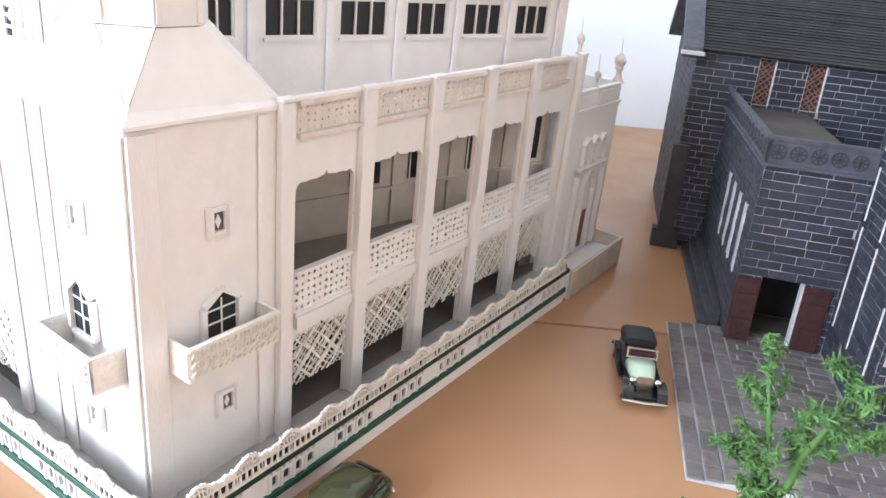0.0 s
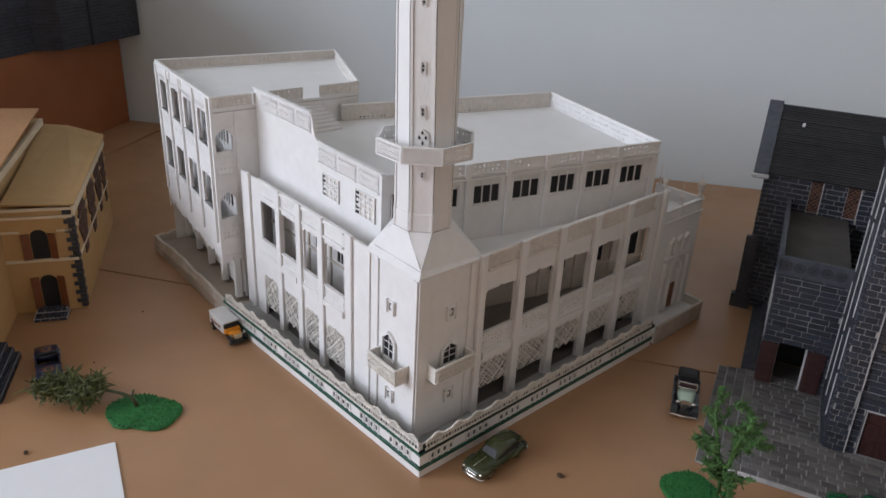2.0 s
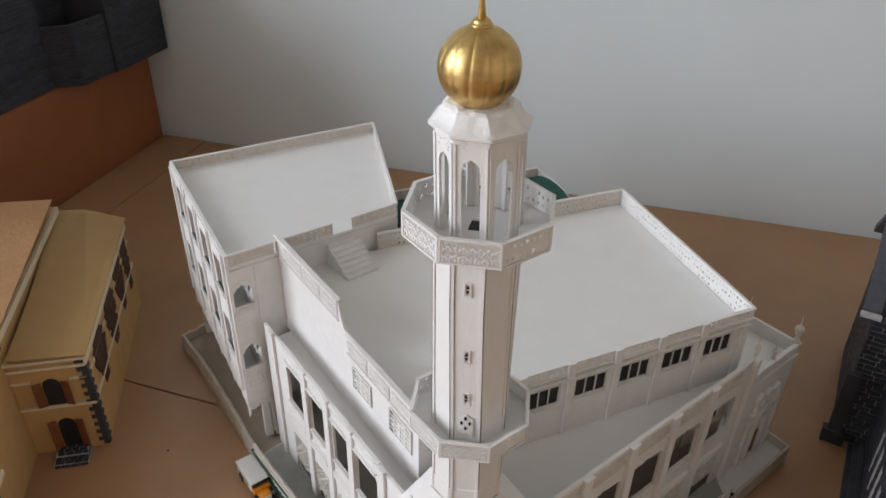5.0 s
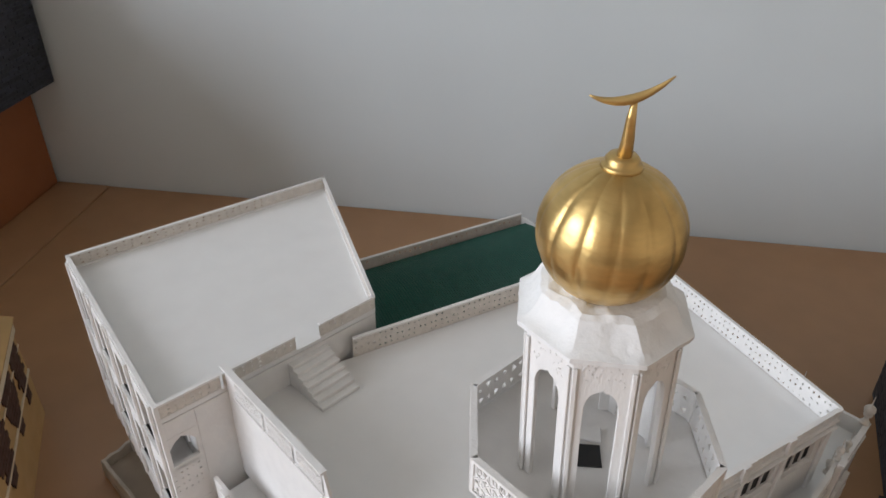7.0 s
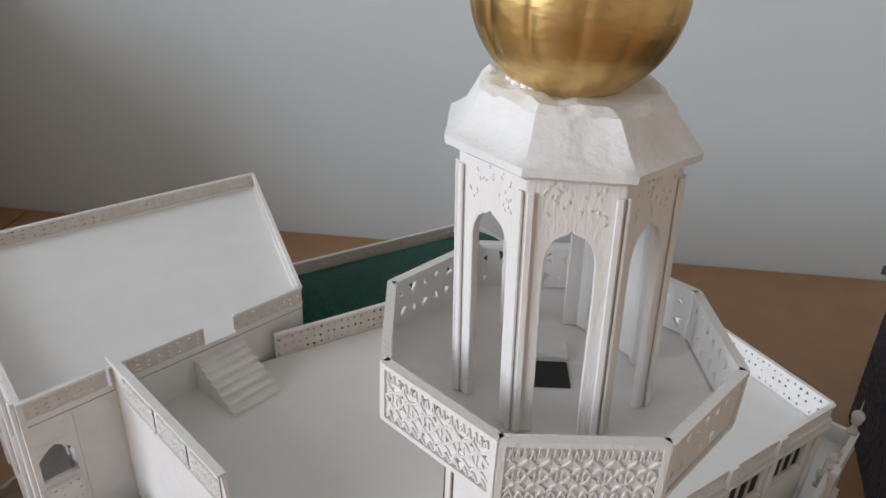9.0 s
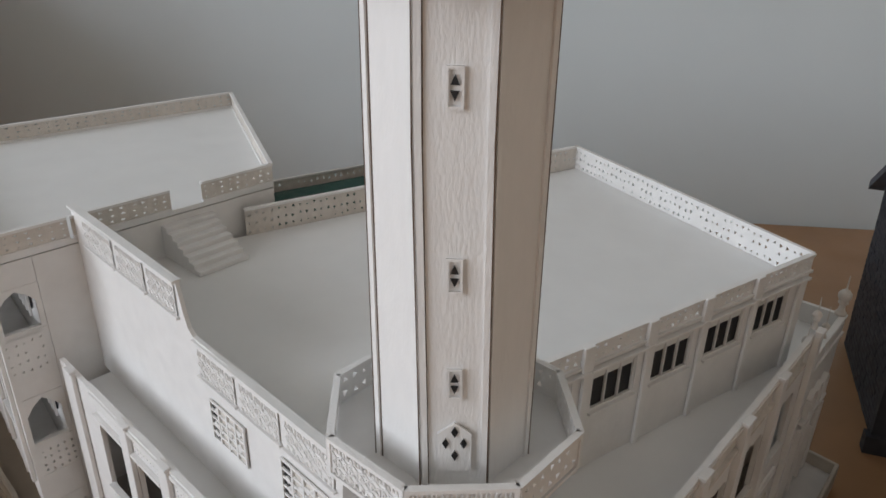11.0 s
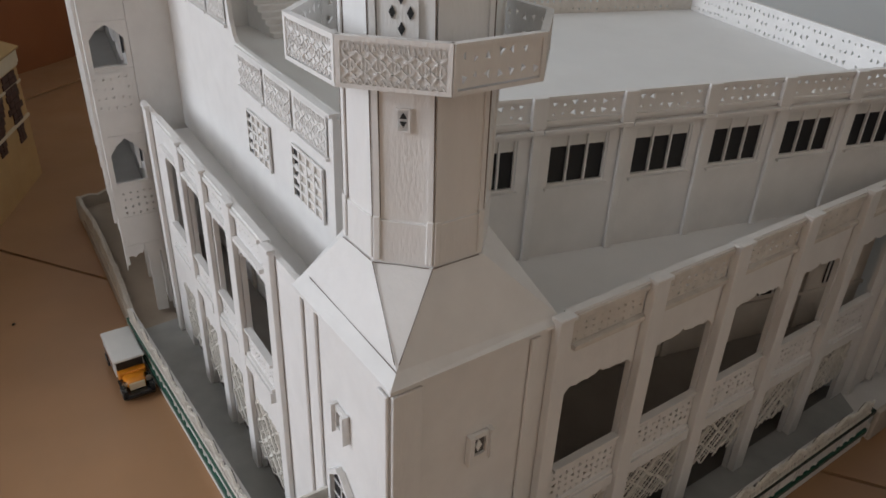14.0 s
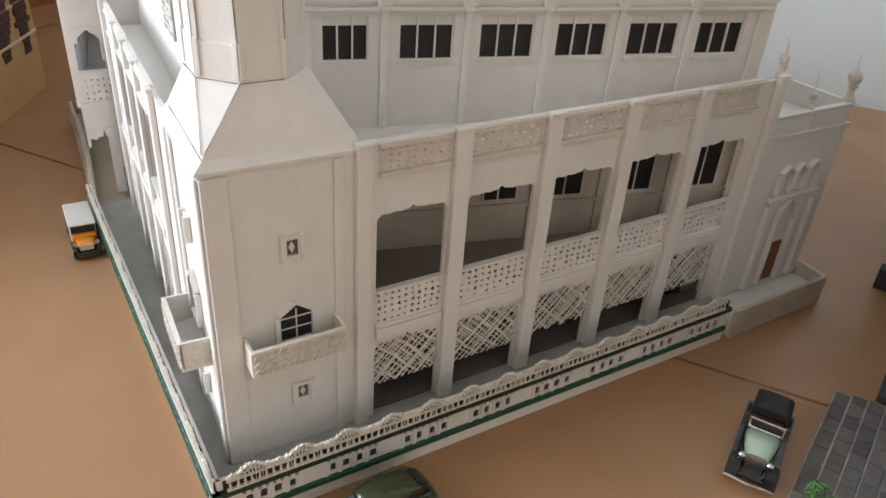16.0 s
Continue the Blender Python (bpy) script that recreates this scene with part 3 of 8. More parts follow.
# galleries behind the bays: on the right front the inner wall follows the slanting hall wall above
HALL0, HALL1 = (-0.2992, 0.1944), (-0.2340, 0.4505)
RI, LI = plan(HALL0, HALL1, 1), shifted(LF, 0.0, -0.0325)
hall_len = (Vector(HALL1) - Vector(HALL0)).length
for f, g, u0, u1, g0, g1, wall, wins, sill, head, ledge in ((RF, RI, 0.0050, 0.3330, -0.0600, hall_len, right_wall, (0.1120, 0.1530, 0.1985, 0.2440), 0.0985, 0.1300, 0.0935), (LF, LI, 0.0340, 0.2980, 0.0340, 0.2980, left_wall, (0.118, 0.158, 0.198, 0.24), 0.108, 0.130, 0.1030)):
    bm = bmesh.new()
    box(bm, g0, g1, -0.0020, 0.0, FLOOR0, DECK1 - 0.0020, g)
    # white on the lit left front; on the right, shade is put into the buff
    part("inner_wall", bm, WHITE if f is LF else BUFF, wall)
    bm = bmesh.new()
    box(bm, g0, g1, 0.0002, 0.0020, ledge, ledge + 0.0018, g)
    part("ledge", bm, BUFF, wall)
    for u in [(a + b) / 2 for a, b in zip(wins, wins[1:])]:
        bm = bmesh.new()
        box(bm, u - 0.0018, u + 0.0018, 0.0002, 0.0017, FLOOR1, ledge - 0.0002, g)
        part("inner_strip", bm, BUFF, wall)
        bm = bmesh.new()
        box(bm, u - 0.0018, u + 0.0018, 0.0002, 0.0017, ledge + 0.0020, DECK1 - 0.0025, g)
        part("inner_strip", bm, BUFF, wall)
    # lining, ceiling and floors are dark to paint in the galleries' shade
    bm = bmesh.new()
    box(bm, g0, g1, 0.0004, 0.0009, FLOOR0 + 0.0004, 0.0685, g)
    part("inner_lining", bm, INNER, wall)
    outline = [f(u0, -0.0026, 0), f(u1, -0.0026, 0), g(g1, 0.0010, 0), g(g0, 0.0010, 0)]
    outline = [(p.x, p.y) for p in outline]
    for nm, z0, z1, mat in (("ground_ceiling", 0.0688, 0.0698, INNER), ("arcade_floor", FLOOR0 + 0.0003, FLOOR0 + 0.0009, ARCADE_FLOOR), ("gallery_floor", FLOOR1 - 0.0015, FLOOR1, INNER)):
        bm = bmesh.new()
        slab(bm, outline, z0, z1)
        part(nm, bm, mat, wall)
    for u in wins:
        w = 0.0105 if f is RF else 0.006
        bm = bmesh.new()
        box(bm, u - w, u + w, 0.0004, 0.0010, sill, head, g)
        inner = part("inner_window", bm, BLACK, mosque)
        for a in (-w, -w * 0.15, w - 0.0008):
            bm = bmesh.new()
            box(bm, u + a, u + a + 0.0008, 0.0011, 0.0018, sill, head, g)
            part("window_bar", bm, WHITE, inner)
        # added charcoal panel deepens the shade behind the ground nets
        bm = bmesh.new()
        box(bm, u - 0.0065, u + 0.0065, 0.0012, 0.0018, FLOOR0 + 0.001, 0.052, g)
        part("inner_door", bm, CHARCOAL, wall)

# terrace deck over the galleries
bm = bmesh.new()
slab(bm, [(-0.2262, 0.1305), (-0.2265, 0.4600), (-0.4400, 0.5290), (-0.5180, 0.2620), (-0.5210, 0.1415)], DECK1 - 0.0018, DECK1)
part("terrace_deck", bm, DECK, mosque)

# ---- corner tower block
EAVE = 0.1652
bm = bmesh.new()
box(bm, 0.0, 0.0689, -0.0025, 0.0, FLOOR0, EAVE, RF)
tower_right = part("tower_wall", bm, WHITE, mosque)
bm = bmesh.new()
box(bm, 0.0025, 0.0675, -0.0025, 0.0, FLOOR0, EAVE, LF)
tower_left = part("tower_wall", bm, WHITE, mosque)
for f, wall, us in ((RF, tower_right, (0.0056, 0.0562)), (LF, tower_left, (0.0030, 0.0530, 0.0650))):
    for u in us:
        bm = bmesh.new()
        w = 0.0054 if u == 0.0056 else 0.0030 if u < 0.01 else 0.002
        box(bm, u - w, u + w, 0.0002, 0.0014, FLOOR0, EAVE - 0.001, f)
        part("pilaster", bm, BRUSHED, wall, bevel=0.0003)


def small_window(f, u, z, w, h, wall):
    bm = bmesh.new()
    holed(bm, f, u - w, u + w, z - h, z + h, ngon(u, z, w * 0.80, 4, math.pi / 4, h * 0.95), 0.0002, 0.0016)
    for s in (-1, 1):
        box(bm, u + s * w - 0.0009, u + s * w + 0.0009, 0.0002, 0.0030, z - h - 0.0006, z + h + 0.0006, f)
    fr = part("small_window", bm, BRUSHED, mosque)
    bm = bmesh.new()
    box(bm, u - w * 0.6, u + w * 0.6, 0.0002, 0.0005, z - h * 0.75, z + h * 0.75, f)
    part("pane", bm, ARCADE_FLOOR, fr)
    bm = bmesh.new()
    prism(bm, ngon(u - w * 0.05, z, w * 0.32, 4, 0, h * 0.5), 0.0006, 0.0011, f)
    part("grille", bm, BRUSHED, fr)


def arched_window(f, u, z0, z1, half, wall, d=0.0):
    """A pointed four-by-three light with a raised frame."""
    apex = z1
    outline = [(u - half, z0), (u + half, z0), (u + half, z0 + (z1 - z0) * 0.72), (u, apex), (u - half, z0 + (z1 - z0) * 0.72)]
    bm = bmesh.new()
    prism(bm, outline, d + 0.0002, d + 0.0006, f)
    win = part("arched_window", bm, BLACK, mosque)
    bm = bmesh.new()
    for (a, za), (b, zb) in zip(outline, outline[1:] + outline[:1]):
        ux, uz = b - a, zb - za
        L = math.hypot(ux, uz)
        nx, nz = uz / L * 0.0020, -ux / L * 0.0020
        prism(bm, [(a, za), (b, zb), (b + nx, zb + nz), (a + nx, za + nz)], d + 0.0002, d + 0.0026, f)
    part("frame", bm, BRUSHED, win)
    for k in (0.04,):
        bm = bmesh.new()
        box(bm, u + k * half - 0.0003, u + k * half + 0.0003, d + 0.0007, d + 0.0012, z0, z1 - 0.003, f)
        part("glazing_bar", bm, WHITE, win)
    for k in (0.30, 0.60):
        bm = bmesh.new()
        z = z0 + (z1 - z0) * k
        box(bm, u - half, u + half, d + 0.0007, d + 0.0011, z, z + 0.0006, f)
        part("glazing_bar", bm, WHITE, win)


def tower_balcony(f, u0, u1, z0, z1, depth, wall):
    bm = bmesh.new()
    box(bm, u0, u1, 0.0002, depth, z0, z0 + 0.0012, f)
    bal = part("balcony", bm, WHITE, mosque)
    bm = bmesh.new()
    pierced(bm, f, u0, u1, z0 + 0.0012, z1 - 0.0012, 11, 4, depth - 0.0004, depth, 0.62, 3, int(u1 * 1e4))
    knotwork(bm, f, u0 + 0.001, u1 - 0.001, z0 + 0.0014, z1 - 0.0012, 7, depth - 0.0001, depth + 0.0009, int(u1 * 1e4) + 7)
    box(bm, u0, u1, depth - 0.0015, depth + 0.0006, z1 - 0.001, z1, f)
    box(bm, u0, u0 + 0.0012, 0.0003, depth - 0.0013, z0 + 0.0012, z1, f)
    box(bm, u1 - 0.0012, u1, 0.0003, depth - 0.0013, z0 + 0.0012, z1, f)
    part("pierced_front", bm, LACE, bal)
    bm = bmesh.new()
    box(bm, u0 + 0.0013, u1 - 0.0013, depth - 0.0012, depth - 0.0007, z0 + 0.0013, z1 - 0.0011, f)
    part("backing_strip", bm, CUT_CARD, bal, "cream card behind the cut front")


small_window(RF, 0.0350, 0.1275, 0.0043, 0.0056, tower_right)
small_window(RF, 0.0370, 0.0480, 0.0044, 0.0054, tower_right)
arched_window(RF, 0.0350, 0.0802, 0.0990, 0.0074, tower_right)
tower_balcony(RF, 0.0112, 0.0545, 0.0735, 0.0875, 0.0125, tower_right)
small_window(LF, 0.0330, 0.1285, 0.0043, 0.0056, tower_left)
small_window(LF, 0.0330, 0.0440, 0.0044, 0.0054, tower_left)
arched_window(LF, 0.0345, 0.0800, 0.1030, 0.0072, tower_left)
tower_balcony(LF, 0.0085, 0.0470, 0.0700, 0.0852, 0.0140, tower_left)

# dark hairline gaps where the card sheets meet
for a, b, d0, d1, z0, z1, f in ((0.0662, 0.0665, 0.0001, 0.0004, FLOOR0, EAVE - 0.001, RF), (0.0552, 0.0554, 0.0001, 0.0003, FLOOR0 + 0.03, EAVE - 0.002, LF), (0.0672, 0.0675, 0.0001, 0.0004, FLOOR0 + 0.02, EAVE - 0.001, LF)):
    bm = bmesh.new()
    box(bm, a, b, d0, d1, z0, z1, f)
    part("dark_seam", bm, SEAM, mosque)

# pyramid roof of the tower up to the octagonal shaft
SH = 0.0221
bm = bmesh.new()
eaves = [RF(-0.0012, 0.0022, 0.1676), RF(0.0685, 0.0015, 0.1668), RF(0.0685, -0.066, 0.1668), LF(0.0675, 0.0022, 0.1668)]
sq = [RF(0.0030, -0.0012, 0.1712), RF(0.0672, -0.0010, 0.1682), RF(0.0670, -0.064, 0.1690), LF(0.0660, -0.0024, 0.1716)]
oct0 = ring(SH + 0.0004, 0.1945)
vo = [bm.verts.new(p) for p in oct0]
vs = [bm.verts.new(p) for p in sq]
ve = [bm.verts.new(p) for p in eaves]
low = [bm.verts.new(p - Vector((0, 0, 0.0014))) for p in eaves]
s_front, s_right, s_back, s_left = vs
for quad in ((s_front, s_right, vo[0], vo[7]), (s_right, s_back, vo[2], vo[1]), (s_back, s_left, vo[4], vo[3]), (s_left, s_front, vo[6], vo[5]), (s_front, vo[7], vo[6]), (s_right, vo[1], vo[0]), (s_back, vo[3], vo[2]), (s_left, vo[5], vo[4])):
    bm.faces.new(quad)
for i in range(4):
    j = (i + 1) % 4
    bm.faces.new((ve[i], ve[j], vs[j], vs[i]))
    bm.faces.new((low[i], low[j], ve[j], ve[i]))
bm.faces.new(low[::-1])
bm.faces.new(vo)
part("tower_roof", bm, WHITE, mosque)
for p, q in ((oct0[7], sq[0]), (oct0[6], sq[0]), (oct0[7], oct0[0]), (oct0[6], oct0[7]), (oct0[5], oct0[6]), (sq[0], sq[3])):
    bm = bmesh.new()
    lift = Vector((0.0003, -0.0003, 0.0001))
    tube(bm, [p + lift, p.lerp(q, 0.5) + lift * 0.6, p.lerp(q, 0.93) + lift], [0.00016, 0.00008, 0.00016], 5)
    part("dark_seam", bm, SEAM, mosque)

# ---- minaret
SHAFT = [(0.0221, 0.1946), (0.0221, 0.2085), (0.0214, 0.2087)] + [(0.0214 + 0.00004 * k, 0.2087 + 0.01798 * k) for k in range(1, 11)]
shaft_bm = bmesh.new()
loft(shaft_bm, [ring(a, z, twist(z)) for a, z in SHAFT])
shaft = part("minaret_shaft", shaft_bm, BRUSHED, mosque, "octagonal shaft in brushed white paint")
for i in range(8):
    for u_side in (0, 1):
        bm = bmesh.new()
        for (ap0, za), (ap1, zb) in zip(SHAFT[2:], SHAFT[3:]):
            ring_pts = []
            for ap, z in ((ap0, za), (ap1, zb)):
                c = ring(ap, z, twist(z))
                a, b = c[i], c[(i + 1) % 8]
                way = (b - a).normalized()
                out = Vector((way.y, -way.x, 0))
                p, q = (a, a + way * 0.0017) if u_side == 0 else (b - way * 0.0017, b)
                ring_pts.append([p - out * 0.0002, q - out * 0.0002, q + out * 0.0008, p + out * 0.0008])
            loft(bm, ring_pts)
        bmesh.ops.remove_doubles(bm, verts=bm.verts, dist=0.00002)
        part("edge_strip", bm, BRUSHED, shaft)
    if i in (4, 5, 6, 7):
        lines = []
        for z in (0.2090, 0.2500, 0.3000, 0.3500, 0.3850):
            c = ring(0.0214 + 0.0022 * (z - 0.2087), z, twist(z))
            a, b = c[i], c[(i + 1) % 8]
            way = (b - a).normalized()
            lines.append((a + way * 0.0018 + Vector((way.y, -way.x, 0)) * 0.00005, b + Vector((way.y, -way.x, 0)) * 0.0008))
        for side in (0, 1):
            bm = bmesh.new()
            tube(bm, [p[side] for p in lines], [0.00012, 0.00020, 0.00014, 0.00020, 0.00012], 5)
            part("dark_seam", bm, SEAM, shaft)
    if i in (5, 6, 7):
        # short flat strips on the base block
        c = ring(0.0221, 0.2, 0.0)
        a, b = c[i], c[(i + 1) % 8]
        f = plan((a.x, a.y), (b.x, b.y), 1)
        for u in (0.0, (b - a).length - 0.0022):
            bm = bmesh.new()
            box(bm, u, u + 0.0022, 0.0, 0.0007, 0.1955, 0.2100, f)
            part("base_strip", bm, BRUSHED, shaft, bevel=0.0003)
FD = ring(0.0219, 0.3, twist(0.3))
front_f = leaning(plan((FD[6].x, FD[6].y), (FD[7].x, FD[7].y), 1), 0.3)
fl = (FD[7] - FD[6]).length


def diamond_slit(f, u, z, w, h, wall, count=1):
    bm = bmesh.new()
    holed(bm, f, u - w, u + w, z - h, z + h, [(u - w * 0.7, z - h * 0.85), (u + w * 0.7, z - h * 0.85), (u + w * 0.7, z + h * 0.85), (u - w * 0.7, z + h * 0.85)], 0.0001, 0.0007)
    slit = part("slit_window", bm, BRUSHED, mosque)
    for k in (-0.38, 0.38):
        bm = bmesh.new()
        s = 1 if k > 0 else -1
        prism(bm, [(u - w * 0.5, z + k * h * 0.35), (u + w * 0.5, z + k * h * 0.35), (u, z + s * h * 0.62)], 0.0001, 0.0005, f)
        part("dark_triangle", bm, BLACK, slit)


for z in (0.2870, 0.3180, 0.3630):
    diamond_slit(front_f, fl / 2, z, 0.0020, 0.0047, shaft)
diamond_slit(front_f, fl / 2, 0.2400, 0.0020, 0.0034, shaft)
bm = bmesh.new()
prism(bm, [(fl / 2 - 0.0045, 0.2590), (fl / 2 + 0.0045, 0.2590), (fl / 2 + 0.0045, 0.2715), (fl / 2, 0.2750), (fl / 2 - 0.0045, 0.2715)], 0.0002, 0.0008, front_f)
door = part("balcony_door", bm, BRUSHED, shaft)
for du, dz in ((0, 0.2722), (-0.0024, 0.2685), (0.0024, 0.2685), (0, 0.2645)):
    bm = bmesh.new()
    prism(bm, ngon(fl / 2 + du, dz, 0.0009, 4, math.pi / 2, 0.0017), 0.0009, 0.0012, front_f)
    part("dark_diamond", bm, BLACK, door)


def ring_balcony(z0, z1, ap, seed, label, turn=0.0):
    bm = bmesh.new()
    loft(bm, [ring(ap - 0.007, z0 - 0.001, turn), ring(ap - 0.0012, z0 + 0.0004, turn), ring(ap - 0.0012, z0 + 0.0014, turn)])
    bal = part("ring_balcony", bm, WHITE, mosque, label)
    for i in range(8):
        a, b = ring(ap, z0, turn)[i], ring(ap, z0, turn)[(i + 1) % 8]
        f = plan((a.x, a.y), (b.x, b.y), 1)
        L = (b - a).length
        bm = bmesh.new()
        lo, hi = z0 + 0.0012, z1 - 0.0012
        if i % 8 == 6:
            box(bm, 0.0012, L - 0.0012, -0.0012, 0.0, lo, hi, f)
            knotwork(bm, f, 0.0016, L - 0.0016, lo, hi, 7, -0.0001, 0.0006, seed + 50 + i)
        else:
            if i % 8 == 5:
                pierced(bm, f, 0.0012, L - 0.0012, lo + 0.0005, hi, 9, 4, -0.0008, 0.0, 0.66, 3, seed + i)
                knotwork(bm, f, 0.0016, L - 0.0016, lo + 0.0004, hi, 6, -0.0001, 0.0004, seed + 50 + i)
            else:
                pierced(bm, f, 0.0012, L - 0.0012, lo + 0.0005, hi, 7, 2, -0.0008, 0.0, 0.64, 3, seed + i)
        box(bm, 0.0, L, -0.0014, 0.0005, z0, z0 + 0.0012, f)
        box(bm, 0.0, L, -0.0016, 0.0006, z1 - 0.0012, z1, f)
        box(bm, 0.0, 0.0013, -0.0012, 0.0006, z0 + 0.0012, z1 - 0.0012, f)
        box(bm, L - 0.0013, L, -0.0012, 0.0006, z0 + 0.0012, z1 - 0.0012, f)
        part("pierced_panel", bm, BRUSHED, bal)
    return bal


ring_balcony(0.2520, 0.2650, 0.0355, 200, "octagonal balcony with pierced panels")
ring_balcony(0.3880, 0.4030, 0.0377, 300, "octagonal balcony with pierced panels", -0.04)

# lantern: eight arched faces, turned a little on the shaft
LA, TWIST = 0.0212, twist(0.42)
for i in range(8):
    a, b = ring(LA, 0.42, TWIST)[i], ring(LA, 0.42, TWIST)[(i + 1) % 8]
    f = leaning(plan((a.x, a.y), (b.x, b.y), 1), 0.42)
    L = (b - a).length
    rnd = random.Random(i)
    bm = bmesh.new()
    w, mid = 0.0040, L / 2
    half = mid - w
    side = [(mid - half, z) for z in (0.3960, 0.4040, 0.4130, 0.4230)]
    arch = [(u + rnd.uniform(-0.00012, 0.00012), z) for u, z in side] + [(mid - half * 0.98, 0.4290), (mid - half * 0.88, 0.4312), (mid - half * 0.68, 0.4331), (mid - half * 0.42, 0.4341), (mid - half * 0.20, 0.4345), (mid, 0.4353)]
    arch += [(2 * mid - u, z) for u, z in arch[-2::-1]]
    prism(bm, [(0.0, 0.3896), (w, 0.3896)] + arch + [(L - w, 0.3896), (L, 0.3896), (L, 0.4456), (0.0, 0.4456)], -0.0016, 0.0, f)
    arch_face = part("lantern_arch", bm, BRUSHED, mosque, bevel=0.00015)
    for u in (0.0002, L - 0.0016):
        bm = bmesh.new()
        box(bm, u, u + 0.0014, 0.0001, 0.0008, 0.3896, 0.4425, f)
        part("edge_strip", bm, BRUSHED, arch_face, bevel=0.0002)
    bm = bmesh.new()
    for k in range(26):
        u, z = rnd.uniform(0.003, L - 0.003), rnd.uniform(0.4366, 0.4440)
        t = rnd.uniform(0.9, 2.2)
        ridge(bm, f, [(u, z), (u + 0.0007 * math.cos(t), z + 0.0007 * math.sin(t))], 0.00013, 0.0, 0.0002)
    tagged(part("paint_ridges", bm, BRUSHED, arch_face), kind="stuff")
bm = bmesh.new()
slab(bm, [(-0.2652, 0.1597), (-0.2596, 0.1523), (-0.2527, 0.1583), (-0.2585, 0.1654)], 0.3895, 0.3899)
part("stair_hatch", bm, BLACK, mosque)
bm = bmesh.new()
slab(bm, [(-0.2700, 0.1662), (-0.2662, 0.1610), (-0.2585, 0.1662), (-0.2622, 0.1712)], 0.3895, 0.3909)
part("hatch_cover", bm, BRUSHED, mosque, bevel=0.0003)

# cap: a flat rim and a hollow-sided lumpy filler roof
bm = bmesh.new()
loft(bm, [ring(a * 1.05, z, TWIST) for a, z in ((0.0206, 0.4448), (0.0214, 0.4454), (0.0228, 0.4462), (0.0230, 0.4478), (0.0221, 0.4483), (0.0201, 0.4500), (0.0184, 0.4528), (0.0170, 0.4556), (0.0152, 0.4570), (0.0100, 0.4574))])
bmesh.ops.subdivide_edges(bm, edges=[e for e in bm.edges if e.calc_length() > 0.005], cuts=7, use_grid_fill=True)
for v in bm.verts:
    if v.co.z > 0.4484:
        v.co += Vector((noise.noise(v.co * 160), noise.noise(v.co * 160 + Vector((9, 0, 0))), noise.noise(v.co * 150 + Vector((0, 9, 0))))) * 0.0009
        v.co += Vector((noise.noise(v.co * 420), noise.noise(v.co * 420 + Vector((4, 0, 0))), noise.noise(v.co * 400 + Vector((0, 4, 0))))) * 0.0007
    else:
        v.co += Vector((noise.noise(v.co * 300), noise.noise(v.co * 300 + Vector((5, 0, 0))), 0)) * 0.0003
for e in bm.edges:
    if len(e.link_faces) == 2 and e.calc_face_angle(0.0) > 0.42:
        e.smooth = False
part("lantern_cap", bm, PLASTER, mosque, "lumpy white filler cap", smooth=True)

# gilded ball with shallow lobes, collar and crescent
BX, BY, BZ, BR = -0.2634, 0.1583, 0.4741, 0.0197
bm = bmesh.new()
bmesh.ops.create_uvsphere(bm, u_segments=196, v_segments=44, radius=BR)
for v in bm.verts:
    ang = math.atan2(v.co.y, v.co.x) + 0.04 * noise.noise(v.co * 50)
    lobe = abs(math.sin(7 * ang + 0.4))
    k = 1.004 - 0.026 * (1 - lobe) ** 2.2 * max(0.0, 1 - (v.co.z / BR) ** 2) ** 0.7 + 0.006 * noise.noise(v.co * 100)
    v.co = v.co * k + Vector((BX, BY, BZ))
ball = part("gilded_ball", bm, GOLD, mosque, "gold-painted lobed ball on the minaret", smooth=True)
# black ring paints the shade in the gap below the ball
bm = bmesh.new()
lathe(bm, BX, BY, [(0.0082, 0.4560), (0.0086, 0.4568), (0.0090, 0.4578), (0.0080, 0.4582)], 20)
part("dark_seat", bm, BLACK, ball, "black ring standing in for shade in the gap under the ball")
bm = bmesh.new()
for k in range(15):
    t = -2.75 + 0.085 * k
    r, z = 0.0107 + 0.0006 * math.sin(k * 1.7), 0.4578 + 0.0004 * math.sin(k * 2.3)
    bmesh.ops.create_icosphere(bm, subdivisions=2, radius=0.0009 + 0.0003 * math.sin(k * 3.1), matrix=Matrix.Translation((BX + r * math.cos(t), BY + r * math.sin(t), z)))
part("filler_smear", bm, PLASTER, ball, "white filler smeared at the ball's foot", smooth=True)
TOPZ = BZ + BR
bm = bmesh.new()
lathe(bm, BX, BY, [(0.0012, TOPZ - 0.0016), (0.0050, TOPZ - 0.0014), (0.0055, TOPZ - 0.0004), (0.0051, TOPZ + 0.0004), (0.0042, TOPZ + 0.0007), (0.0044, TOPZ + 0.0016), (0.0036, TOPZ + 0.0026), (0.0018, TOPZ + 0.0030)], 24)
part("collar", bm, GOLD, ball, smooth=True)
bm = bmesh.new()
top, tip = Vector((BX + 0.0004, BY - 0.0004, TOPZ + 0.001)), Vector((-0.2615, 0.1560, 0.5119))
tube(bm, [top, top.lerp(tip, 0.35) + Vector((0.0002, 0, 0)), top.lerp(tip, 0.7), tip], [0.0021, 0.0016, 0.0012, 0.0007], 12)
part("rod", bm, GOLD, ball, smooth=True)
bm = bmesh.new()
side = Vector((0.80, 0.60, 0.0)).normalized()
pts, rad = [], []
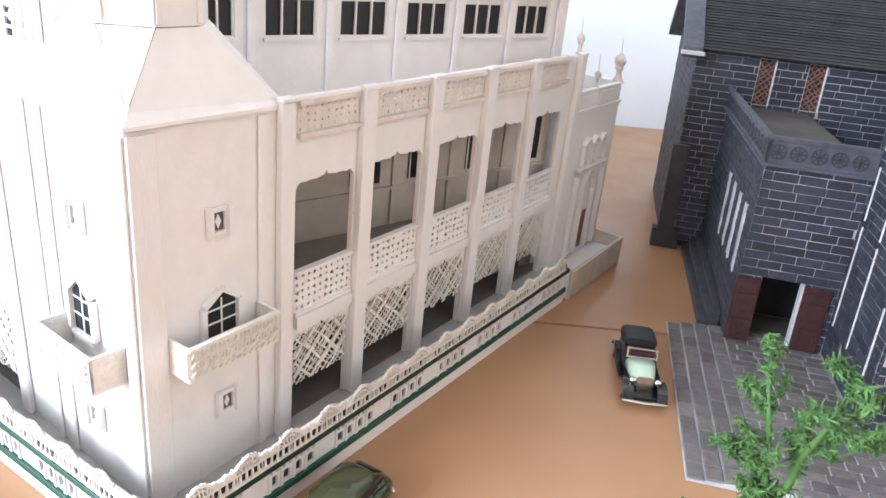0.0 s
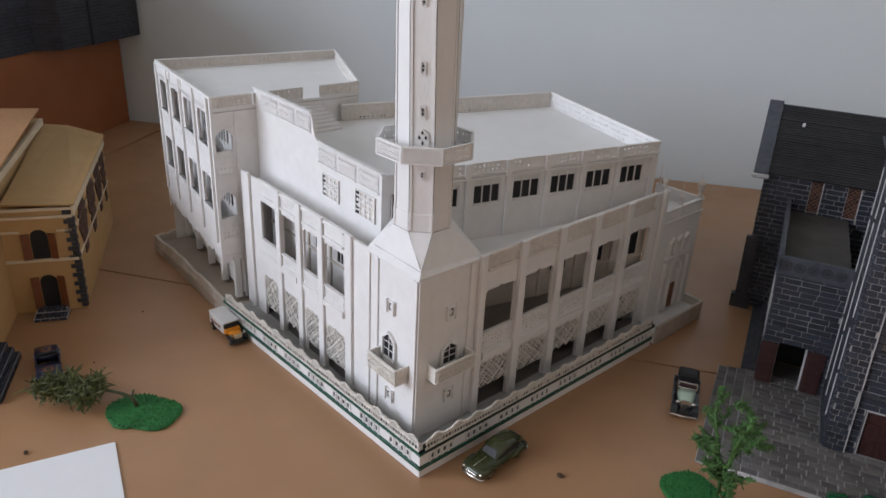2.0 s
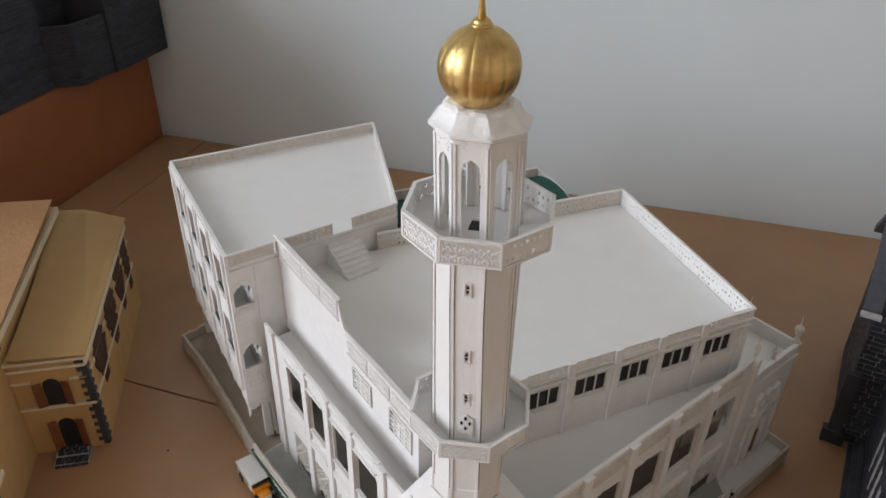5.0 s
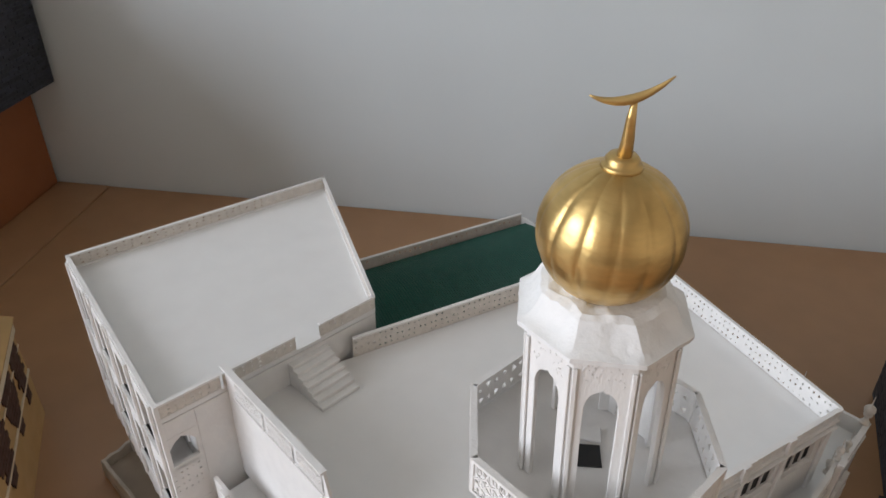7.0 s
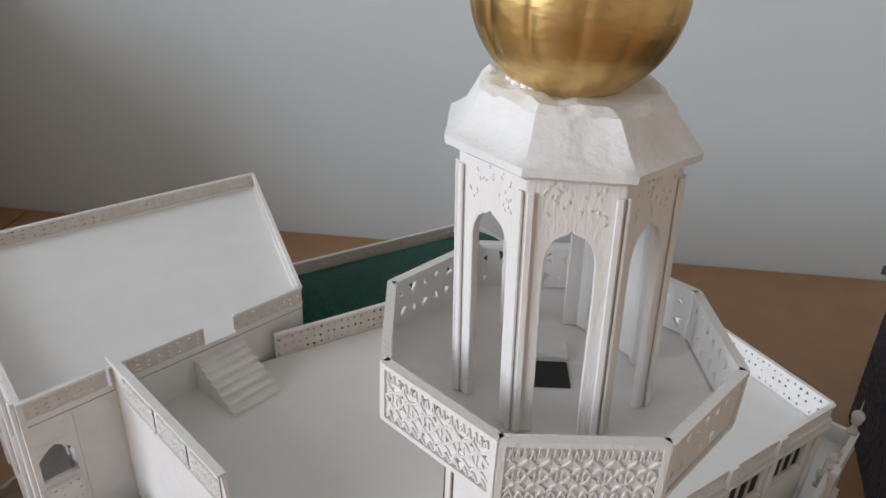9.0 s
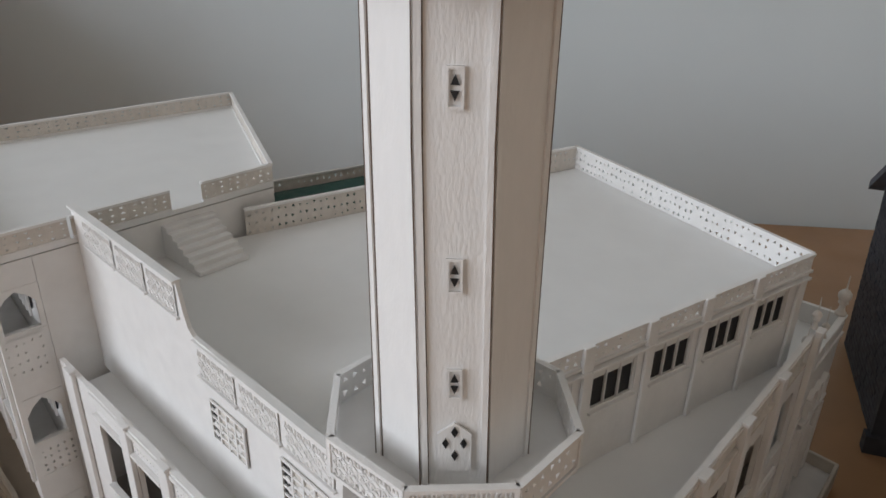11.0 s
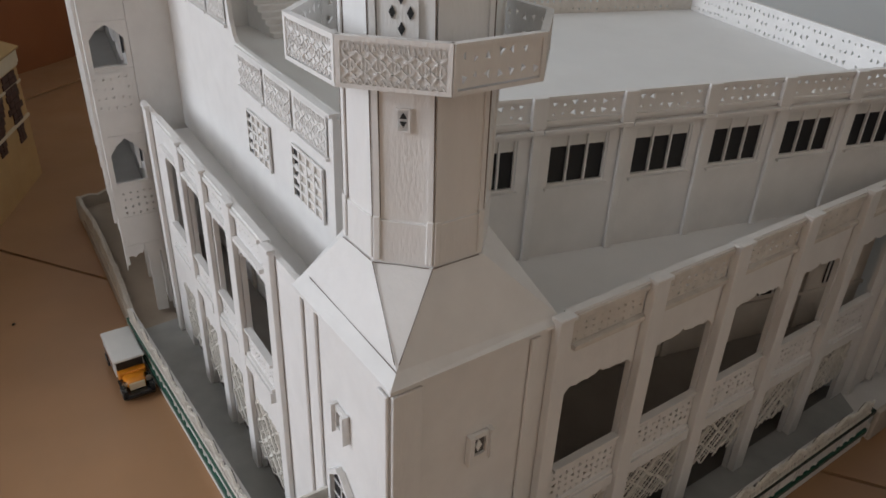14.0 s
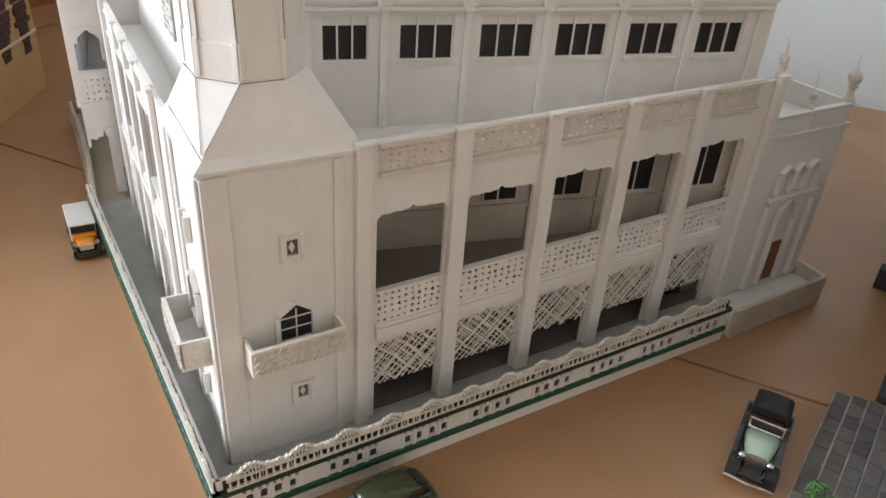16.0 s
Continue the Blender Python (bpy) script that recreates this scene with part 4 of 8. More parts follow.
for k in range(17):
    s = k / 16 * 2 - 1
    pts.append(tip + side * (-0.0012 + 0.0093 * s) + Vector((0, 0, 0.0042 * (s * 0.9 + 0.12) ** 2 + 0.0020 * s - 0.0001)))
    rad.append(0.0002 + 0.0011 * (1 - abs(s) ** 1.6))
tube(bm, pts, rad, 8)
part("crescent", bm, GOLD, ball, smooth=True)


# ---- prayer hall standing back on the terrace
P0, P1, P2, P3, P5 = (-0.3008, 0.1512), (-0.2992, 0.1944), (-0.2340, 0.4505), (-0.4400, 0.5240), (-0.5185, 0.2615)
PA, PB = (-0.5310, 0.1640), (-0.4130, 0.1620)
ROOF, TOP = 0.2015, 0.2200
HF = plan(P1, P2, 1)
hl = (Vector(P2) - Vector(P1)).length
bm = bmesh.new()
slab(bm, [(P0[0] - 0.002, P0[1] + 0.001), (P1[0] - 0.002, P1[1]), (P2[0] - 0.003, P2[1] - 0.0015), (P3[0] + 0.001, P3[1] - 0.003), (P5[0] + 0.001, P5[1] - 0.001), (-0.5270, 0.2300), (-0.5300, 0.1655), (PB[0], PB[1] + 0.002)], ROOF - 0.002, ROOF)
part("hall_roof", bm, DECK, mosque, "flat white roof deck")

WZ0, WZ1 = 0.1795, 0.2018
hall_wins = [(0.0127, 0.0355), (0.0505, 0.0785), (0.0920, 0.1215), (0.1340, 0.1630), (0.1755, 0.2060), (0.2180, 0.2470)]
bm = bmesh.new()
box(bm, 0.0, hl, -0.002, 0.0, DECK1, WZ0, HF)
hall_wall = part("hall_wall", bm, WHITE, mosque, "white hall wall with a row of barred windows")
bm = bmesh.new()
box(bm, 0.0, hl, -0.002, 0.0, WZ1, 0.2080, HF)
part("wall_band", bm, WHITE, hall_wall)
solid = [(0.0, hall_wins[0][0])] + [(p[1], q[0]) for p, q in zip(hall_wins, hall_wins[1:])] + [(hall_wins[5][1], hl)]
for a, b in solid:
    bm = bmesh.new()
    box(bm, a, b, -0.002, 0.0, WZ0, WZ1, HF)
    part("wall_strip", bm, WHITE, hall_wall)
    bm = bmesh.new()
    m = (a + b) / 2
    box(bm, m - 0.0018, m + 0.0018, 0.0002, 0.0022, DECK1, 0.2065, HF)
    box(bm, m - 0.0024, m + 0.0024, 0.0002, 0.0030, 0.2040, 0.2062, HF)
    part("hall_pilaster", bm, WHITE, hall_wall, bevel=0.0003)
for i, (a, b) in enumerate(hall_wins):
    bm = bmesh.new()
    box(bm, a, b, -0.0030, -0.0024, WZ0, WZ1, HF)
    win = part("hall_window", bm, BLACK, mosque, "dark barred window")
    for k in range(4):
        u = a + 0.0004 + (b - a - 0.0008) * k / 3
        bm = bmesh.new()
        box(bm, u - 0.0004, u + 0.0004, -0.0022, -0.0008, WZ0 + 0.0009, WZ1, HF)
        part("window_bar", bm, WHITE, win)
    bm = bmesh.new()
    box(bm, a, b, -0.0022, -0.0006, WZ0 - 0.0002, WZ0 + 0.0008, HF)
    part("window_rail", bm, WHITE, win)
    bm = bmesh.new()
    box(bm, a, b, -0.0023, -0.0016, WZ0 + 0.0172, WZ1, HF)
    part("blind", bm, VAN_WHITE, win, "pale blind at the window head")
    bm = bmesh.new()
    box(bm, a - 0.001, b + 0.001, 0.0, 0.0018, WZ0 - 0.0014, WZ0 - 0.0002, HF)
    part("sill", bm, WHITE, win)
# pierced parapet panels over each bay
edges = [0.0] + [(a + b) / 2 for a, b in solid[1:6]] + [hl]
for i, (a, b) in enumerate(zip(edges, edges[1:])):
    bm = bmesh.new()
    pierced(bm, HF, a, b, 0.2095, 0.2180, max(2, int((b - a) / 0.0046)), 2, -0.0008, 0.0002, 0.7, 3, 500 + i)
    box(bm, a + 0.0026, b - 0.0026, 0.0001, 0.0034, 0.2046, 0.2060, HF)
    box(bm, a, b, -0.0018, 0.0018, 0.2080, 0.2095, HF)
    box(bm, a, b, -0.0020, 0.0012, 0.2180, 0.2195, HF)
    part("pierced_parapet", bm, WHITE, hall_wall)
    if i:
        bm = bmesh.new()
        box(bm, a - 0.0034, a + 0.0034, 0.0003, 0.0026, 0.2062, 0.2196, HF)
        part("parapet_block", bm, BRUSHED, hall_wall, bevel=0.0003)


def parapet(p, q, side, z0, z1, cells, seed, label="", parent=None, th=0.0016, lowz=None, mat=CUT_CARD):
    """A pierced parapet with a coping, standing on a low wall."""
    f = plan(p, q, side)
    L = (Vector(q) - Vector(p)).length
    bm = bmesh.new()
    pierced(bm, f, 0.0, L, z0 + 0.0016, z1 - 0.0016, cells, 3, -th * 0.5, 0.0, 0.58, 3, seed)
    screen = part("parapet", bm, mat, parent or mosque, label)
    for e0, e1, d0, d1 in ((z0 if lowz is None else lowz, z0 + 0.0015, -th - 0.0003, 0.0003), (z1 - 0.0015, z1, -th - 0.0005, 0.0006)):
        bm = bmesh.new()
        box(bm, 0.0, L, d0, d1, e0, e1, f)
        part("rail" if e1 - e0 < 0.01 else "plain_wall", bm, WHITE, screen)
    return screen


parapet(P2, P3, 1, ROOF - 0.002, TOP, 46, 510, lowz=0.0125, mat=WHITE)
parapet(P3, P5, 1, ROOF - 0.002, TOP, 56, 511, lowz=0.0125)

# hall wall towards the minaret
F01 = plan(P0, P1, 1)
l01 = (Vector(P1) - Vector(P0)).length
bm = bmesh.new()
box(bm, 0.0, l01, -0.002, 0.0, DECK1, 0.2080, F01)
w01 = part("hall_side_wall", bm, WHITE, mosque)
bm = bmesh.new()
box(bm, 0.0092, 0.0320, 0.0002, 0.0006, 0.1825, 0.2030, F01)
win = part("hall_window", bm, BLACK, mosque, "dark barred window")
for u in (0.0092, 0.0166, 0.0240, 0.0314):
    bm = bmesh.new()
    box(bm, u, u + 0.0007, 0.0007, 0.0018, 0.1825, 0.2030, F01)
    part("window_bar", bm, WHITE, win)
bm = bmesh.new()
box(bm, 0.0088, 0.0326, 0.0007, 0.0020, 0.1813, 0.1825, F01)
part("sill", bm, WHITE, win)
bm = bmesh.new()
box(bm, 0.0, l01, -0.0022, 0.0003, 0.2080, 0.2205, F01)
part("parapet", bm, WHITE, w01)

# hall wall along the narrow terrace, its parapet stepping up in a curve
UF = plan(P0, PA, -1)
ul = (Vector(PA) - Vector(P0)).length
bm = bmesh.new()
prof = [(0.0, DECK1), (ul, DECK1), (ul, 0.2445)]
prof += [(0.1140, 0.2465), (0.1120, 0.2400), (0.1100, 0.2320), (0.1075, 0.2262), (0.1040, 0.2235), (0.0, 0.2212)]
prism(bm, prof, -0.002, 0.0, UF)
step_wall = part("stepped_wall", bm, WHITE, mosque, "tall white side wall with a curved step")
bm = bmesh.new()
box(bm, 0.1140, ul, -0.0028, 0.0016, 0.2460, 0.2474, UF)
part("coping", bm, WHITE, step_wall)
bm = bmesh.new()
box(bm, 0.0, 0.1040, -0.0028, 0.0012, 0.2212, 0.2226, UF)
part("coping", bm, WHITE, step_wall)
for i, (a, b, z0, z1) in enumerate(((0.004, 0.0345, 0.2055, 0.2205), (0.0385, 0.0670, 0.2055, 0.2205), (0.0710, 0.1010, 0.2055, 0.2205), (0.1150, 0.1420, 0.2295, 0.2450), (0.1460, 0.1760, 0.2295, 0.2450), (0.1800, 0.2150, 0.2290, 0.2445))):
    bm = bmesh.new()
    pierced(bm, UF, a, b, z0, z1, 10, 5, 0.0002, 0.0007, 0.52, 3, 520 + i)
    knotwork(bm, UF, a + 0.0008, b - 0.0008, z0 + 0.0004, z1 - 0.0004, 5, 0.0007, 0.0011, 560 + i)
    box(bm, a - 0.001, b + 0.001, 0.0002, 0.0018, z0 - 0.0014, z0 - 0.0002, UF)
    part("carved_panel", bm, WHITE, step_wall)
for a, b, z0, z1 in ((0.0085, 0.0380, 0.1765, 0.1985), (0.0660, 0.0935, 0.1755, 0.1960)):
    bm = bmesh.new()
    box(bm, a, b, 0.0002, 0.0006, z0, z1, UF)
    win = part("side_window", bm, CUT_CARD, mosque, "pale window with a white grille")
    bm = bmesh.new()
    for k in range(5):
        u = a + (b - a) * k / 4
        box(bm, u - 0.0006, u + 0.0006, 0.0007, 0.0016, z0, z1, UF)
    for k in range(6):
        z = z0 + (z1 - z0) * k / 5
        box(bm, a - 0.0006, b + 0.0006, 0.0007, 0.0014, z - 0.0006, z + 0.0006, UF)
    for k in range(12):
        rr = random.Random(int(a * 1e5) + k)
        prism(bm, ngon(rr.uniform(a + 0.003, b - 0.003), rr.uniform(z0 + 0.003, z1 - 0.003), 0.0017, 8), 0.0007, 0.0013, UF)
    part("grille", bm, WHITE, win)
    bm = bmesh.new()
    box(bm, b - (b - a) * 0.22, b, 0.0003, 0.00068, z0, z1, UF)
    part("dark_slot", bm, BLACK, win)

# ---- annex behind, a storey higher
AF, AL, AB, AR = (-0.5311, 0.1153), (-0.7355, 0.1448), (-0.7000, 0.3766), (-0.5227, 0.2880)
ATOP, AROOF = 0.2420, 0.2290
annex_front = plan(AF, AL, -1)
fl_a = (Vector(AL) - Vector(AF)).length
bays_a = [(0.0135, 0.0455), (0.0630, 0.0940), (0.1125, 0.1430), (0.1610, 0.1900)]
bm = bmesh.new()
box(bm, 0.0, fl_a, -0.003, 0.0, 0.2301, ATOP - 0.0005, annex_front)
annex_wall = part("annex_front", bm, WHITE, mosque, "bright three-storey front with rows of open bays")
strips = [0.0] + [x for b in bays_a for x in b] + [fl_a]
for a, b in zip(strips[::2], strips[1::2]):
    bm = bmesh.new()
    box(bm, a, b, -0.003, 0.0, 0.0720, 0.2300, annex_front)
    part("wall_strip", bm, WHITE, annex_wall)
    bm = bmesh.new()
    m = (a + b) / 2
    box(bm, m - 0.0020, m + 0.0020, 0.0002, 0.0025, 0.0850, ATOP - 0.0020, annex_front)
    part("pier", bm, WHITE, annex_wall, bevel=0.0003)
for i, (a, b) in enumerate(bays_a):
    for z_sill, z_head, z_low, z_mid in ((0.1885, 0.2240, 0.1622, 0), (0.1195, 0.1560, 0.0724, 0)):
        bm = bmesh.new()
        arch_head(bm, annex_front, a, b, z_head - 0.004, z_head, z_head + 0.006, -0.003, 0.0, 3)
        part("bay_arch", bm, WHITE, annex_wall)
        bm = bmesh.new()
        box(bm, a, b, -0.002, 0.0, z_low, z_sill, annex_front)
        box(bm, a - 0.001, b + 0.001, -0.0025, 0.0022, z_sill - 0.002, z_sill, annex_front)
        part("bay_parapet", bm, WHITE, annex_wall)
        bm = bmesh.new()
        pierced(bm, annex_front, a, b, z_sill - 0.0145, z_sill - 0.0030, 6, 3, 0.0001, 0.0008, 0.6, 4, 820 + i)
        part("pierced_panel", bm, WHITE, annex_wall)
        bm = bmesh.new()
        box(bm, a + 0.004, b - 0.004, -0.0215, -0.0205, z_sill, z_head - 0.002, annex_front)
        part("inner_window", bm, CHARCOAL, annex_wall)
        for k in range(4):
            bm = bmesh.new()
            u = a + 0.004 + (b - a - 0.008) * k / 3
            box(bm, u - 0.0007, u + 0.0007, -0.0203, -0.0190, z_sill - 0.004, z_head, annex_front)
            part("inner_bar", bm, WHITE, annex_wall)
bm = bmesh.new()
box(bm, 0.004, fl_a - 0.002, -0.0240, -0.0220, 0.0200, 0.2255, annex_front)
part("inner_wall", bm, WHITE, annex_wall)
for z in (0.0840, 0.1590):
    bm = bmesh.new()
    box(bm, 0.002, fl_a - 0.002, -0.0218, -0.0032, z, z + 0.0016, annex_front)
    part("floor_slab", bm, WHITE, annex_wall)
for a, b in zip(strips[::2], strips[1::2]):
    bm = bmesh.new()
    box(bm, (a + b) / 2 - 0.003, (a + b) / 2 + 0.003, -0.021, -0.014, 0.0150, 0.0835, annex_front)
    part("ground_post", bm, WHITE, annex_wall)
# scalloped hood under the first floor
for i, (a, b) in enumerate(zip([0.0] + [(p[1] + q[0]) / 2 for p, q in zip(bays_a, bays_a[1:])], [(p[1] + q[0]) / 2 for p, q in zip(bays_a, bays_a[1:])] + [fl_a])):
    bm = bmesh.new()
    arch_head(bm, annex_front, a, b, 0.0560, 0.0690, 0.0722, -0.002, 0.0, 3)
    part("ground_arch", bm, WHITE, annex_wall)
# side of the annex towards the street
annex_side = plan(AF, AR, 1)
sl_a = (Vector(AR) - Vector(AF)).length
SIDE_W = (0.0030, 0.0215)
bm = bmesh.new()
box(bm, SIDE_W[1] + 0.003, sl_a, -0.003, 0.0, 0.0150, 0.2255, annex_side)
side_wall = part("annex_side", bm, WHITE, mosque, "shaded white side wall with arched openings")
for z0, z1 in ((0.0700, 0.0900), (0.1090, 0.1120), (0.1440, 0.1840), (0.2110, 0.2255)):
    bm = bmesh.new()
    box(bm, 0.0, SIDE_W[1] + 0.0028, -0.003, 0.0, z0, z1, annex_side)
    part("wall_band", bm, WHITE, side_wall)
for z0, z1 in ((0.0902, 0.1088), (0.1122, 0.1438), (0.1842, 0.2108)):
    u0, u1 = SIDE_W
    bm = bmesh.new()
    if z0 < 0.1:
        pierced(bm, annex_side, 0.0, u1 + 0.0028, z0, z1, 6, 4, -0.002, 0.0, 0.45, 4, 33)
    else:
        h = z1 - z0
        holed(bm, annex_side, 0.0, u1 + 0.0028, z0, z1, [(u0, z0 + 0.001), (u1, z0 + 0.001), (u1, z0 + h * 0.62), (u1 - 0.004, z0 + h * 0.80), ((u0 + u1) / 2, z1 - 0.002), (u0 + 0.004, z0 + h * 0.80), (u0, z0 + h * 0.62)], -0.003, 0.0)
    part("arched_opening", bm, WHITE, side_wall)
bm = bmesh.new()
pierced(bm, annex_side, 0.0, SIDE_W[1], 0.1590, 0.1820, 5, 4, 0.0002, 0.0010, 0.4, 4, 34)
part("carved_panel", bm, WHITE, side_wall)
bm = bmesh.new()
arch_head(bm, annex_side, 0.0, 0.0243, 0.0520, 0.0660, 0.0698, -0.003, 0.0, 2)
part("ground_arch", bm, WHITE, side_wall)
# other annex walls, roof deck and parapets
for p, q, s in ((AL, AB, -1), (AB, AR, -1)):
    f = plan(p, q, s)
    bm = bmesh.new()
    box(bm, 0.0035, (Vector(q) - Vector(p)).length - 0.0035, -0.003, 0.0, 0.0, 0.2258, f)
    part("annex_rear_wall", bm, WHITE, mosque)
bm = bmesh.new()
slab(bm, [AF, AL, AB, AR][::-1], 0.2262, AROOF)
part("annex_roof", bm, DECK, mosque, "flat white roof deck")
parapet(AL, AB, -1, AROOF, ATOP, 34, 530)
parapet(AB, AR, -1, AROOF, ATOP, 30, 531)
GAP0, GAP1 = 0.1030, 0.1232
for a, b, sd, c in ((0.0, 0.045, 532, 8), (0.047, GAP0, 533, 9), (GAP1, sl_a, 534, 9)):
    p, q = annex_side(a, 0.0, 0), annex_side(b, 0.0, 0)
    parapet((p.x, p.y), (q.x, q.y), 1, AROOF, ATOP, c, sd)
# parapet over the annex front
for i, (a, b) in enumerate(((0.002, 0.049), (0.050, 0.093), (0.094, 0.137), (0.138, fl_a))):
    bm = bmesh.new()
    box(bm, a + 0.004, b - 0.004, 0.0002, 0.0012, 0.2300, 0.2395, annex_front)
    part("raised_panel", bm, WHITE, annex_wall)
# roof stairs from the hall deck up to the annex deck
stair_f = plan((-0.4887, 0.2262), (-0.5267, 0.2262), -1)
for k in range(7):
    bm = bmesh.new()
    box(bm, 0.0053 * k, 0.0053 * (k + 1) + 0.0008, -0.0168, 0.0162, ROOF, ROOF + 0.0029 * (k + 1), stair_f)
    part("roof_step", bm, WHITE, mosque, bevel=0.0003)

# ---- vaulted green roof behind the hall
G0, G1 = Vector((-0.5285, 0.2850, 0)), Vector((-0.4625, 0.5115, 0))
across = Vector((-0.122, 0.036, 0))


def vault_z(s, rise):
    return 0.1460 + rise * math.sin(math.pi * 0.78 * s) ** 0.7


green_rings = []
for k in range(181):
    base = G0 + (G1 - G0) * (k / 180)
    rib = 0.0006 * math.cos(k * math.pi)
    green_rings.append([base + across * s + Vector((0, 0, vault_z(s, 0.0300 + rib))) for s in [i / 14 for i in range(15)]])
bm = bmesh.new()
vs = [[bm.verts.new(p) for p in r] for r in green_rings]
for a, b in zip(vs, vs[1:]):
    for i in range(14):
        bm.faces.new((a[i], a[i + 1], b[i + 1], b[i]))
part("vaulted_roof", bm, GREEN_TIN, mosque, "dark green ribbed vaulted roof")
back_a, back_b = G0 + across * 1.06, G1 + across * 1.06
bm = bmesh.new()
slab(bm, [(G0.x, G0.y), (G1.x, G1.y), (back_b.x, back_b.y), (back_a.x, back_a.y)], 0.0, 0.1475)
part("rear_wing", bm, WHITE, mosque)
parapet((back_a.x, back_a.y), (back_b.x, back_b.y), -1, 0.1477, 0.1765, 40, 540)
# thin card gable closing the end of the vault
gable_f = plan((G1.x, G1.y), (back_b.x, back_b.y), 1)
span = (back_b - G1).length
bm = bmesh.new()
prism(bm, [(0.0, 0.1300)] + [(span * k / 16, vault_z(k / 16 / 1.06, 0.0300) + 0.0016) for k in range(17)] + [(span, 0.1300)], 0.0004, 0.0016, gable_f)
part("vault_gable", bm, WHITE, mosque)

# ---- side porch beyond the arcade
PU0, PU1, PTOP = 0.3340, 0.4165, 0.1425
bm = bmesh.new()
box(bm, PU0, PU1, -0.003, 0.0, 0.0130, 0.1270, RF)
porch = part("porch_wall", bm, BRUSHED, mosque, "plain shaded porch wall with arched portal")
bm = bmesh.new()
box(bm, PU0, PU1 + 0.0006, -0.004, 0.0014, 0.1272, 0.1290, RF)
part("cornice", bm, WHITE, porch)
for i, (a, b) in enumerate(((PU0 + 0.002, PU0 + 0.039), (PU0 + 0.042, PU1 - 0.002))):
    bm = bmesh.new()
    box(bm, a, b, -0.0022, -0.0002, 0.1291, PTOP - 0.0012, RF)
    box(bm, a + 0.002, b - 0.002, 0.0, 0.0008, 0.1315, PTOP - 0.003, RF)
    part("raised_panel", bm, WHITE, porch)
bm = bmesh.new()
box(bm, PU0, PU1 + 0.0006, -0.0032, 0.0010, PTOP - 0.0012, PTOP, RF)
part("coping", bm, WHITE, porch)
bm = bmesh.new()
box(bm, PU1 - 0.003, PU1, -0.06, -0.0032, 0.0130, PTOP, RF)
part("porch_end_wall", bm, WHITE, mosque)
bm = bmesh.new()
box(bm, PU0 - 0.002, PU1 - 0.0032, -0.06, -0.0032, 0.1262, 0.1280, RF)
part("porch_roof", bm, DECK, mosque)
# portal: stepped frame, pointed arch, three small arches over it
PM = 0.3790
bm = bmesh.new()
box(bm, PM - 0.0080, PM + 0.0080, 0.0002, 0.0006, 0.0160, 0.0470, RF)
portal = part("portal_door", bm, SHUTTER, mosque, "brown door in a white arched portal")
bm = bmesh.new()
for u in (-0.024, -0.0105, 0.0090, 0.0225):
    box(bm, PM + u, PM + u + 0.0022, 0.0003, 0.0040, 0.0160, 0.0640 if abs(u) < 0.015 else 0.0780, RF)
outline = [(-0.0105, 0.064), (-0.0085, 0.072), (0.0, 0.081), (0.0085, 0.072), (0.0112, 0.064)]
for (a, za), (b, zb) in zip(outline, outline[1:]):
    prism(bm, [(PM + a, za), (PM + b, zb), (PM + b, zb + 0.0022), (PM + a, za + 0.0022)], 0.0003, 0.0040, RF)
box(bm, PM - 0.0240, PM + 0.0247, 0.0003, 0.0042, 0.0830, 0.0850, RF)
part("portal_frame", bm, WHITE, portal)
for k in (-1, 0, 1):
    bm = bmesh.new()
    c = PM + k * 0.0135
    pts = [(c - 0.0052, 0.0870), (c - 0.0052, 0.1010), (c, 0.1060), (c + 0.0052, 0.1010), (c + 0.0052, 0.0870)]
    for (a, za), (b, zb) in zip(pts, pts[1:]):
        dx, dz = b - a, zb - za
        L = math.hypot(dx, dz)
        nx, nz = -dz / L * 0.0016, dx / L * 0.0016
        prism(bm, [(a, za), (b, zb), (b + nx, zb + nz), (a + nx, za + nz)], 0.0003, 0.0038, RF)
    part("small_arch", bm, WHITE, portal)


def finial(u, z0, s, spike, d=-0.002):
    """Square-footed post, turned neck, ball and needle."""
    p = RF(u, d, 0)
    prof = [(3.9, 0.0), (3.9, 1.6), (3.2, 2.2), (2.3, 4.2), (1.9, 7.0), (2.2, 8.8), (3.4, 9.4), (3.5, 10.4), (2.0, 11.0), (2.6, 11.6), (3.9, 13.0), (4.5, 15.2), (4.2, 17.4), (2.9, 19.3), (1.1, 20.5), (0.55, 21.2)]
    bm = bmesh.new()
    lean = RF(-0.11, 0.0, 0.0) - RF(0.0, 0.0, 0.0)
    lathe(bm, p.x, p.y, [(r * s / 1000, z0 + z * s / 1000) for r, z in prof] + [(0.00040, z0 + 0.0212 * s + spike * 0.5), (0.00022, z0 + 0.0212 * s + spike)], 16)
    for v in bm.verts:
        v.co += lean * (v.co.z - z0)
    part("finial", bm, CUT_CARD, porch, smooth=True)


finial(0.4143, PTOP, 1.0, 0.0100, -0.0035)
finial(0.3744, PTOP, 0.55, 0.0120, -0.003)
finial(0.3426, PTOP, 0.72, 0.0110, -0.0055)
finial(0.3330, PAR1, 0.62, 0.0090)
finial(0.4143, PTOP, 0.5, 0.012, -0.055)
# low forecourt wall of the porch
bm = bmesh.new()
fore = [RF(0.3216, 0.0255, 0), RF(0.4171, 0.0240, 0), RF(0.4190, 0.0010, 0), RF(0.4185, -0.055, 0), RF(0.33, -0.055, 0)]
slab(bm, [(p.x, p.y) for p in fore], 0.0, 0.0112)
fore_base = part("forecourt", bm, WHITE, mosque)
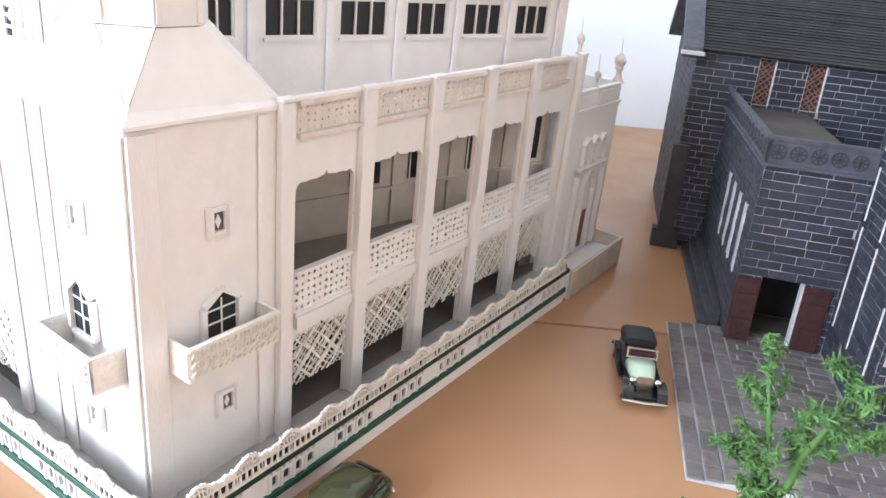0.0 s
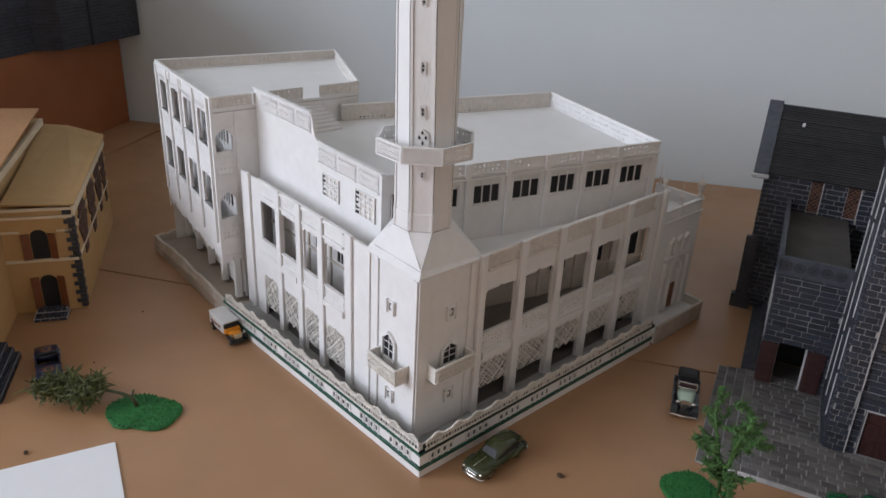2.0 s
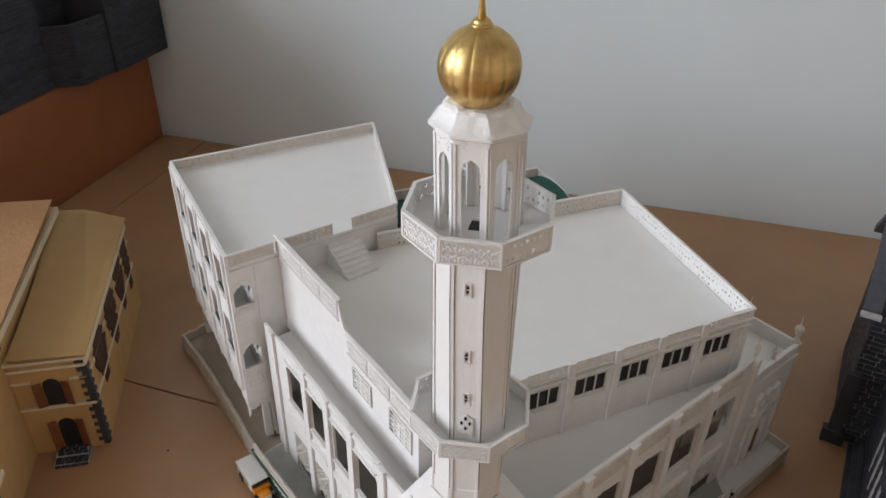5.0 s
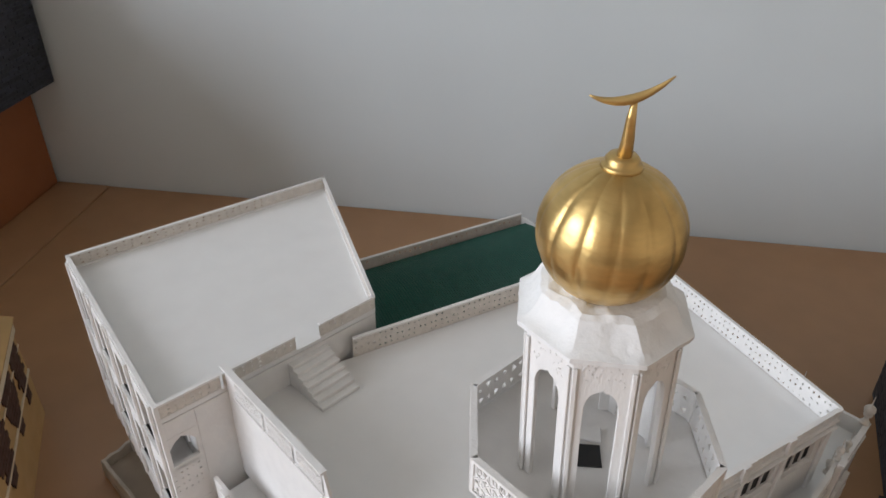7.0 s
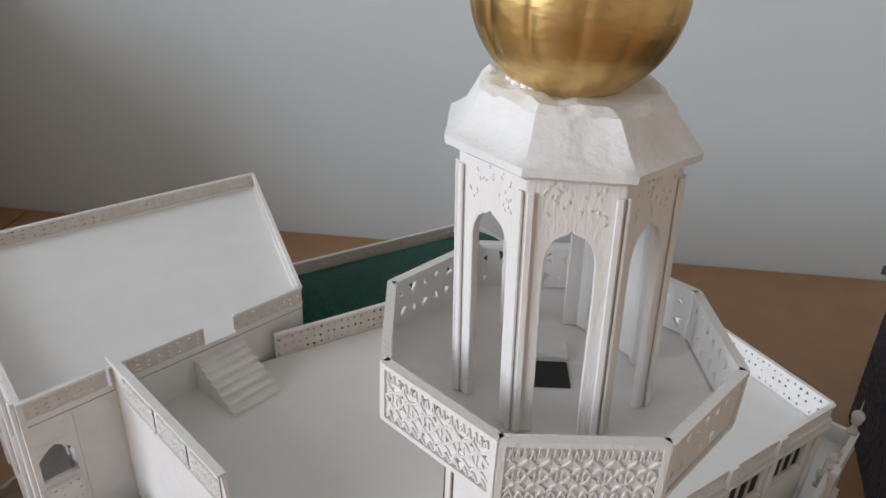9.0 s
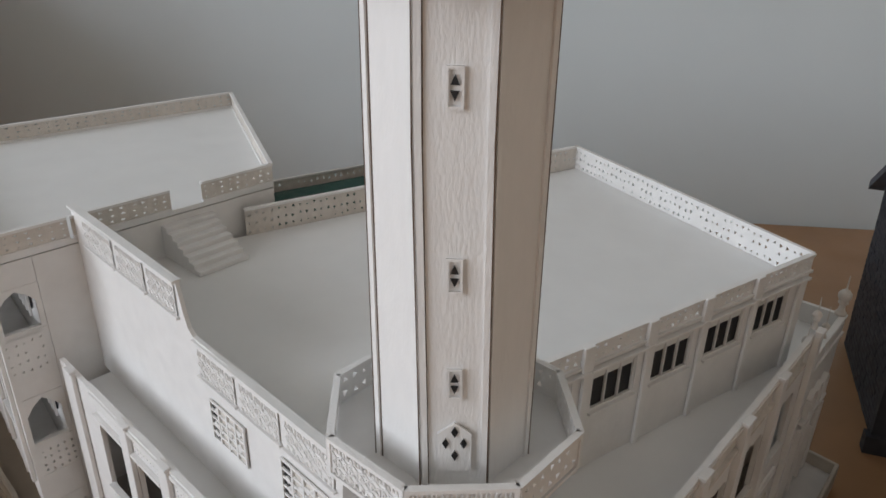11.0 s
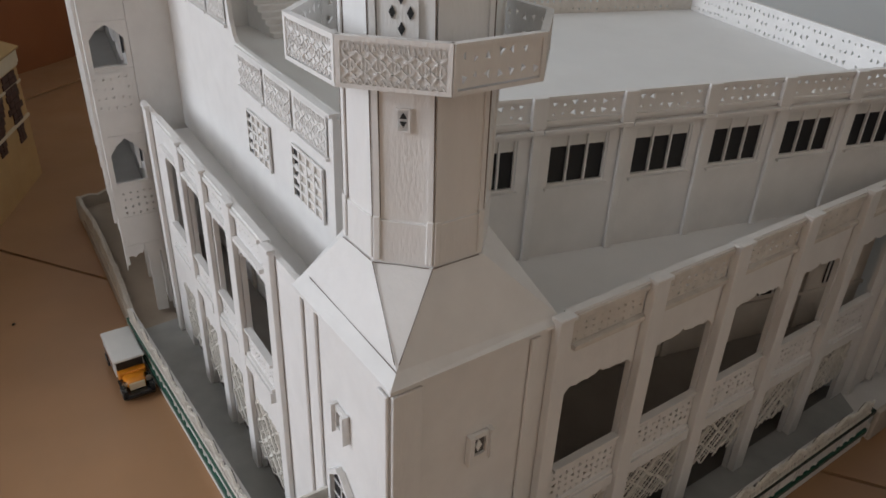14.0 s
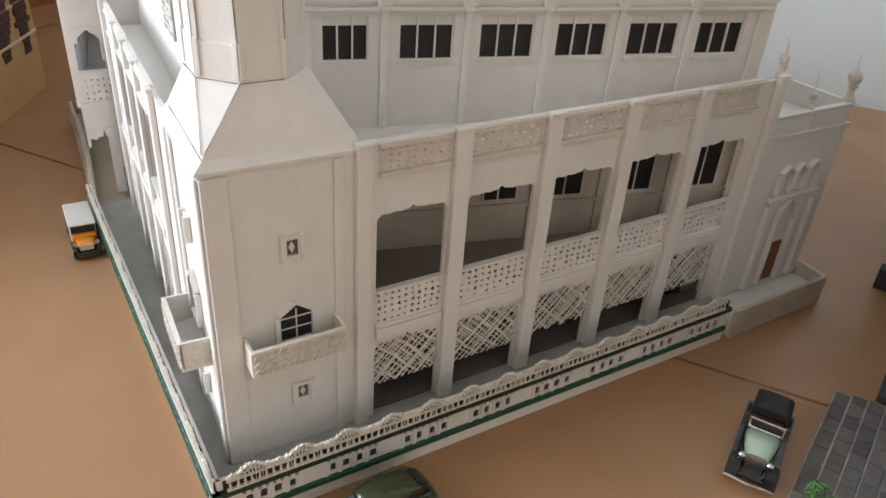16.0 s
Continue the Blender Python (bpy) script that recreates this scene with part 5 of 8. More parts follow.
for p, q in zip(fore[:3], fore[1:4]):
    f = plan((p.x, p.y), (q.x, q.y), 1)
    bm = bmesh.new()
    box(bm, 0.0, (q - p).length, -0.0022, 0.0006, 0.0, 0.0220, f)
    part("forecourt_wall", bm, DIRTY, fore_base, "low rough plaster wall", bevel=0.0006)
# low wall and yard before the annex
yard = [(-0.5185, 0.1095), (-0.7326, 0.1185), (-0.7420, 0.1580), (-0.70, 0.17), (-0.52, 0.14)]
bm = bmesh.new()
slab(bm, yard, 0.0, 0.0110)
yard_base = part("yard", bm, YARD_FLOOR, mosque)
for p, q, bow in ((yard[0], yard[1], 0.0035), (yard[1], yard[2], 0.0)):
    f = plan(p, q, -1)
    L, n = (Vector(q) - Vector(p)).length, 40
    bm = bmesh.new()
    rings = []
    for k in range(n + 1):
        u, t = L * k / n, k / n
        o = -bow * math.sin(math.pi * t) + 0.0010 * noise.noise(Vector((u * 60, L * 90, 0)))
        h = 0.0222 + 0.0014 * noise.noise(Vector((u * 45, 3, L * 9))) - 0.0030 * max(0.0, 1 - abs(t - 0.45) / 0.2)
        j = [0.0007 * noise.noise(Vector((u * 160, m, L * 40))) for m in range(4)]
        rings.append([f(u, o - 0.0040, 0.0), f(u, o + 0.0008 + j[0], 0.0), f(u, o + 0.0010 + j[1], h * 0.55), f(u, o + j[2], h - 0.0005), f(u, o - 0.0012, h + j[3] * 0.5), f(u, o - 0.0034, h - 0.0004)])
    loft(bm, rings)
    part("yard_wall", bm, DIRTY, yard_base, "low rough stained plaster wall")

# ---- fence along both streets
FR = plan((-0.1993, 0.1152), (-0.2003, 0.4436), 1)
FL = plan((-0.1993, 0.1152), (-0.5175, 0.1085), -1)


FAN, GROUP = 0.0227, 0.0405


def fence(f, length, fan0, group0, seed, name, sag, rail_d, rail_mat):
    """Low fence: white foot, green rail, cut panels, second green rail and a lace crest that hangs lower in the middle by sag."""
    bm = bmesh.new()
    box(bm, 0.0, length, -0.0022, 0.0004, 0.0, 0.0078, f)
    fe = part("fence", bm, WHITE, mosque, name)
    for z0, z1, d, mat in ((0.0079, 0.0112, 0.0016, GREEN_TRIM), (0.0236, 0.0264, rail_d, rail_mat)):
        bm = bmesh.new()
        box(bm, -d, length, -0.0020, d, z0, z1, f)
        part("green_rail", bm, mat, fe, "dark green rail", bevel=0.0002)
    # two dark strips paint in the shade behind the slots and the lace
    bm = bmesh.new()
    box(bm, 0.0005, length, -0.0022, -0.0013, 0.0113, 0.0235, f)
    part("backing_strip", bm, CHARCOAL, fe, "dark strip standing in for shade behind the cut panels")
    bm = bmesh.new()
    box(bm, 0.0030, length - 0.0030, -0.0004, 0.0005, 0.0266, 0.0318, f)
    part("backing_strip", bm, BLACK, fe, "dark strip standing in for shade behind the lace")
    bm = bmesh.new()
    box(bm, 0.0005, length, -0.0022, -0.0006, 0.0265, 0.0324, f)
    part("back_strip", bm, WHITE, fe)
    rnd = random.Random(seed)
    # panels with four cut slots under notched heads
    u = group0 - GROUP
    while u < length:
        a, b = max(u - GROUP / 2, 0.0), min(u + GROUP / 2, length)
        if b - a > 0.004:
            bm = bmesh.new()
            cell = 0.0070
            lo = u - 2 * cell
            inside = [lo + k * cell for k in range(4) if lo + k * cell >= a and lo + (k + 1) * cell <= b]
            u0, u1 = (inside[0], inside[-1] + cell) if inside else (b, b)
            if u0 - a > 0.0003:
                box(bm, a, u0, -0.0012, 0.0, 0.0113, 0.0231, f)
            if b - u1 > 0.0003:
                box(bm, u1, b, -0.0012, 0.0, 0.0113, 0.0231, f)
            for x in inside:
                c = x + cell / 2 + rnd.uniform(-0.0004, 0.0004)
                hw = cell * rnd.uniform(0.20, 0.27)
                z1 = 0.0184 + rnd.uniform(-0.0006, 0.0002)
                holed(bm, f, x, x + cell, 0.0113, 0.0188, [(c - hw, 0.0124), (c + hw, 0.0124), (c + hw * 1.1, z1 - 0.0006), (c, z1), (c - hw, z1 - 0.0004)], -0.0012, 0.0, rim=False)
                for q in (0.0, cell / 2):
                    m = x + q + cell / 4
                    w = cell / 4 * rnd.uniform(0.60, 0.82)
                    holed(bm, f, x + q, x + q + cell / 2, 0.0188, 0.0231, [(m - w * 0.5, 0.0192), (m + w * 0.5, 0.0193), (m + w, 0.0220), (m + w * 0.2, 0.0227), (m - w * 0.9, 0.0221)], -0.0012, 0.0, rim=False)
            bmesh.ops.remove_doubles(bm, verts=bm.verts, dist=0.00001)
            part("fence_panel", bm, WHITE, fe, "cream panel with four cut slots")
            for x in inside:
                bm = bmesh.new()
                c = x + cell * 0.02
                prism(bm, [(c - 0.0010, 0.0114), (c + 0.0010, 0.0114), (c + 0.0005, 0.0130), (c + 0.0004, 0.0196), (c + 0.0008, 0.0206), (c + 0.0002, 0.0218), (c - 0.0004, 0.0217), (c - 0.0008, 0.0205), (c - 0.0004, 0.0196), (c - 0.0005, 0.0130)], 0.0001, 0.0008, f)
                part("fence_post", bm, WHITE, fe)
        u += GROUP
    # lace crest: a cream heading, a band of cut triangles, a fan over each stretch and low frills between
    u = fan0 - 2 * FAN
    d0 = 0.0012
    while u < length:
        a, b = max(u - FAN / 2, 0.0), min(u + FAN / 2, length)
        if b - a > 0.006:
            m = (a + b) / 2 / length
            zb = 0.0262 - sag * min(1.0, 4.5 * max(0.0, min(m - 0.06, 0.86 - m))) + rnd.uniform(-0.0002, 0.0002)
            bm = bmesh.new()
            box(bm, a, b, d0 - 0.0006, d0 + 0.0007, zb + 0.0004, zb + 0.0014, f)
            n = max(3, round((b - a) / 0.0034))
            w = (b - a) / n
            for k in range(n):
                x = a + k * w
                lean = rnd.uniform(-0.0005, 0.0005)
                prism(bm, [(x + w * 0.28, zb + 0.0012), (x + w * 0.72, zb + 0.0012), (x + w * 0.57 + lean, zb + 0.0058), (x + w * 0.43 + lean, zb + 0.0058)], d0 - 0.0003, d0 + 0.0004, f)
                if rnd.random() < 0.4:
                    ridge(bm, f, [(x, zb + 0.0014), (x + lean, zb + 0.0060)], 0.00012, d0 - 0.0003, d0 + 0.0003)
            box(bm, a, b, d0 - 0.0004, d0 + 0.0006, zb + 0.0058, zb + 0.0067, f)
            zt = zb + 0.0070
            for q in range(int((b - a) / 0.0011)):
                x = a + 0.0006 + q * 0.0011
                if abs(x - u) > 0.0062:
                    h = 0.0014 + 0.0012 * abs(math.sin(x * 620)) + rnd.uniform(0, 0.0006)
                    prism(bm, ngon(x, zt + h * 0.45, 0.0008, 6, rnd.uniform(0, 1), h * 0.6), d0 - rnd.uniform(0.0001, 0.0012), d0 + rnd.uniform(0.0004, 0.0009), f)
            tilt = rnd.uniform(-0.0008, 0.0008)
            whole = u - 0.0066 > 0 and u + 0.0066 < length
            if whole:
                fan = [(-0.0068, 0.0), (-0.0059, 0.0022), (-0.0042, 0.0038), (-0.0020, 0.0050), (0.0, 0.0058), (0.0020, 0.0050), (0.0042, 0.0038), (0.0059, 0.0022), (0.0068, 0.0)]
                rim = [(u + x + tilt * y / 0.007, zt + y) for x, y in fan]
                ridge(bm, f, rim, 0.00042, d0 - 0.0004, d0 + 0.0010)
                for k, (x, y) in enumerate(fan[1:-1]):
                    ridge(bm, f, [(u + x * 0.72 + 0.0004, zt + 0.0001), (u + x * 0.95 + tilt, zt + y * 0.93)], 0.00030, d0 - 0.0002, d0 + 0.0009)
                for k in range(11):
                    t = math.pi * (k + rnd.uniform(-0.25, 0.25)) / 10
                    prism(bm, ngon(u + 0.0070 * math.cos(t) + tilt, zt + 0.0060 * math.sin(t), rnd.uniform(0.0003, 0.0006), 5, k), d0 - 0.0003, d0 + 0.0007, f)
                ridge(bm, f, [(u + x * 0.62, zt + y * 0.62) for x, y in fan[1:-1]], 0.00032, d0 - 0.0001, d0 + 0.0008)
            part("lace_crest", bm, LACE, fe, "cream lace edging with fan scallops")
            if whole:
                # dark half-disc stands in for the shade between the lace threads
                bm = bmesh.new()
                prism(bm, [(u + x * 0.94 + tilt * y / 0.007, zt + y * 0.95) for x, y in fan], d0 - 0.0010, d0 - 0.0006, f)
                part("fan_backing", bm, ARCADE_FLOOR, fe, "dark card standing in for shade behind the lace fan")
        u += FAN
    return fe


# right fence's upper rail takes the darkened green, its shade painted in
fence(FR, 0.3284, 0.0385, 0.0243, 600, "low cream fence with green rails and lace crest", 0.0010, 0.0023, GREEN_SHADED)
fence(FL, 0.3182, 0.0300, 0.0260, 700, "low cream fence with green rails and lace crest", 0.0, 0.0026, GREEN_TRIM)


# ---- the dark brick church model
CO = Vector((-0.005, 0.4163, 0.0))
CE1, CE2 = Vector((0.924, 0.383, 0.0)).normalized(), Vector((-0.383, 0.924, 0.0)).normalized()


def church(u, v, z):
    return CO + CE1 * u + CE2 * v + Vector((-0.03 * z, 0.0, z))


def face(u0, v0, u1, v1, side):
    """A wall frame on the church's own plan: (along, outward, up)."""
    L = math.hypot(u1 - u0, v1 - v0)
    du, dv = (u1 - u0) / L, (v1 - v0) / L
    ou, ov = dv * side, -du * side
    return lambda s, d, z: church(u0 + du * s + ou * d, v0 + dv * s + ov * d, z)


def brick_list(s0, s1, z0, z1, gaps, seed, bw=0.0178, bh=0.0057, joint=0.00046):
    """Running-bond bricks (a, b, lower, upper) that keep clear of the gaps."""
    rnd = random.Random(seed)
    out, row, z = [], 0, z0
    while z + bh * 0.22 < z1:
        top = min(z + bh, z1)
        s = s0 - (bw * 0.5 if row % 2 else 0.0) - rnd.uniform(0, 0.002)
        while s < s1:
            w = bw * rnd.uniform(0.72, 1.15)
            a, b = max(s, s0), min(s + w, s1)
            if b - a > 0.002:
                if not any(a < g[1] and b > g[0] and z < g[3] and top > g[2] for g in gaps):
                    out.append((a, b - joint, z, top - joint))
                else:
                    for g in gaps:
                        if z < g[3] and top > g[2] and a < g[1] and b > g[0]:
                            if g[0] - a > 0.002:
                                out.append((a, g[0] - joint, z, top - joint))
                            if b - g[1] > 0.002:
                                out.append((g[1] + joint, b - joint, z, top - joint))
                            lo, hi = max(a, g[0]), min(b, g[1])
                            if top - g[3] > 0.0012 and hi - lo > 0.001:
                                out.append((lo, hi - joint, g[3] + joint, top - joint))
                            if g[2] - z > 0.0012 and hi - lo > 0.001:
                                out.append((lo, hi - joint, z, g[2] - joint))
                            break
            s += w
        z = top
        row += 1
    return out


def lay_bricks(f, bricks, parent, mat, seed, proud=0.0007, name="brickwork"):
    """Many bricks as one mesh of real blocks."""
    rnd = random.Random(seed)
    verts, faces = [], []
    for a, b, lo, hi in bricks:
        d = proud * rnd.uniform(0.7, 1.25)
        n = len(verts)
        c = 0.0003
        verts += [f(a, 0.0, lo), f(b, 0.0, lo), f(b, 0.0, hi), f(a, 0.0, hi), f(a + c, d, lo + c), f(b - c, d, lo + c), f(b - c, d, hi - c), f(a + c, d, hi - c)]
        faces += [(n + 4, n + 5, n + 6, n + 7), (n, n + 1, n + 5, n + 4), (n + 1, n + 2, n + 6, n + 5), (n + 2, n + 3, n + 7, n + 6), (n + 3, n, n + 4, n + 7)]
    me = bpy.data.meshes.new(name)
    me.from_pydata([tuple(v) for v in verts], [], faces)
    me.materials.append(mat)
    ob = new(name, me)
    ob.parent = parent
    ob.matrix_parent_inverse = parent.matrix_world.inverted()
    return tagged(ob, kind="stuff")


def lay_single(f, bricks, parent, seed, proud=0.0007):
    """Bricks as pieces of their own."""
    rnd = random.Random(seed)
    for a, b, lo, hi in bricks:
        d, c = proud * rnd.uniform(0.6, 1.3), 0.0003
        t = rnd.uniform(-0.00012, 0.00012)
        bm = bmesh.new()
        loft(bm, [[f(a, -0.0004, lo + t), f(b, -0.0004, lo - t), f(b, -0.0004, hi - t), f(a, -0.0004, hi + t)], [f(a, d - c, lo + t), f(b, d - c, lo - t), f(b, d - c, hi - t), f(a, d - c, hi + t)], [f(a + c, d, lo + c + t), f(b - c, d, lo + c - t), f(b - c, d, hi - c - t), f(a + c, d, hi - c + t)]])
        part("brick", bm, BRICK_ONE, parent)


church_model = thing("church_model", church(0.04, 0.2, 0.0), "charcoal brick church model with square tower beside its paved court", "building model")
BASE = 0.0060


def brick_wall(f, length, z0, z1, gaps, seed, thick=0.003, name="brick_wall", mortar=None, start=0.0):
    """A mortar-coloured wall, with its gaps left open, and bricks laid on its face."""
    bm = bmesh.new()
    zs = sorted({z0, z1, *[g[2] for g in gaps], *[g[3] for g in gaps]})
    for lo, hi in zip(zs, zs[1:]):
        cuts = sorted((g[0], g[1]) for g in gaps if g[2] <= lo + 1e-6 and g[3] >= hi - 1e-6)
        s = start
        for a, b in cuts:
            if a > s:
                box(bm, s, a, -thick, 0.0, lo, hi, f)
            s = b
        if s < length:
            box(bm, s, length, -thick, 0.0, lo, hi, f)
    wall = part(name, bm, mortar or MORTAR, church_model)
    if name in ("tower_front", "annexe_front"):
        lay_single(f, brick_list(start, length, z0, z1, gaps, seed), wall, seed + 1)
    else:
        lay_bricks(f, brick_list(start, length, z0, z1, gaps, seed), wall, BRICK, seed + 1)
    return wall


def chalk_line(f, s, z0, z1, parent, w=0.0004, d=0.0009):
    rnd = random.Random(int(s * 1e5) + int(z0 * 1e4))
    z = z0
    while z < z1 - 0.002:
        top = min(z + rnd.uniform(0.012, 0.05), z1)
        bm = bmesh.new()
        q = w * rnd.uniform(0.4, 0.9)
        o = rnd.uniform(-0.0002, 0.0002)
        box(bm, s - q + o, s + q + o, 0.0, d, z, top, f)
        part("white_edge", bm, CHALK, parent)
        z = top + rnd.choice((0.0, 0.0, 0.004, 0.010))


# tower
TW, TD, TH = 0.0775, 0.0830, 0.2565
tf = face(0, 0, TW, 0, 1)
tl = face(0, TD, 0, 0, 1)
tr = face(TW, 0, TW, TD, 1)
gaps = [(0.0262, 0.0546, BASE, 0.0510), (0.0229, 0.0461, 0.1070, 0.1555), (0.0270, 0.0466, 0.1900, 0.2345)]
bm = bmesh.new()
box(bm, 0.004, TW - 0.004, 0.004, TD - 0.004, BASE, TH, church)
tower_core = part("tower_core", bm, CHARCOAL, church_model)
tower = brick_wall(tf, TW, BASE, TH, gaps, 11, name="tower_front")
t_left = brick_wall(tl, TD, BASE, TH, [], 13, name="tower_side")
brick_wall(tr, TD, 0.16, TH, [], 15, name="tower_side")
for s in (0.0095, 0.0680):
    pf = shifted(tf, 0, 0.0028)
    bm = bmesh.new()
    box(bm, s - 0.0085, s + 0.0085, 0.0009, 0.0025, BASE, TH - 0.002, tf)
    pil = part("tower_pilaster", bm, CHARCOAL, church_model)
    bm = bmesh.new()
    box(bm, s - 0.0084, s + 0.0084, 0.0025, 0.0028, BASE, TH - 0.002, tf)
    part("mortar_bed", bm, MORTAR_DARK, pil)
    lay_bricks(pf, brick_list(s - 0.0085, s + 0.0085, BASE, TH - 0.002, [], int(s * 1e5), bw=0.0085), pil, BRICK, 17)
    chalk_line(pf, s + 0.0088, BASE, TH - 0.004, pil)
for z in (0.0640, 0.0930, 0.1720):
    bm = bmesh.new()
    box(bm, 0.0182, 0.0594, 0.0009, 0.0030, z, z + 0.0024, tf)
    part("string_course", bm, CHARCOAL, church_model, bevel=0.0003)
for s in (0.010, 0.040, 0.072):
    chalk_line(shifted(tl, 0, 0.0008), s, 0.03, 0.24, t_left, 0.0004, 0.0009)


def church_window(f, s0, s1, z0, z1, parent, glass, bars, name="arched_window"):
    """Round-headed window: dark reveal, panes with bars, and a ring of edge stones."""
    m, h = (s0 + s1) / 2, (s1 - s0) / 2
    spring = z1 - h * 0.75
    head = [(m + h * math.cos(t), spring + h * 0.75 * math.sin(t)) for t in [math.pi * k / 10 for k in range(11)]]
    bm = bmesh.new()
    prism(bm, [(s1, z0)] + head + [(s0, z0)], -0.0026, -0.0018, f)
    win = part(name, bm, glass, church_model)
    bm = bmesh.new()
    for (a, za), (b, zb) in zip(head, head[1:]):
        prism(bm, [(a, za), (b, zb), (b, z1 + 0.0006), (a, z1 + 0.0006)], -0.0025, 0.0004, f)
    part("spandrel", bm, CHARCOAL, win)
    ring = [(s1, z0 + (spring - z0) * k / 5) for k in range(5)] + head + [(s0, spring + (z0 - spring) * k / 5) for k in range(1, 6)]
    for (a, za), (b, zb) in zip(ring, ring[1:]):
        ma, mz = (a + b) / 2 - m, (za + zb) / 2 - (spring if (za + zb) / 2 > spring else (za + zb) / 2)
        L = math.hypot(ma, mz) or 1.0
        nx, nz = ma / L * 0.0042, mz / L * 0.0042
        g = 0.06
        a2, za2, b2, zb2 = a + (b - a) * g, za + (zb - za) * g, b - (b - a) * g, zb - (zb - za) * g
        bm = bmesh.new()
        prism(bm, [(a2, za2), (b2, zb2), (b2 + nx, zb2 + nz), (a2 + nx, za2 + nz)], 0.0004, 0.0024, f)
        part("edge_stone", bm, CHARCOAL, win, bevel=0.0002)
    bm = bmesh.new()
    for (a, za), (b, zb) in zip(ring, ring[1:]):
        ma, mz = (a + b) / 2 - m, (za + zb) / 2 - (spring if (za + zb) / 2 > spring else (za + zb) / 2)
        L = math.hypot(ma, mz) or 1.0
        n0, n1 = 0.0043, 0.0050
        prism(bm, [(a + ma / L * n0, za + mz / L * n0), (b + ma / L * n0, zb + mz / L * n0), (b + ma / L * n1, zb + mz / L * n1), (a + ma / L * n1, za + mz / L * n1)], 0.0004, 0.0014, f)
    part("white_edge", bm, CHALK, win)
    for k in range(1, bars[0] + 1):
        bm = bmesh.new()
        s = s0 + (s1 - s0) * k / (bars[0] + 1)
        box(bm, s - 0.0004, s + 0.0004, -0.0017, -0.0009, z0, z1 - 0.004, f)
        part("glazing_bar", bm, BLACK, win)
    for k in range(1, bars[1] + 1):
        bm = bmesh.new()
        z = z0 + (spring + 0.006 - z0) * k / (bars[1] + 1)
        box(bm, s0 + 0.0005, s1 - 0.0005, -0.0016, -0.0010, z - 0.0004, z + 0.0004, f)
        part("glazing_bar", bm, BLACK, win)
    bm = bmesh.new()
    box(bm, s0 - 0.004, s1 + 0.004, -0.002, 0.0030, z0 - 0.0022, z0, f)
    part("sill", bm, CHARCOAL, win)


PANE = material("grey_blue_pane", (0.16, 0.18, 0.24), 0.35, vary=0.1, scale=80, stain=0.3, stain_scale=30)
PANE2 = material("pale_leaded_pane", (0.26, 0.26, 0.27), 0.4, vary=0.1, scale=80, stain=0.3, stain_scale=30)
church_window(tf, 0.0276, 0.0460, 0.1910, 0.2335, tower, PANE, (1, 0))
church_window(tf, 0.0235, 0.0455, 0.1080, 0.1545, tower, PANE2, (4, 6))


def panel_door(f, s0, s1, z0, z1, parent, leaves=2, name="panelled_door", depth=0.0):
    bm = bmesh.new()
    box(bm, s0, s1, depth - 0.0024, depth - 0.0012, z0, z1, f)
    door = part(name, bm, MAROON, church_model, "maroon panelled door")
    w = (s1 - s0) / leaves
    for k in range(leaves):
        a = s0 + k * w
        for q in range(3):
            bm = bmesh.new()
            if q == 0:
                box(bm, a + w * 0.15, a + w * 0.85, depth - 0.0011, depth - 0.0004, z0 + (z1 - z0) * 0.82, z0 + (z1 - z0) * 0.93, f)
            elif q == 1:
                holed(bm, f, a + w * 0.12, a + w * 0.88, z0 + (z1 - z0) * 0.42, z0 + (z1 - z0) * 0.76, ngon(a + w / 2, z0 + (z1 - z0) * 0.59, w * 0.26, 10, 0, (z1 - z0) * 0.12), depth - 0.0011, depth - 0.0001)
            else:
                holed(bm, f, a + w * 0.14, a + w * 0.86, z0 + (z1 - z0) * 0.06, z0 + (z1 - z0) * 0.36, ngon(a + w / 2, z0 + (z1 - z0) * 0.21, w * 0.24, 10, 0, (z1 - z0) * 0.11), depth - 0.0011, depth - 0.0001)
            part("raised_panel", bm, MAROON, door)
    return door


panel_door(tf, 0.0282, 0.0526, BASE, 0.0494, tower)
for a, b, z0, z1 in ((0.0268, 0.0273, BASE, 0.0506), (0.0536, 0.0541, BASE, 0.0470), (0.0268, 0.0541, 0.0507, 0.0512)):
    bm = bmesh.new()
    box(bm, a, b, 0.0, 0.0016, z0, z1, tf)
    part("white_edge", bm, CHALK, tower)

# tower head: flared cornice, rosette panels, cream tray inside
for z0, z1, o in ((TH + 0.0002, TH + 0.0034, 0.0045), (TH + 0.0036, TH + 0.0056, 0.0065)):
    bm = bmesh.new()
    box(bm, -o, TW + o, -o, TD + o, z0, z1, church)
    part("tower_cornice", bm, BLUE_GREY, church_model, bevel=0.0004)
HB, HT = TH + 0.0058, TH + 0.0205


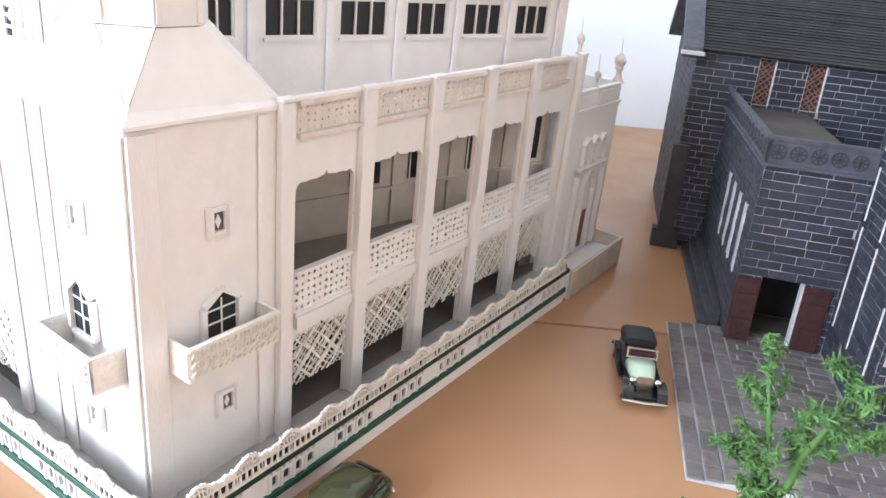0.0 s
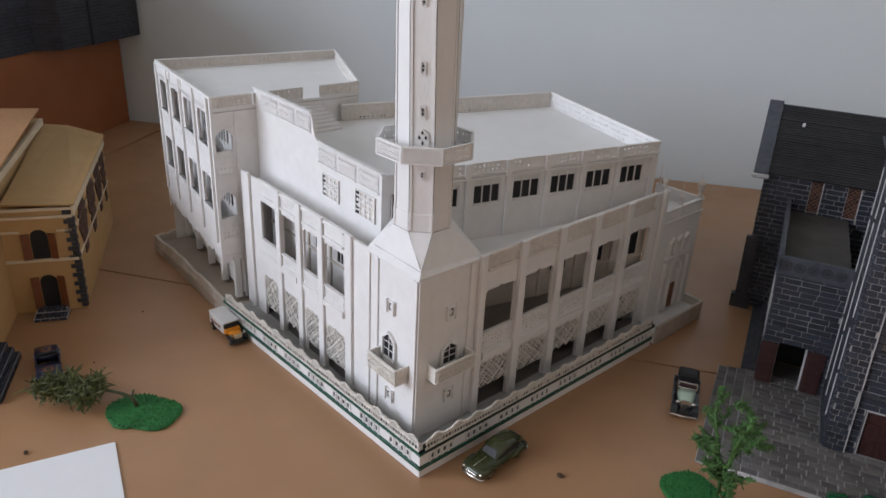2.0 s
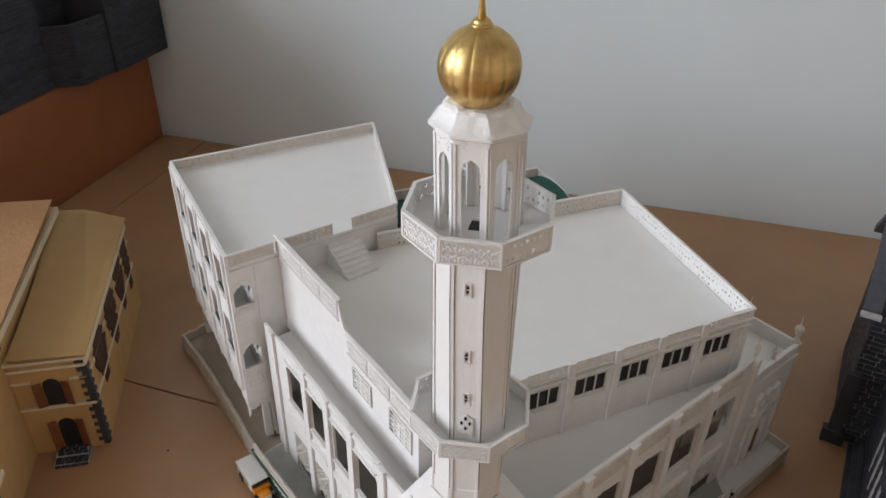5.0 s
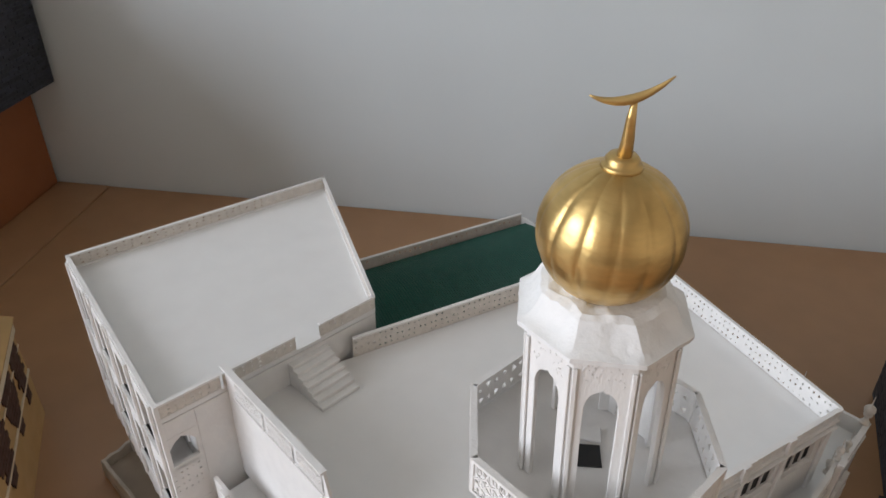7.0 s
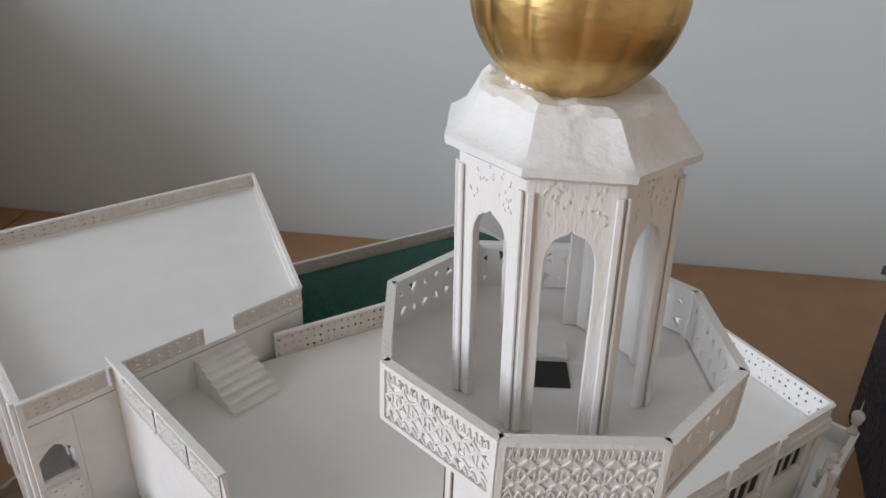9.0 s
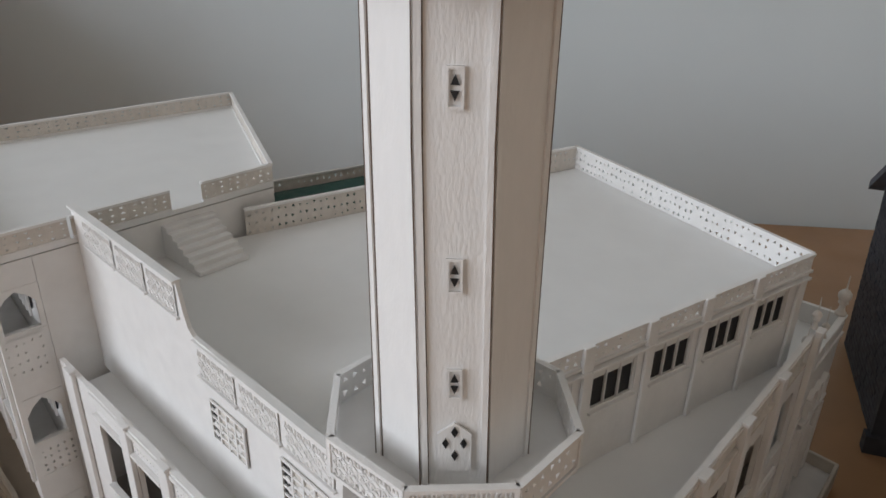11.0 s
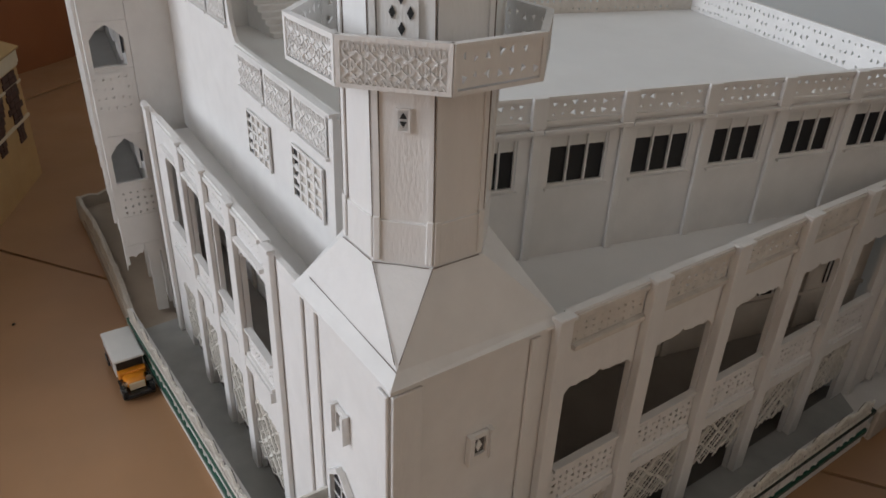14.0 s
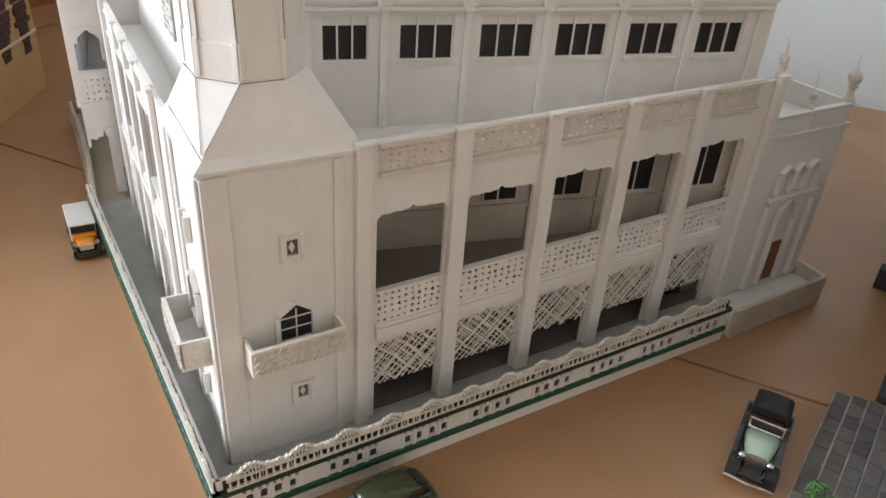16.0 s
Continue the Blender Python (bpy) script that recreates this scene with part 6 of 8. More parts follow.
def rosette(f, c, z, r, parent, mat, d=0.0012):
    for ring_r, ring_w in ((r, 0.0007),):
        bm = bmesh.new()
        n = 14
        for k in range(n):
            t0, t1 = 2 * math.pi * k / n, 2 * math.pi * (k + 1) / n
            prism(bm, [(c + ring_r * math.cos(t0), z + ring_r * math.sin(t0)), (c + ring_r * math.cos(t1), z + ring_r * math.sin(t1)), (c + (ring_r - ring_w) * math.cos(t1), z + (ring_r - ring_w) * math.sin(t1)), (c + (ring_r - ring_w) * math.cos(t0), z + (ring_r - ring_w) * math.sin(t0))], 0.0, d, f)
        for k in range(4):
            t = math.pi * k / 4
            cu, cz = math.cos(t), math.sin(t)
            w = 0.0004
            prism(bm, [(c - r * cu - w * cz, z - r * cz + w * cu), (c + r * cu - w * cz, z + r * cz + w * cu), (c + r * cu + w * cz, z + r * cz - w * cu), (c - r * cu + w * cz, z - r * cz - w * cu)], 0.0001, d * 0.8, f)
        part("rosette", bm, mat, parent)


for f, L, shown in ((face(-0.002, -0.002, TW + 0.002, -0.002, 1), TW + 0.004, True), (face(-0.002, TD + 0.002, -0.002, -0.002, 1), TD + 0.004, True), (face(TW + 0.002, -0.002, TW + 0.002, TD + 0.002, 1), TD + 0.004, True), (face(TW + 0.002, TD + 0.002, -0.002, TD + 0.002, 1), TW + 0.004, True)):
    bm = bmesh.new()
    prism(bm, [(0.0, HB), (L, HB), (L, HT), (0.0, HT)], -0.0022, -0.0008, f)
    side = part("tower_parapet", bm, BLUE_GREY, church_model)
    bm = bmesh.new()
    box(bm, 0.0024, L - 0.0024, -0.0034, -0.0024, HB, HT + 0.0004, f)
    part("inner_lining", bm, VAN_WHITE, side, "white inner face")
    bm = bmesh.new()
    box(bm, L * 0.31 - 0.0056, L * 0.709 + 0.0056, -0.0037, -0.0035, (HB + HT) / 2 - 0.0034, (HB + HT) / 2 + 0.0068, f)
    part("rosette_panel", bm, BLACK, side)
    for k in range(4):
        rosette(shifted(f, 0, -0.0007), L * (0.31 + 0.133 * k), (HB + HT) / 2, 0.0049, side, CHARCOAL, 0.0011)
        rosette(lambda s, d, z, f=f: f(s, -0.0038 - d, z), L * (0.31 + 0.133 * k), (HB + HT) / 2 + 0.0017, 0.0048, side, VAN_WHITE)
bm = bmesh.new()
box(bm, 0.002, TW - 0.002, 0.002, TD - 0.002, HB - 0.0001, HB + 0.0012, church)
part("tower_tray", bm, CREAM_TRIM, church_model, "cream card roof tray")

# annexe with the open door
AU0, AV, AVB, AH = -0.0610, 0.0810, 0.2550, 0.1230
af = face(AU0, AV, 0.0, AV, 1)
DOOR = (0.0140, 0.0390, BASE, 0.0515)
annexe = brick_wall(af, 0.0605, BASE, AH, [DOOR], 21, name="annexe_front")
asd = face(AU0, AVB, AU0, AV, 1)
al = AVB - AV
wins = [(al - 0.0190 - 0.0245 * k - 0.0125, al - 0.0190 - 0.0245 * k, 0.0440, 0.0900) for k in range(4)]
a_side = brick_wall(asd, al, BASE, AH, wins, 23, name="annexe_side")
for g in wins:
    bm = bmesh.new()
    box(bm, g[0], g[1], -0.0028, -0.0022, g[2], g[3], asd)
    w = part("lancet_window", bm, BROWN_LATTICE, a_side, "brown lattice window with a white reveal")
    bm = bmesh.new()
    box(bm, g[1] - 0.0022, g[1], -0.0021, 0.0014, g[2], g[3] + 0.001, asd)
    part("white_reveal", bm, CHALK, w)
    bm = bmesh.new()
    net(bm, shifted(asd, 0, 0.0), g[0], g[1] - 0.0023, g[2], g[3], 0.0040, -0.0018, 0.0004, 5)
    part("lattice", bm, CHARCOAL, w)
# annexe parapet band with rosettes, grey flat roof
for f, L in ((face(AU0 - 0.002, AV - 0.002, 0.0, AV - 0.002, 1), 0.0630), (face(AU0 - 0.002, AVB, AU0 - 0.002, AV - 0.002, 1), al + 0.002)):
    bm = bmesh.new()
    box(bm, 0.0, L, -0.0026, 0.0, AH + 0.0002, AH + 0.0185, f)
    box(bm, 0.0, L, 0.0, 0.0016, AH + 0.0165, AH + 0.0188, f)
    box(bm, 0.0, L, 0.0, 0.0014, AH + 0.0002, AH + 0.0022, f)
    pp = part("annexe_parapet", bm, BLUE_GREY, church_model)
    for k in range(int(L / 0.0115)):
        rosette(f, 0.0065 + 0.0115 * k, AH + 0.0094, 0.0048, pp, CHARCOAL, 0.0008)
bm = bmesh.new()
box(bm, AU0 + 0.001, 0.0, AV + 0.001, AVB, AH + 0.0030, AH + 0.0050, church)
part("annexe_roof", bm, ROOF_GREY, church_model, "flat brown-grey annexe roof")
bm = bmesh.new()
box(bm, AU0 + 0.006, -0.002, AV + 0.045, AV + 0.047, BASE, AH, church)
part("annexe_inner_wall", bm, BLACK, church_model)
bm = bmesh.new()
box(bm, AU0 + 0.002, -0.001, AV + 0.016, AV + 0.045, 0.0005, BASE - 0.0004, church)
part("annexe_floor", bm, ROOF_GREY, church_model)
bm = bmesh.new()
box(bm, DOOR[1] - 0.0009, DOOR[1] + 0.0006, -0.0035, 0.0018, BASE, DOOR[3], af)
part("white_edge", bm, CHALK, annexe)
# the two open leaves, folded back against the wall
panel_door(shifted(af, 0, 0.0042), -0.0015, 0.0135, BASE, 0.0505, annexe, 1, "open_leaf")
panel_door(shifted(af, 0, 0.0042), 0.0396, 0.0560, BASE, 0.0505, annexe, 1, "open_leaf")
# stepped plinth along the annexe side
for k, (o, h) in enumerate(((0.0150, 0.0050), (0.0100, 0.0095), (0.0050, 0.0140))):
    bm = bmesh.new()
    box(bm, AU0 - o, AU0 - 0.0009, AV + 0.022, AVB - 0.006, 0.0 if k == 0 else 0.0049 * k, h, church)
    part("plinth_step", bm, CHARCOAL, church_model, bevel=0.0004)

# transept with its ribbed roof
NU0, NU1, NV0, NV1, NE, NR = -0.0930, 0.0600, 0.2560, 0.4200, 0.1700, 0.2290
nf = face(NU0, NV0, NU1, NV0, 1)
lat = [(0.0490, 0.0610, 0.1300, 0.1660), (0.0860, 0.0990, 0.1300, 0.1660)]
n_front = brick_wall(nf, NU1 - NU0, 0.0, NE, lat, 31, name="transept_wall")
for g in lat:
    bm = bmesh.new()
    box(bm, g[0], g[1], -0.0028, -0.0020, g[2], g[3], nf)
    w = part("lattice_window", bm, BLACK, n_front, "brown lattice window")
    bm = bmesh.new()
    net(bm, nf, g[0], g[1], g[2], g[3], 0.0048, -0.0012, 0.0007, 9)
    part("lattice", bm, BROWN_LATTICE, w)
    bm = bmesh.new()
    box(bm, g[1] - 0.0003, g[1] + 0.0006, -0.0018, 0.0012, g[2], g[3], nf)
    part("white_reveal", bm, CHALK, w)
nl = face(NU0, NV1, NU0, NV0, 1)
brick_wall(nl, NV1 - NV0, 0.0, NE, [], 33, name="transept_gable")
bm = bmesh.new()
prism(bm, [(0.0, NE), (NV1 - NV0, NE), ((NV1 - NV0) / 2, NR - 0.004)], -0.003, 0.0, nl)
part("gable_top", bm, CHARCOAL, church_model)
bm = bmesh.new()
box(bm, NU0 - 0.010, NU0 + 0.012, NV0 - 0.012, NV0 - 0.0008, 0.0, 0.0160, church)
box(bm, NU0 - 0.006, NU0 + 0.008, NV0 - 0.008, NV0 - 0.0008, 0.0160, 0.0900, church)
part("buttress", bm, CHARCOAL, church_model)
nm = (NV0 + NV1) / 2


def ribbed_slope(name, a0, a1, b0, b1, n, parent, lift=0.0011):
    """A roof sheet with strips lapped on it from an eaves edge (a0-a1) up to a ridge edge (b0-b1)."""
    nrm = (a1 - a0).cross(b0 - a0).normalized()
    if nrm.z < 0:
        nrm = -nrm
    bm = bmesh.new()
    loft(bm, [[p - nrm * 0.0012 for p in (a0, a1, b1, b0)], [p - nrm * 0.0001 for p in (a0, a1, b1, b0)]])
    sheet = part(name, bm, SLATE, parent, "black ribbed roof slope")
    rnd = random.Random(n + int(a0.x * 1e4))
    for k in range(n):
        t0, t1 = k / n, (k + 1) / n
        q = lift * rnd.uniform(0.7, 1.3)
        p = [a0.lerp(b0, t0), a1.lerp(b1, t0), a1.lerp(b1, t1), a0.lerp(b0, t1)]
        bm = bmesh.new()
        loft(bm, [[p[0], p[1], p[2], p[3]], [p[0] + nrm * q, p[1] + nrm * q, p[2] + nrm * q * 0.25, p[3] + nrm * q * 0.25]])
        part("roof_strip", bm, SLATE, sheet)
    return sheet


eave = 0.006
ribbed_slope("roof_slope", church(NU0 - 0.008, NV0 - eave, NE - 0.002), church(NU1 + 0.05, NV0 - eave, NE - 0.002), church(NU0 - 0.008, nm, NR), church(NU1 + 0.08, nm, NR), 30, church_model)
ribbed_slope("roof_slope", church(NU0 - 0.008, NV1 + eave, NE - 0.002), church(NU1 + 0.05, NV1 + eave, NE - 0.002), church(NU0 - 0.008, nm, NR), church(NU1 + 0.08, nm, NR), 30, church_model)
bm = bmesh.new()
vv = [(NV0 - eave - 0.002, NE - 0.0005), (nm, NR + 0.0036), (NV1 + eave + 0.002, NE - 0.0005), (NV1 + eave + 0.002, NE - 0.009), (nm, NR - 0.003), (NV0 - eave - 0.002, NE - 0.009)]
a = [bm.verts.new(church(NU0 - 0.0125, v, z)) for v, z in vv]
b = [bm.verts.new(church(NU0 + 0.0030, v, z)) for v, z in vv]
for i in range(6):
    j = (i + 1) % 6
    bm.faces.new((a[i], a[j], b[j], b[i]))
for q in ((0, 1, 4, 5), (1, 2, 3, 4)):
    bm.faces.new([a[i] for i in q])
    bm.faces.new([b[i] for i in q])
part("verge_board", bm, BLUE_GREY, church_model)
bm = bmesh.new()
box(bm, NU0 - 0.014, NU0 + 0.004, NV0 - eave - 0.010, NV0 - eave - 0.002, NE - 0.006, NE - 0.0035, church)
part("gutter_end", bm, CHALK, church_model)
bm = bmesh.new()
chip = [(-0.0660, 0.3100), (-0.0630, 0.3094), (-0.0622, 0.3130), (-0.0634, 0.3142), (-0.0652, 0.3132)]
loft(bm, [[church(u, v, NE - 0.0002 + (v - NV0 + eave) / (nm - NV0 + eave) * (NR - NE + 0.002) + dz) for u, v in chip] for dz in (0.0, 0.0012)])
part("paint_chip", bm, CHALK, church_model)

# nave front right of the tower
FV, FU0, FU1, FE = 0.0040, TW + 0.0002, 0.2600, 0.1760
ff = face(FU0, FV, FU1, FV, 1)
arch_door = (0.0415, 0.0920, BASE, 0.0700)
niche = (0.0380, 0.0800, 0.1050, 0.1660)
front = brick_wall(ff, FU1 - FU0, BASE, FE, [arch_door, niche], 41, name="nave_front")
door = panel_door(ff, arch_door[0], arch_door[1], BASE, 0.0500, front, 2, "arched_door")
bm = bmesh.new()
m, h = 0.06675, 0.02525
prism(bm, [(m + h * math.cos(math.pi * k / 10), 0.0502 + 0.0195 * math.sin(math.pi * k / 10)) for k in range(11)], -0.0024, -0.0012, ff)
part("door_head", bm, MAROON, door)
bm = bmesh.new()
for k in range(10):
    t0, t1 = math.pi * k / 10, math.pi * (k + 1) / 10
    prism(bm, [(m + h * math.cos(t0), 0.0502 + 0.0195 * math.sin(t0)), (m + h * math.cos(t1), 0.0502 + 0.0195 * math.sin(t1)), (m + h * math.cos(t1), 0.0700), (m + h * math.cos(t0), 0.0700)], -0.0020, 0.0006, ff)
part("door_spandrel", bm, CHARCOAL, front)
bm = bmesh.new()
box(bm, niche[0], niche[1], -0.0150, -0.0140, niche[2], niche[3], ff)
box(bm, niche[0], niche[1], -0.0139, 0.0030, niche[2] - 0.002, niche[2] - 0.0002, ff)
part("niche", bm, PANE2, front, "pale grey niche")
bm = bmesh.new()
mh = (niche[0] + niche[1]) / 2
for k in range(10):
    t0, t1 = math.pi * k / 10, math.pi * (k + 1) / 10
    prism(bm, [(mh + 0.021 * math.cos(t0), 0.1450 + 0.0205 * math.sin(t0)), (mh + 0.021 * math.cos(t1), 0.1450 + 0.0205 * math.sin(t1)), (mh + 0.021 * math.cos(t1), 0.1662), (mh + 0.021 * math.cos(t0), 0.1662)], -0.0035, 0.0006, ff)
part("niche_head", bm, CHARCOAL, front)
bm = bmesh.new()
box(bm, niche[0] - 0.0009, niche[0], 0.0, 0.0020, niche[2], 0.1450, ff)
for k in range(4, 10):
    t0, t1 = math.pi * k / 10, math.pi * (k + 1) / 10
    prism(bm, [(mh + r * math.cos(t), 0.1450 + (r - 0.0005) * math.sin(t)) for t, r in ((t0, 0.0210), (t1, 0.0210), (t1, 0.0219), (t0, 0.0219))], 0.0006, 0.0020, ff)
part("white_edge", bm, CHALK, front)
for s, z0, z1 in ((0.0102, BASE, 0.0745), (0.0248, BASE, 0.0745), (0.0109, 0.1020, 0.1705), (0.0271, 0.1020, 0.1705), (0.0990, BASE, 0.0745)):
    bm = bmesh.new()
    box(bm, s - 0.0036, s + 0.0036, 0.0009, 0.0037, z0, z1, ff)
    pl = part("front_pilaster", bm, CHARCOAL, church_model)
    bm = bmesh.new()
    box(bm, s - 0.0035, s + 0.0035, 0.0037, 0.0040, z0, z1, ff)
    part("mortar_bed", bm, MORTAR_DARK, pl)
    lay_bricks(shifted(ff, 0, 0.0040), brick_list(s - 0.0036, s + 0.0036, z0, z1, [], int(s * 1e5) + int(z0 * 1e3), bw=0.008), pl, BRICK, 43)
    chalk_line(shifted(ff, 0, 0.0040), s - 0.0036, z0, z1, pl, 0.0004, 0.0009)
for z in (0.0755, 0.0985, 0.1712):
    bm = bmesh.new()
    box(bm, 0.0, FU1 - FU0, 0.0009, 0.0044, z + 0.0004, z + 0.0034, ff)
    part("string_course", bm, CHARCOAL, church_model, bevel=0.0003)
# gable over the front, and the hipped nave roof behind it
GC, GA = 0.0880, 0.2450
bm = bmesh.new()
prism(bm, [(-0.010, FE + 0.0002), (FU1 - FU0, FE + 0.0002), (GC, GA)], -0.003, -0.0002, ff)
gable = part("front_gable", bm, MORTAR, church_model)
gb = [b for b in brick_list(0.0, FU1 - FU0, FE, GA, [], 45) if (b[2] - FE) / (GA - FE) < min((b[0] + 0.008) / (GC + 0.010), (FU1 - FU0 - b[1]) / (FU1 - FU0 - GC)) - 0.03]
lay_bricks(ff, gb, gable, BRICK, 46)
for s0, s1 in ((-0.014, GC), (FU1 - FU0 + 0.004, GC)):
    bm = bmesh.new()
    prism(bm, [(s0, FE - 0.003), (s1, GA + 0.002), (s1, GA + 0.0075), (s0, FE + 0.003)], -0.004, 0.0075, ff)
    part("verge_board", bm, CHARCOAL, church_model)
g0, g1 = church(0.1660, 0.0060, GA - 0.002), church(0.1180, 0.3000, 0.2450)
ribbed_slope("roof_slope", church(0.0700, 0.0060, 0.1690), church(0.0600, 0.3000, 0.1690), g0, g1, 26, church_model)
ribbed_slope("roof_slope", church(0.2620, 0.0060, 0.1690), church(0.2620, 0.3000, 0.1690), g0, g1, 26, church_model)
h0, h1 = church(0.1180, 0.4300, 0.2500), church(0.2000, 0.4300, 0.2500)
k0, k1, k2, k3 = church(0.0600, 0.3000, 0.1690), church(0.2620, 0.3000, 0.1690), church(0.2620, 0.5600, 0.1690), church(0.0500, 0.5600, 0.1690)
ribbed_slope("roof_slope", k0, k1, h0, h1, 24, church_model)
ribbed_slope("roof_slope", k3, k2, h0, h1, 24, church_model)
ribbed_slope("roof_slope", k0, k3, h0, h0 + Vector((0.0005, 0.0005, 0)), 24, church_model)
ribbed_slope("roof_slope", k1, k2, h1, h1 + Vector((0.0005, 0.0005, 0)), 24, church_model)
bm = bmesh.new()
box(bm, TW + 0.004, 0.255, 0.010, 0.53, 0.0, 0.168, church)
part("nave_body", bm, CHARCOAL, church_model)
# white figure in the niche: one plain shape
bm = bmesh.new()
cpt = ff(mh, -0.006, 0.0)
lathe(bm, cpt.x, cpt.y, [(0.0058, 0.1050), (0.0055, 0.1120), (0.0042, 0.1215), (0.0047, 0.1265), (0.0027, 0.1300), (0.0030, 0.1332), (0.0022, 0.1358), (0.0005, 0.1372)], 12)
tagged(part("statue", bm, VAN_WHITE, None, smooth=True), "small plain white statue standing in the church niche", "statue")

# ---- paved court round the church
court = tagged(new("pavement"), "grey stone paving laid before the church", "pavement", kind="structure")
PV0, PV1, PU_, PUE = -0.0725, 0.0960, -0.0970, 0.2650
bm = bmesh.new()
box(bm, PU_ + 0.036, PUE, PV0, PV1, 0.0, 0.0046, church)
part("court_bed", bm, MORTAR, court)
for k, h in enumerate((0.0020, 0.0028, 0.0036, 0.0044)):
    bm = bmesh.new()
    box(bm, PU_ + 0.0090 * k, PU_ + 0.0090 * (k + 1), PV0, PV1, 0.0, h - 0.0006, church)
    part("step_bed", bm, MORTAR, court)
rnd = random.Random(77)
pieces = []
for k, h in enumerate((0.0024, 0.0034, 0.0044, 0.0052)):
    v = PV0 + rnd.uniform(-0.006, 0)
    while v < PV1:
        L = rnd.uniform(0.0120, 0.0165)
        a, b = max(v, PV0), min(v + L, PV1)
        if b - a > 0.003:
            pieces.append((PU_ + 0.0090 * k + 0.0004, PU_ + 0.0090 * (k + 1) - 0.0004, a + 0.0004, b - 0.0004, h))
        v += L
v, row = PV0, 0
while v < PV1 - 0.002:
    u = PU_ + 0.036 - (0.007 if row % 2 else 0)
    while u < PUE:
        w = rnd.uniform(0.0120, 0.0170)
        a, b = max(u, PU_ + 0.0362), min(u + w, PUE)
        if b - a > 0.003:
            if v > -0.0030 and b > 0.0:
                b = -0.0004
            if b - a > 0.002:
                pieces.append((a, b - 0.0009, v, v + 0.0065, 0.0056))
        u += w
    v += 0.0073
    row += 1


def stone(bm_or_none, p, r):
    a, b, c, d, h = p
    h += r.uniform(-0.0002, 0.0002)
    e = 0.0004
    vs = [church(a, c, h - 0.0016), church(b, c, h - 0.0016), church(b, d, h - 0.0016), church(a, d, h - 0.0016), church(a + e, c + e, h), church(b - e, c + e, h), church(b - e, d - e, h), church(a + e, d - e, h)]
    return vs, [(4, 5, 6, 7), (0, 1, 5, 4), (1, 2, 6, 5), (2, 3, 7, 6), (3, 0, 4, 7)]


pieces.sort(key=lambda p: p[0] + 0.4 * p[2])
for p in pieces[:290]:
    vs, fs = stone(None, p, rnd)
    me = bpy.data.meshes.new("paving_stone")
    me.from_pydata([tuple(q) for q in vs], [], fs)
    me.materials.append(PAVER_ONE)
    ob = new("paving_stone", me)
    ob.parent = court
verts, faces = [], []
for p in pieces[290:]:
    vs, fs = stone(None, p, rnd)
    n = len(verts)
    verts += [tuple(q) for q in vs]
    faces += [tuple(i + n for i in q) for q in fs]
me = bpy.data.meshes.new("paving")
me.from_pydata(verts, [], faces)
me.materials.append(PAVER)
ob = new("paving", me)
ob.parent = court
tagged(ob, kind="stuff")


# ---- the cream villa model
VO = Vector((-0.6340, 0.0010, 0.0))
VF, VS = Vector((-0.434, -0.900, 0.0)).normalized(), Vector((-0.900, 0.434, 0.0)).normalized()


def villa(u, v, z):
    return VO + VF * u + VS * v + Vector((0, 0, z))


villa_model = thing("villa_model", villa(0.1, 0.1, 0.0), "cream card villa model with quoins, shutters and cork roof", "building model")
vf = lambda s, d, z: villa(s, -d, z)           # front of the right wing
vs_ = lambda s, d, z: villa(-d, s, z)          # long side facing the mosque
VW, VL, VH = 0.0690, 0.2480, 0.1210
bm = bmesh.new()
box(bm, 0.0, VW, 0.0, VL, 0.0, VH, villa)
wing = part("wing_wall", bm, CREAM, villa_model)


def arched_opening(f, c, z0, z1, half, parent, depth=0.0006):
    head = [(c + half * math.cos(math.pi * k / 8), z1 - half + half * math.sin(math.pi * k / 8)) for k in range(9)]
    bm = bmesh.new()
    prism(bm, [(c + half, z0)] + head + [(c - half, z0)], 0.0002, depth, f)
    w = part("arched_opening", bm, BLACK, villa_model, "dark arched opening with brown shutters")
    for sgn in (-1, 1):
        bm = bmesh.new()
        a = c + sgn * (half + 0.0006)
        b = a + sgn * half * 0.92
        loft(bm, [[f(a, 0.0004, z), f(b, 0.0030, z), f(b, 0.0044, z), f(a, 0.0018, z)] for z in (z0, z1 - half * (0.5 if z0 > 0.05 else 0.2))])
        part("shutter", bm, SHUTTER, w, bevel=0.0002)


arched_opening(vf, 0.0330, 0.0050, 0.0440, 0.0082, wing)
arched_opening(vf, 0.0345, 0.0635, 0.0965, 0.0082, wing)
for z, h, d in ((0.0600, 0.0030, 0.0022), (0.0935, 0.0024, 0.0016), (0.1090, 0.0030, 0.0024), (0.1180, 0.0032, 0.0036)):
    bm = bmesh.new()
    if z == 0.0935:
        box(bm, 0.0015, 0.0170, 0.0002, d, z, z + h, vf)
        part("string_course", bm, CREAM_TRIM, wing)
        bm = bmesh.new()
        box(bm, 0.0520, VW, 0.0002, d, z, z + h, vf)
    else:
        box(bm, -0.0006, VW, 0.0002, d, z, z + h, vf)
    part("string_course", bm, CREAM_TRIM, wing)
    bm = bmesh.new()
    box(bm, 0.0, VL, 0.0002, d * 0.7, z, z + h, vs_)
    part("string_course", bm, CREAM_TRIM, wing)
k, z = 0, 0.0030
while z < 0.1150:
    w = 0.0085 if k % 2 else 0.0045
    for f in (vf, vs_):
        bm = bmesh.new()
        box(bm, -0.0012 if f is vf else 0.0, w, 0.0003, 0.0016, z, z + 0.0046, f)
        part("quoin", bm, CHARCOAL, wing, bevel=0.0002)
    z += 0.0052
    k += 1
# patches of dark painted stone on the long side
rnd = random.Random(91)
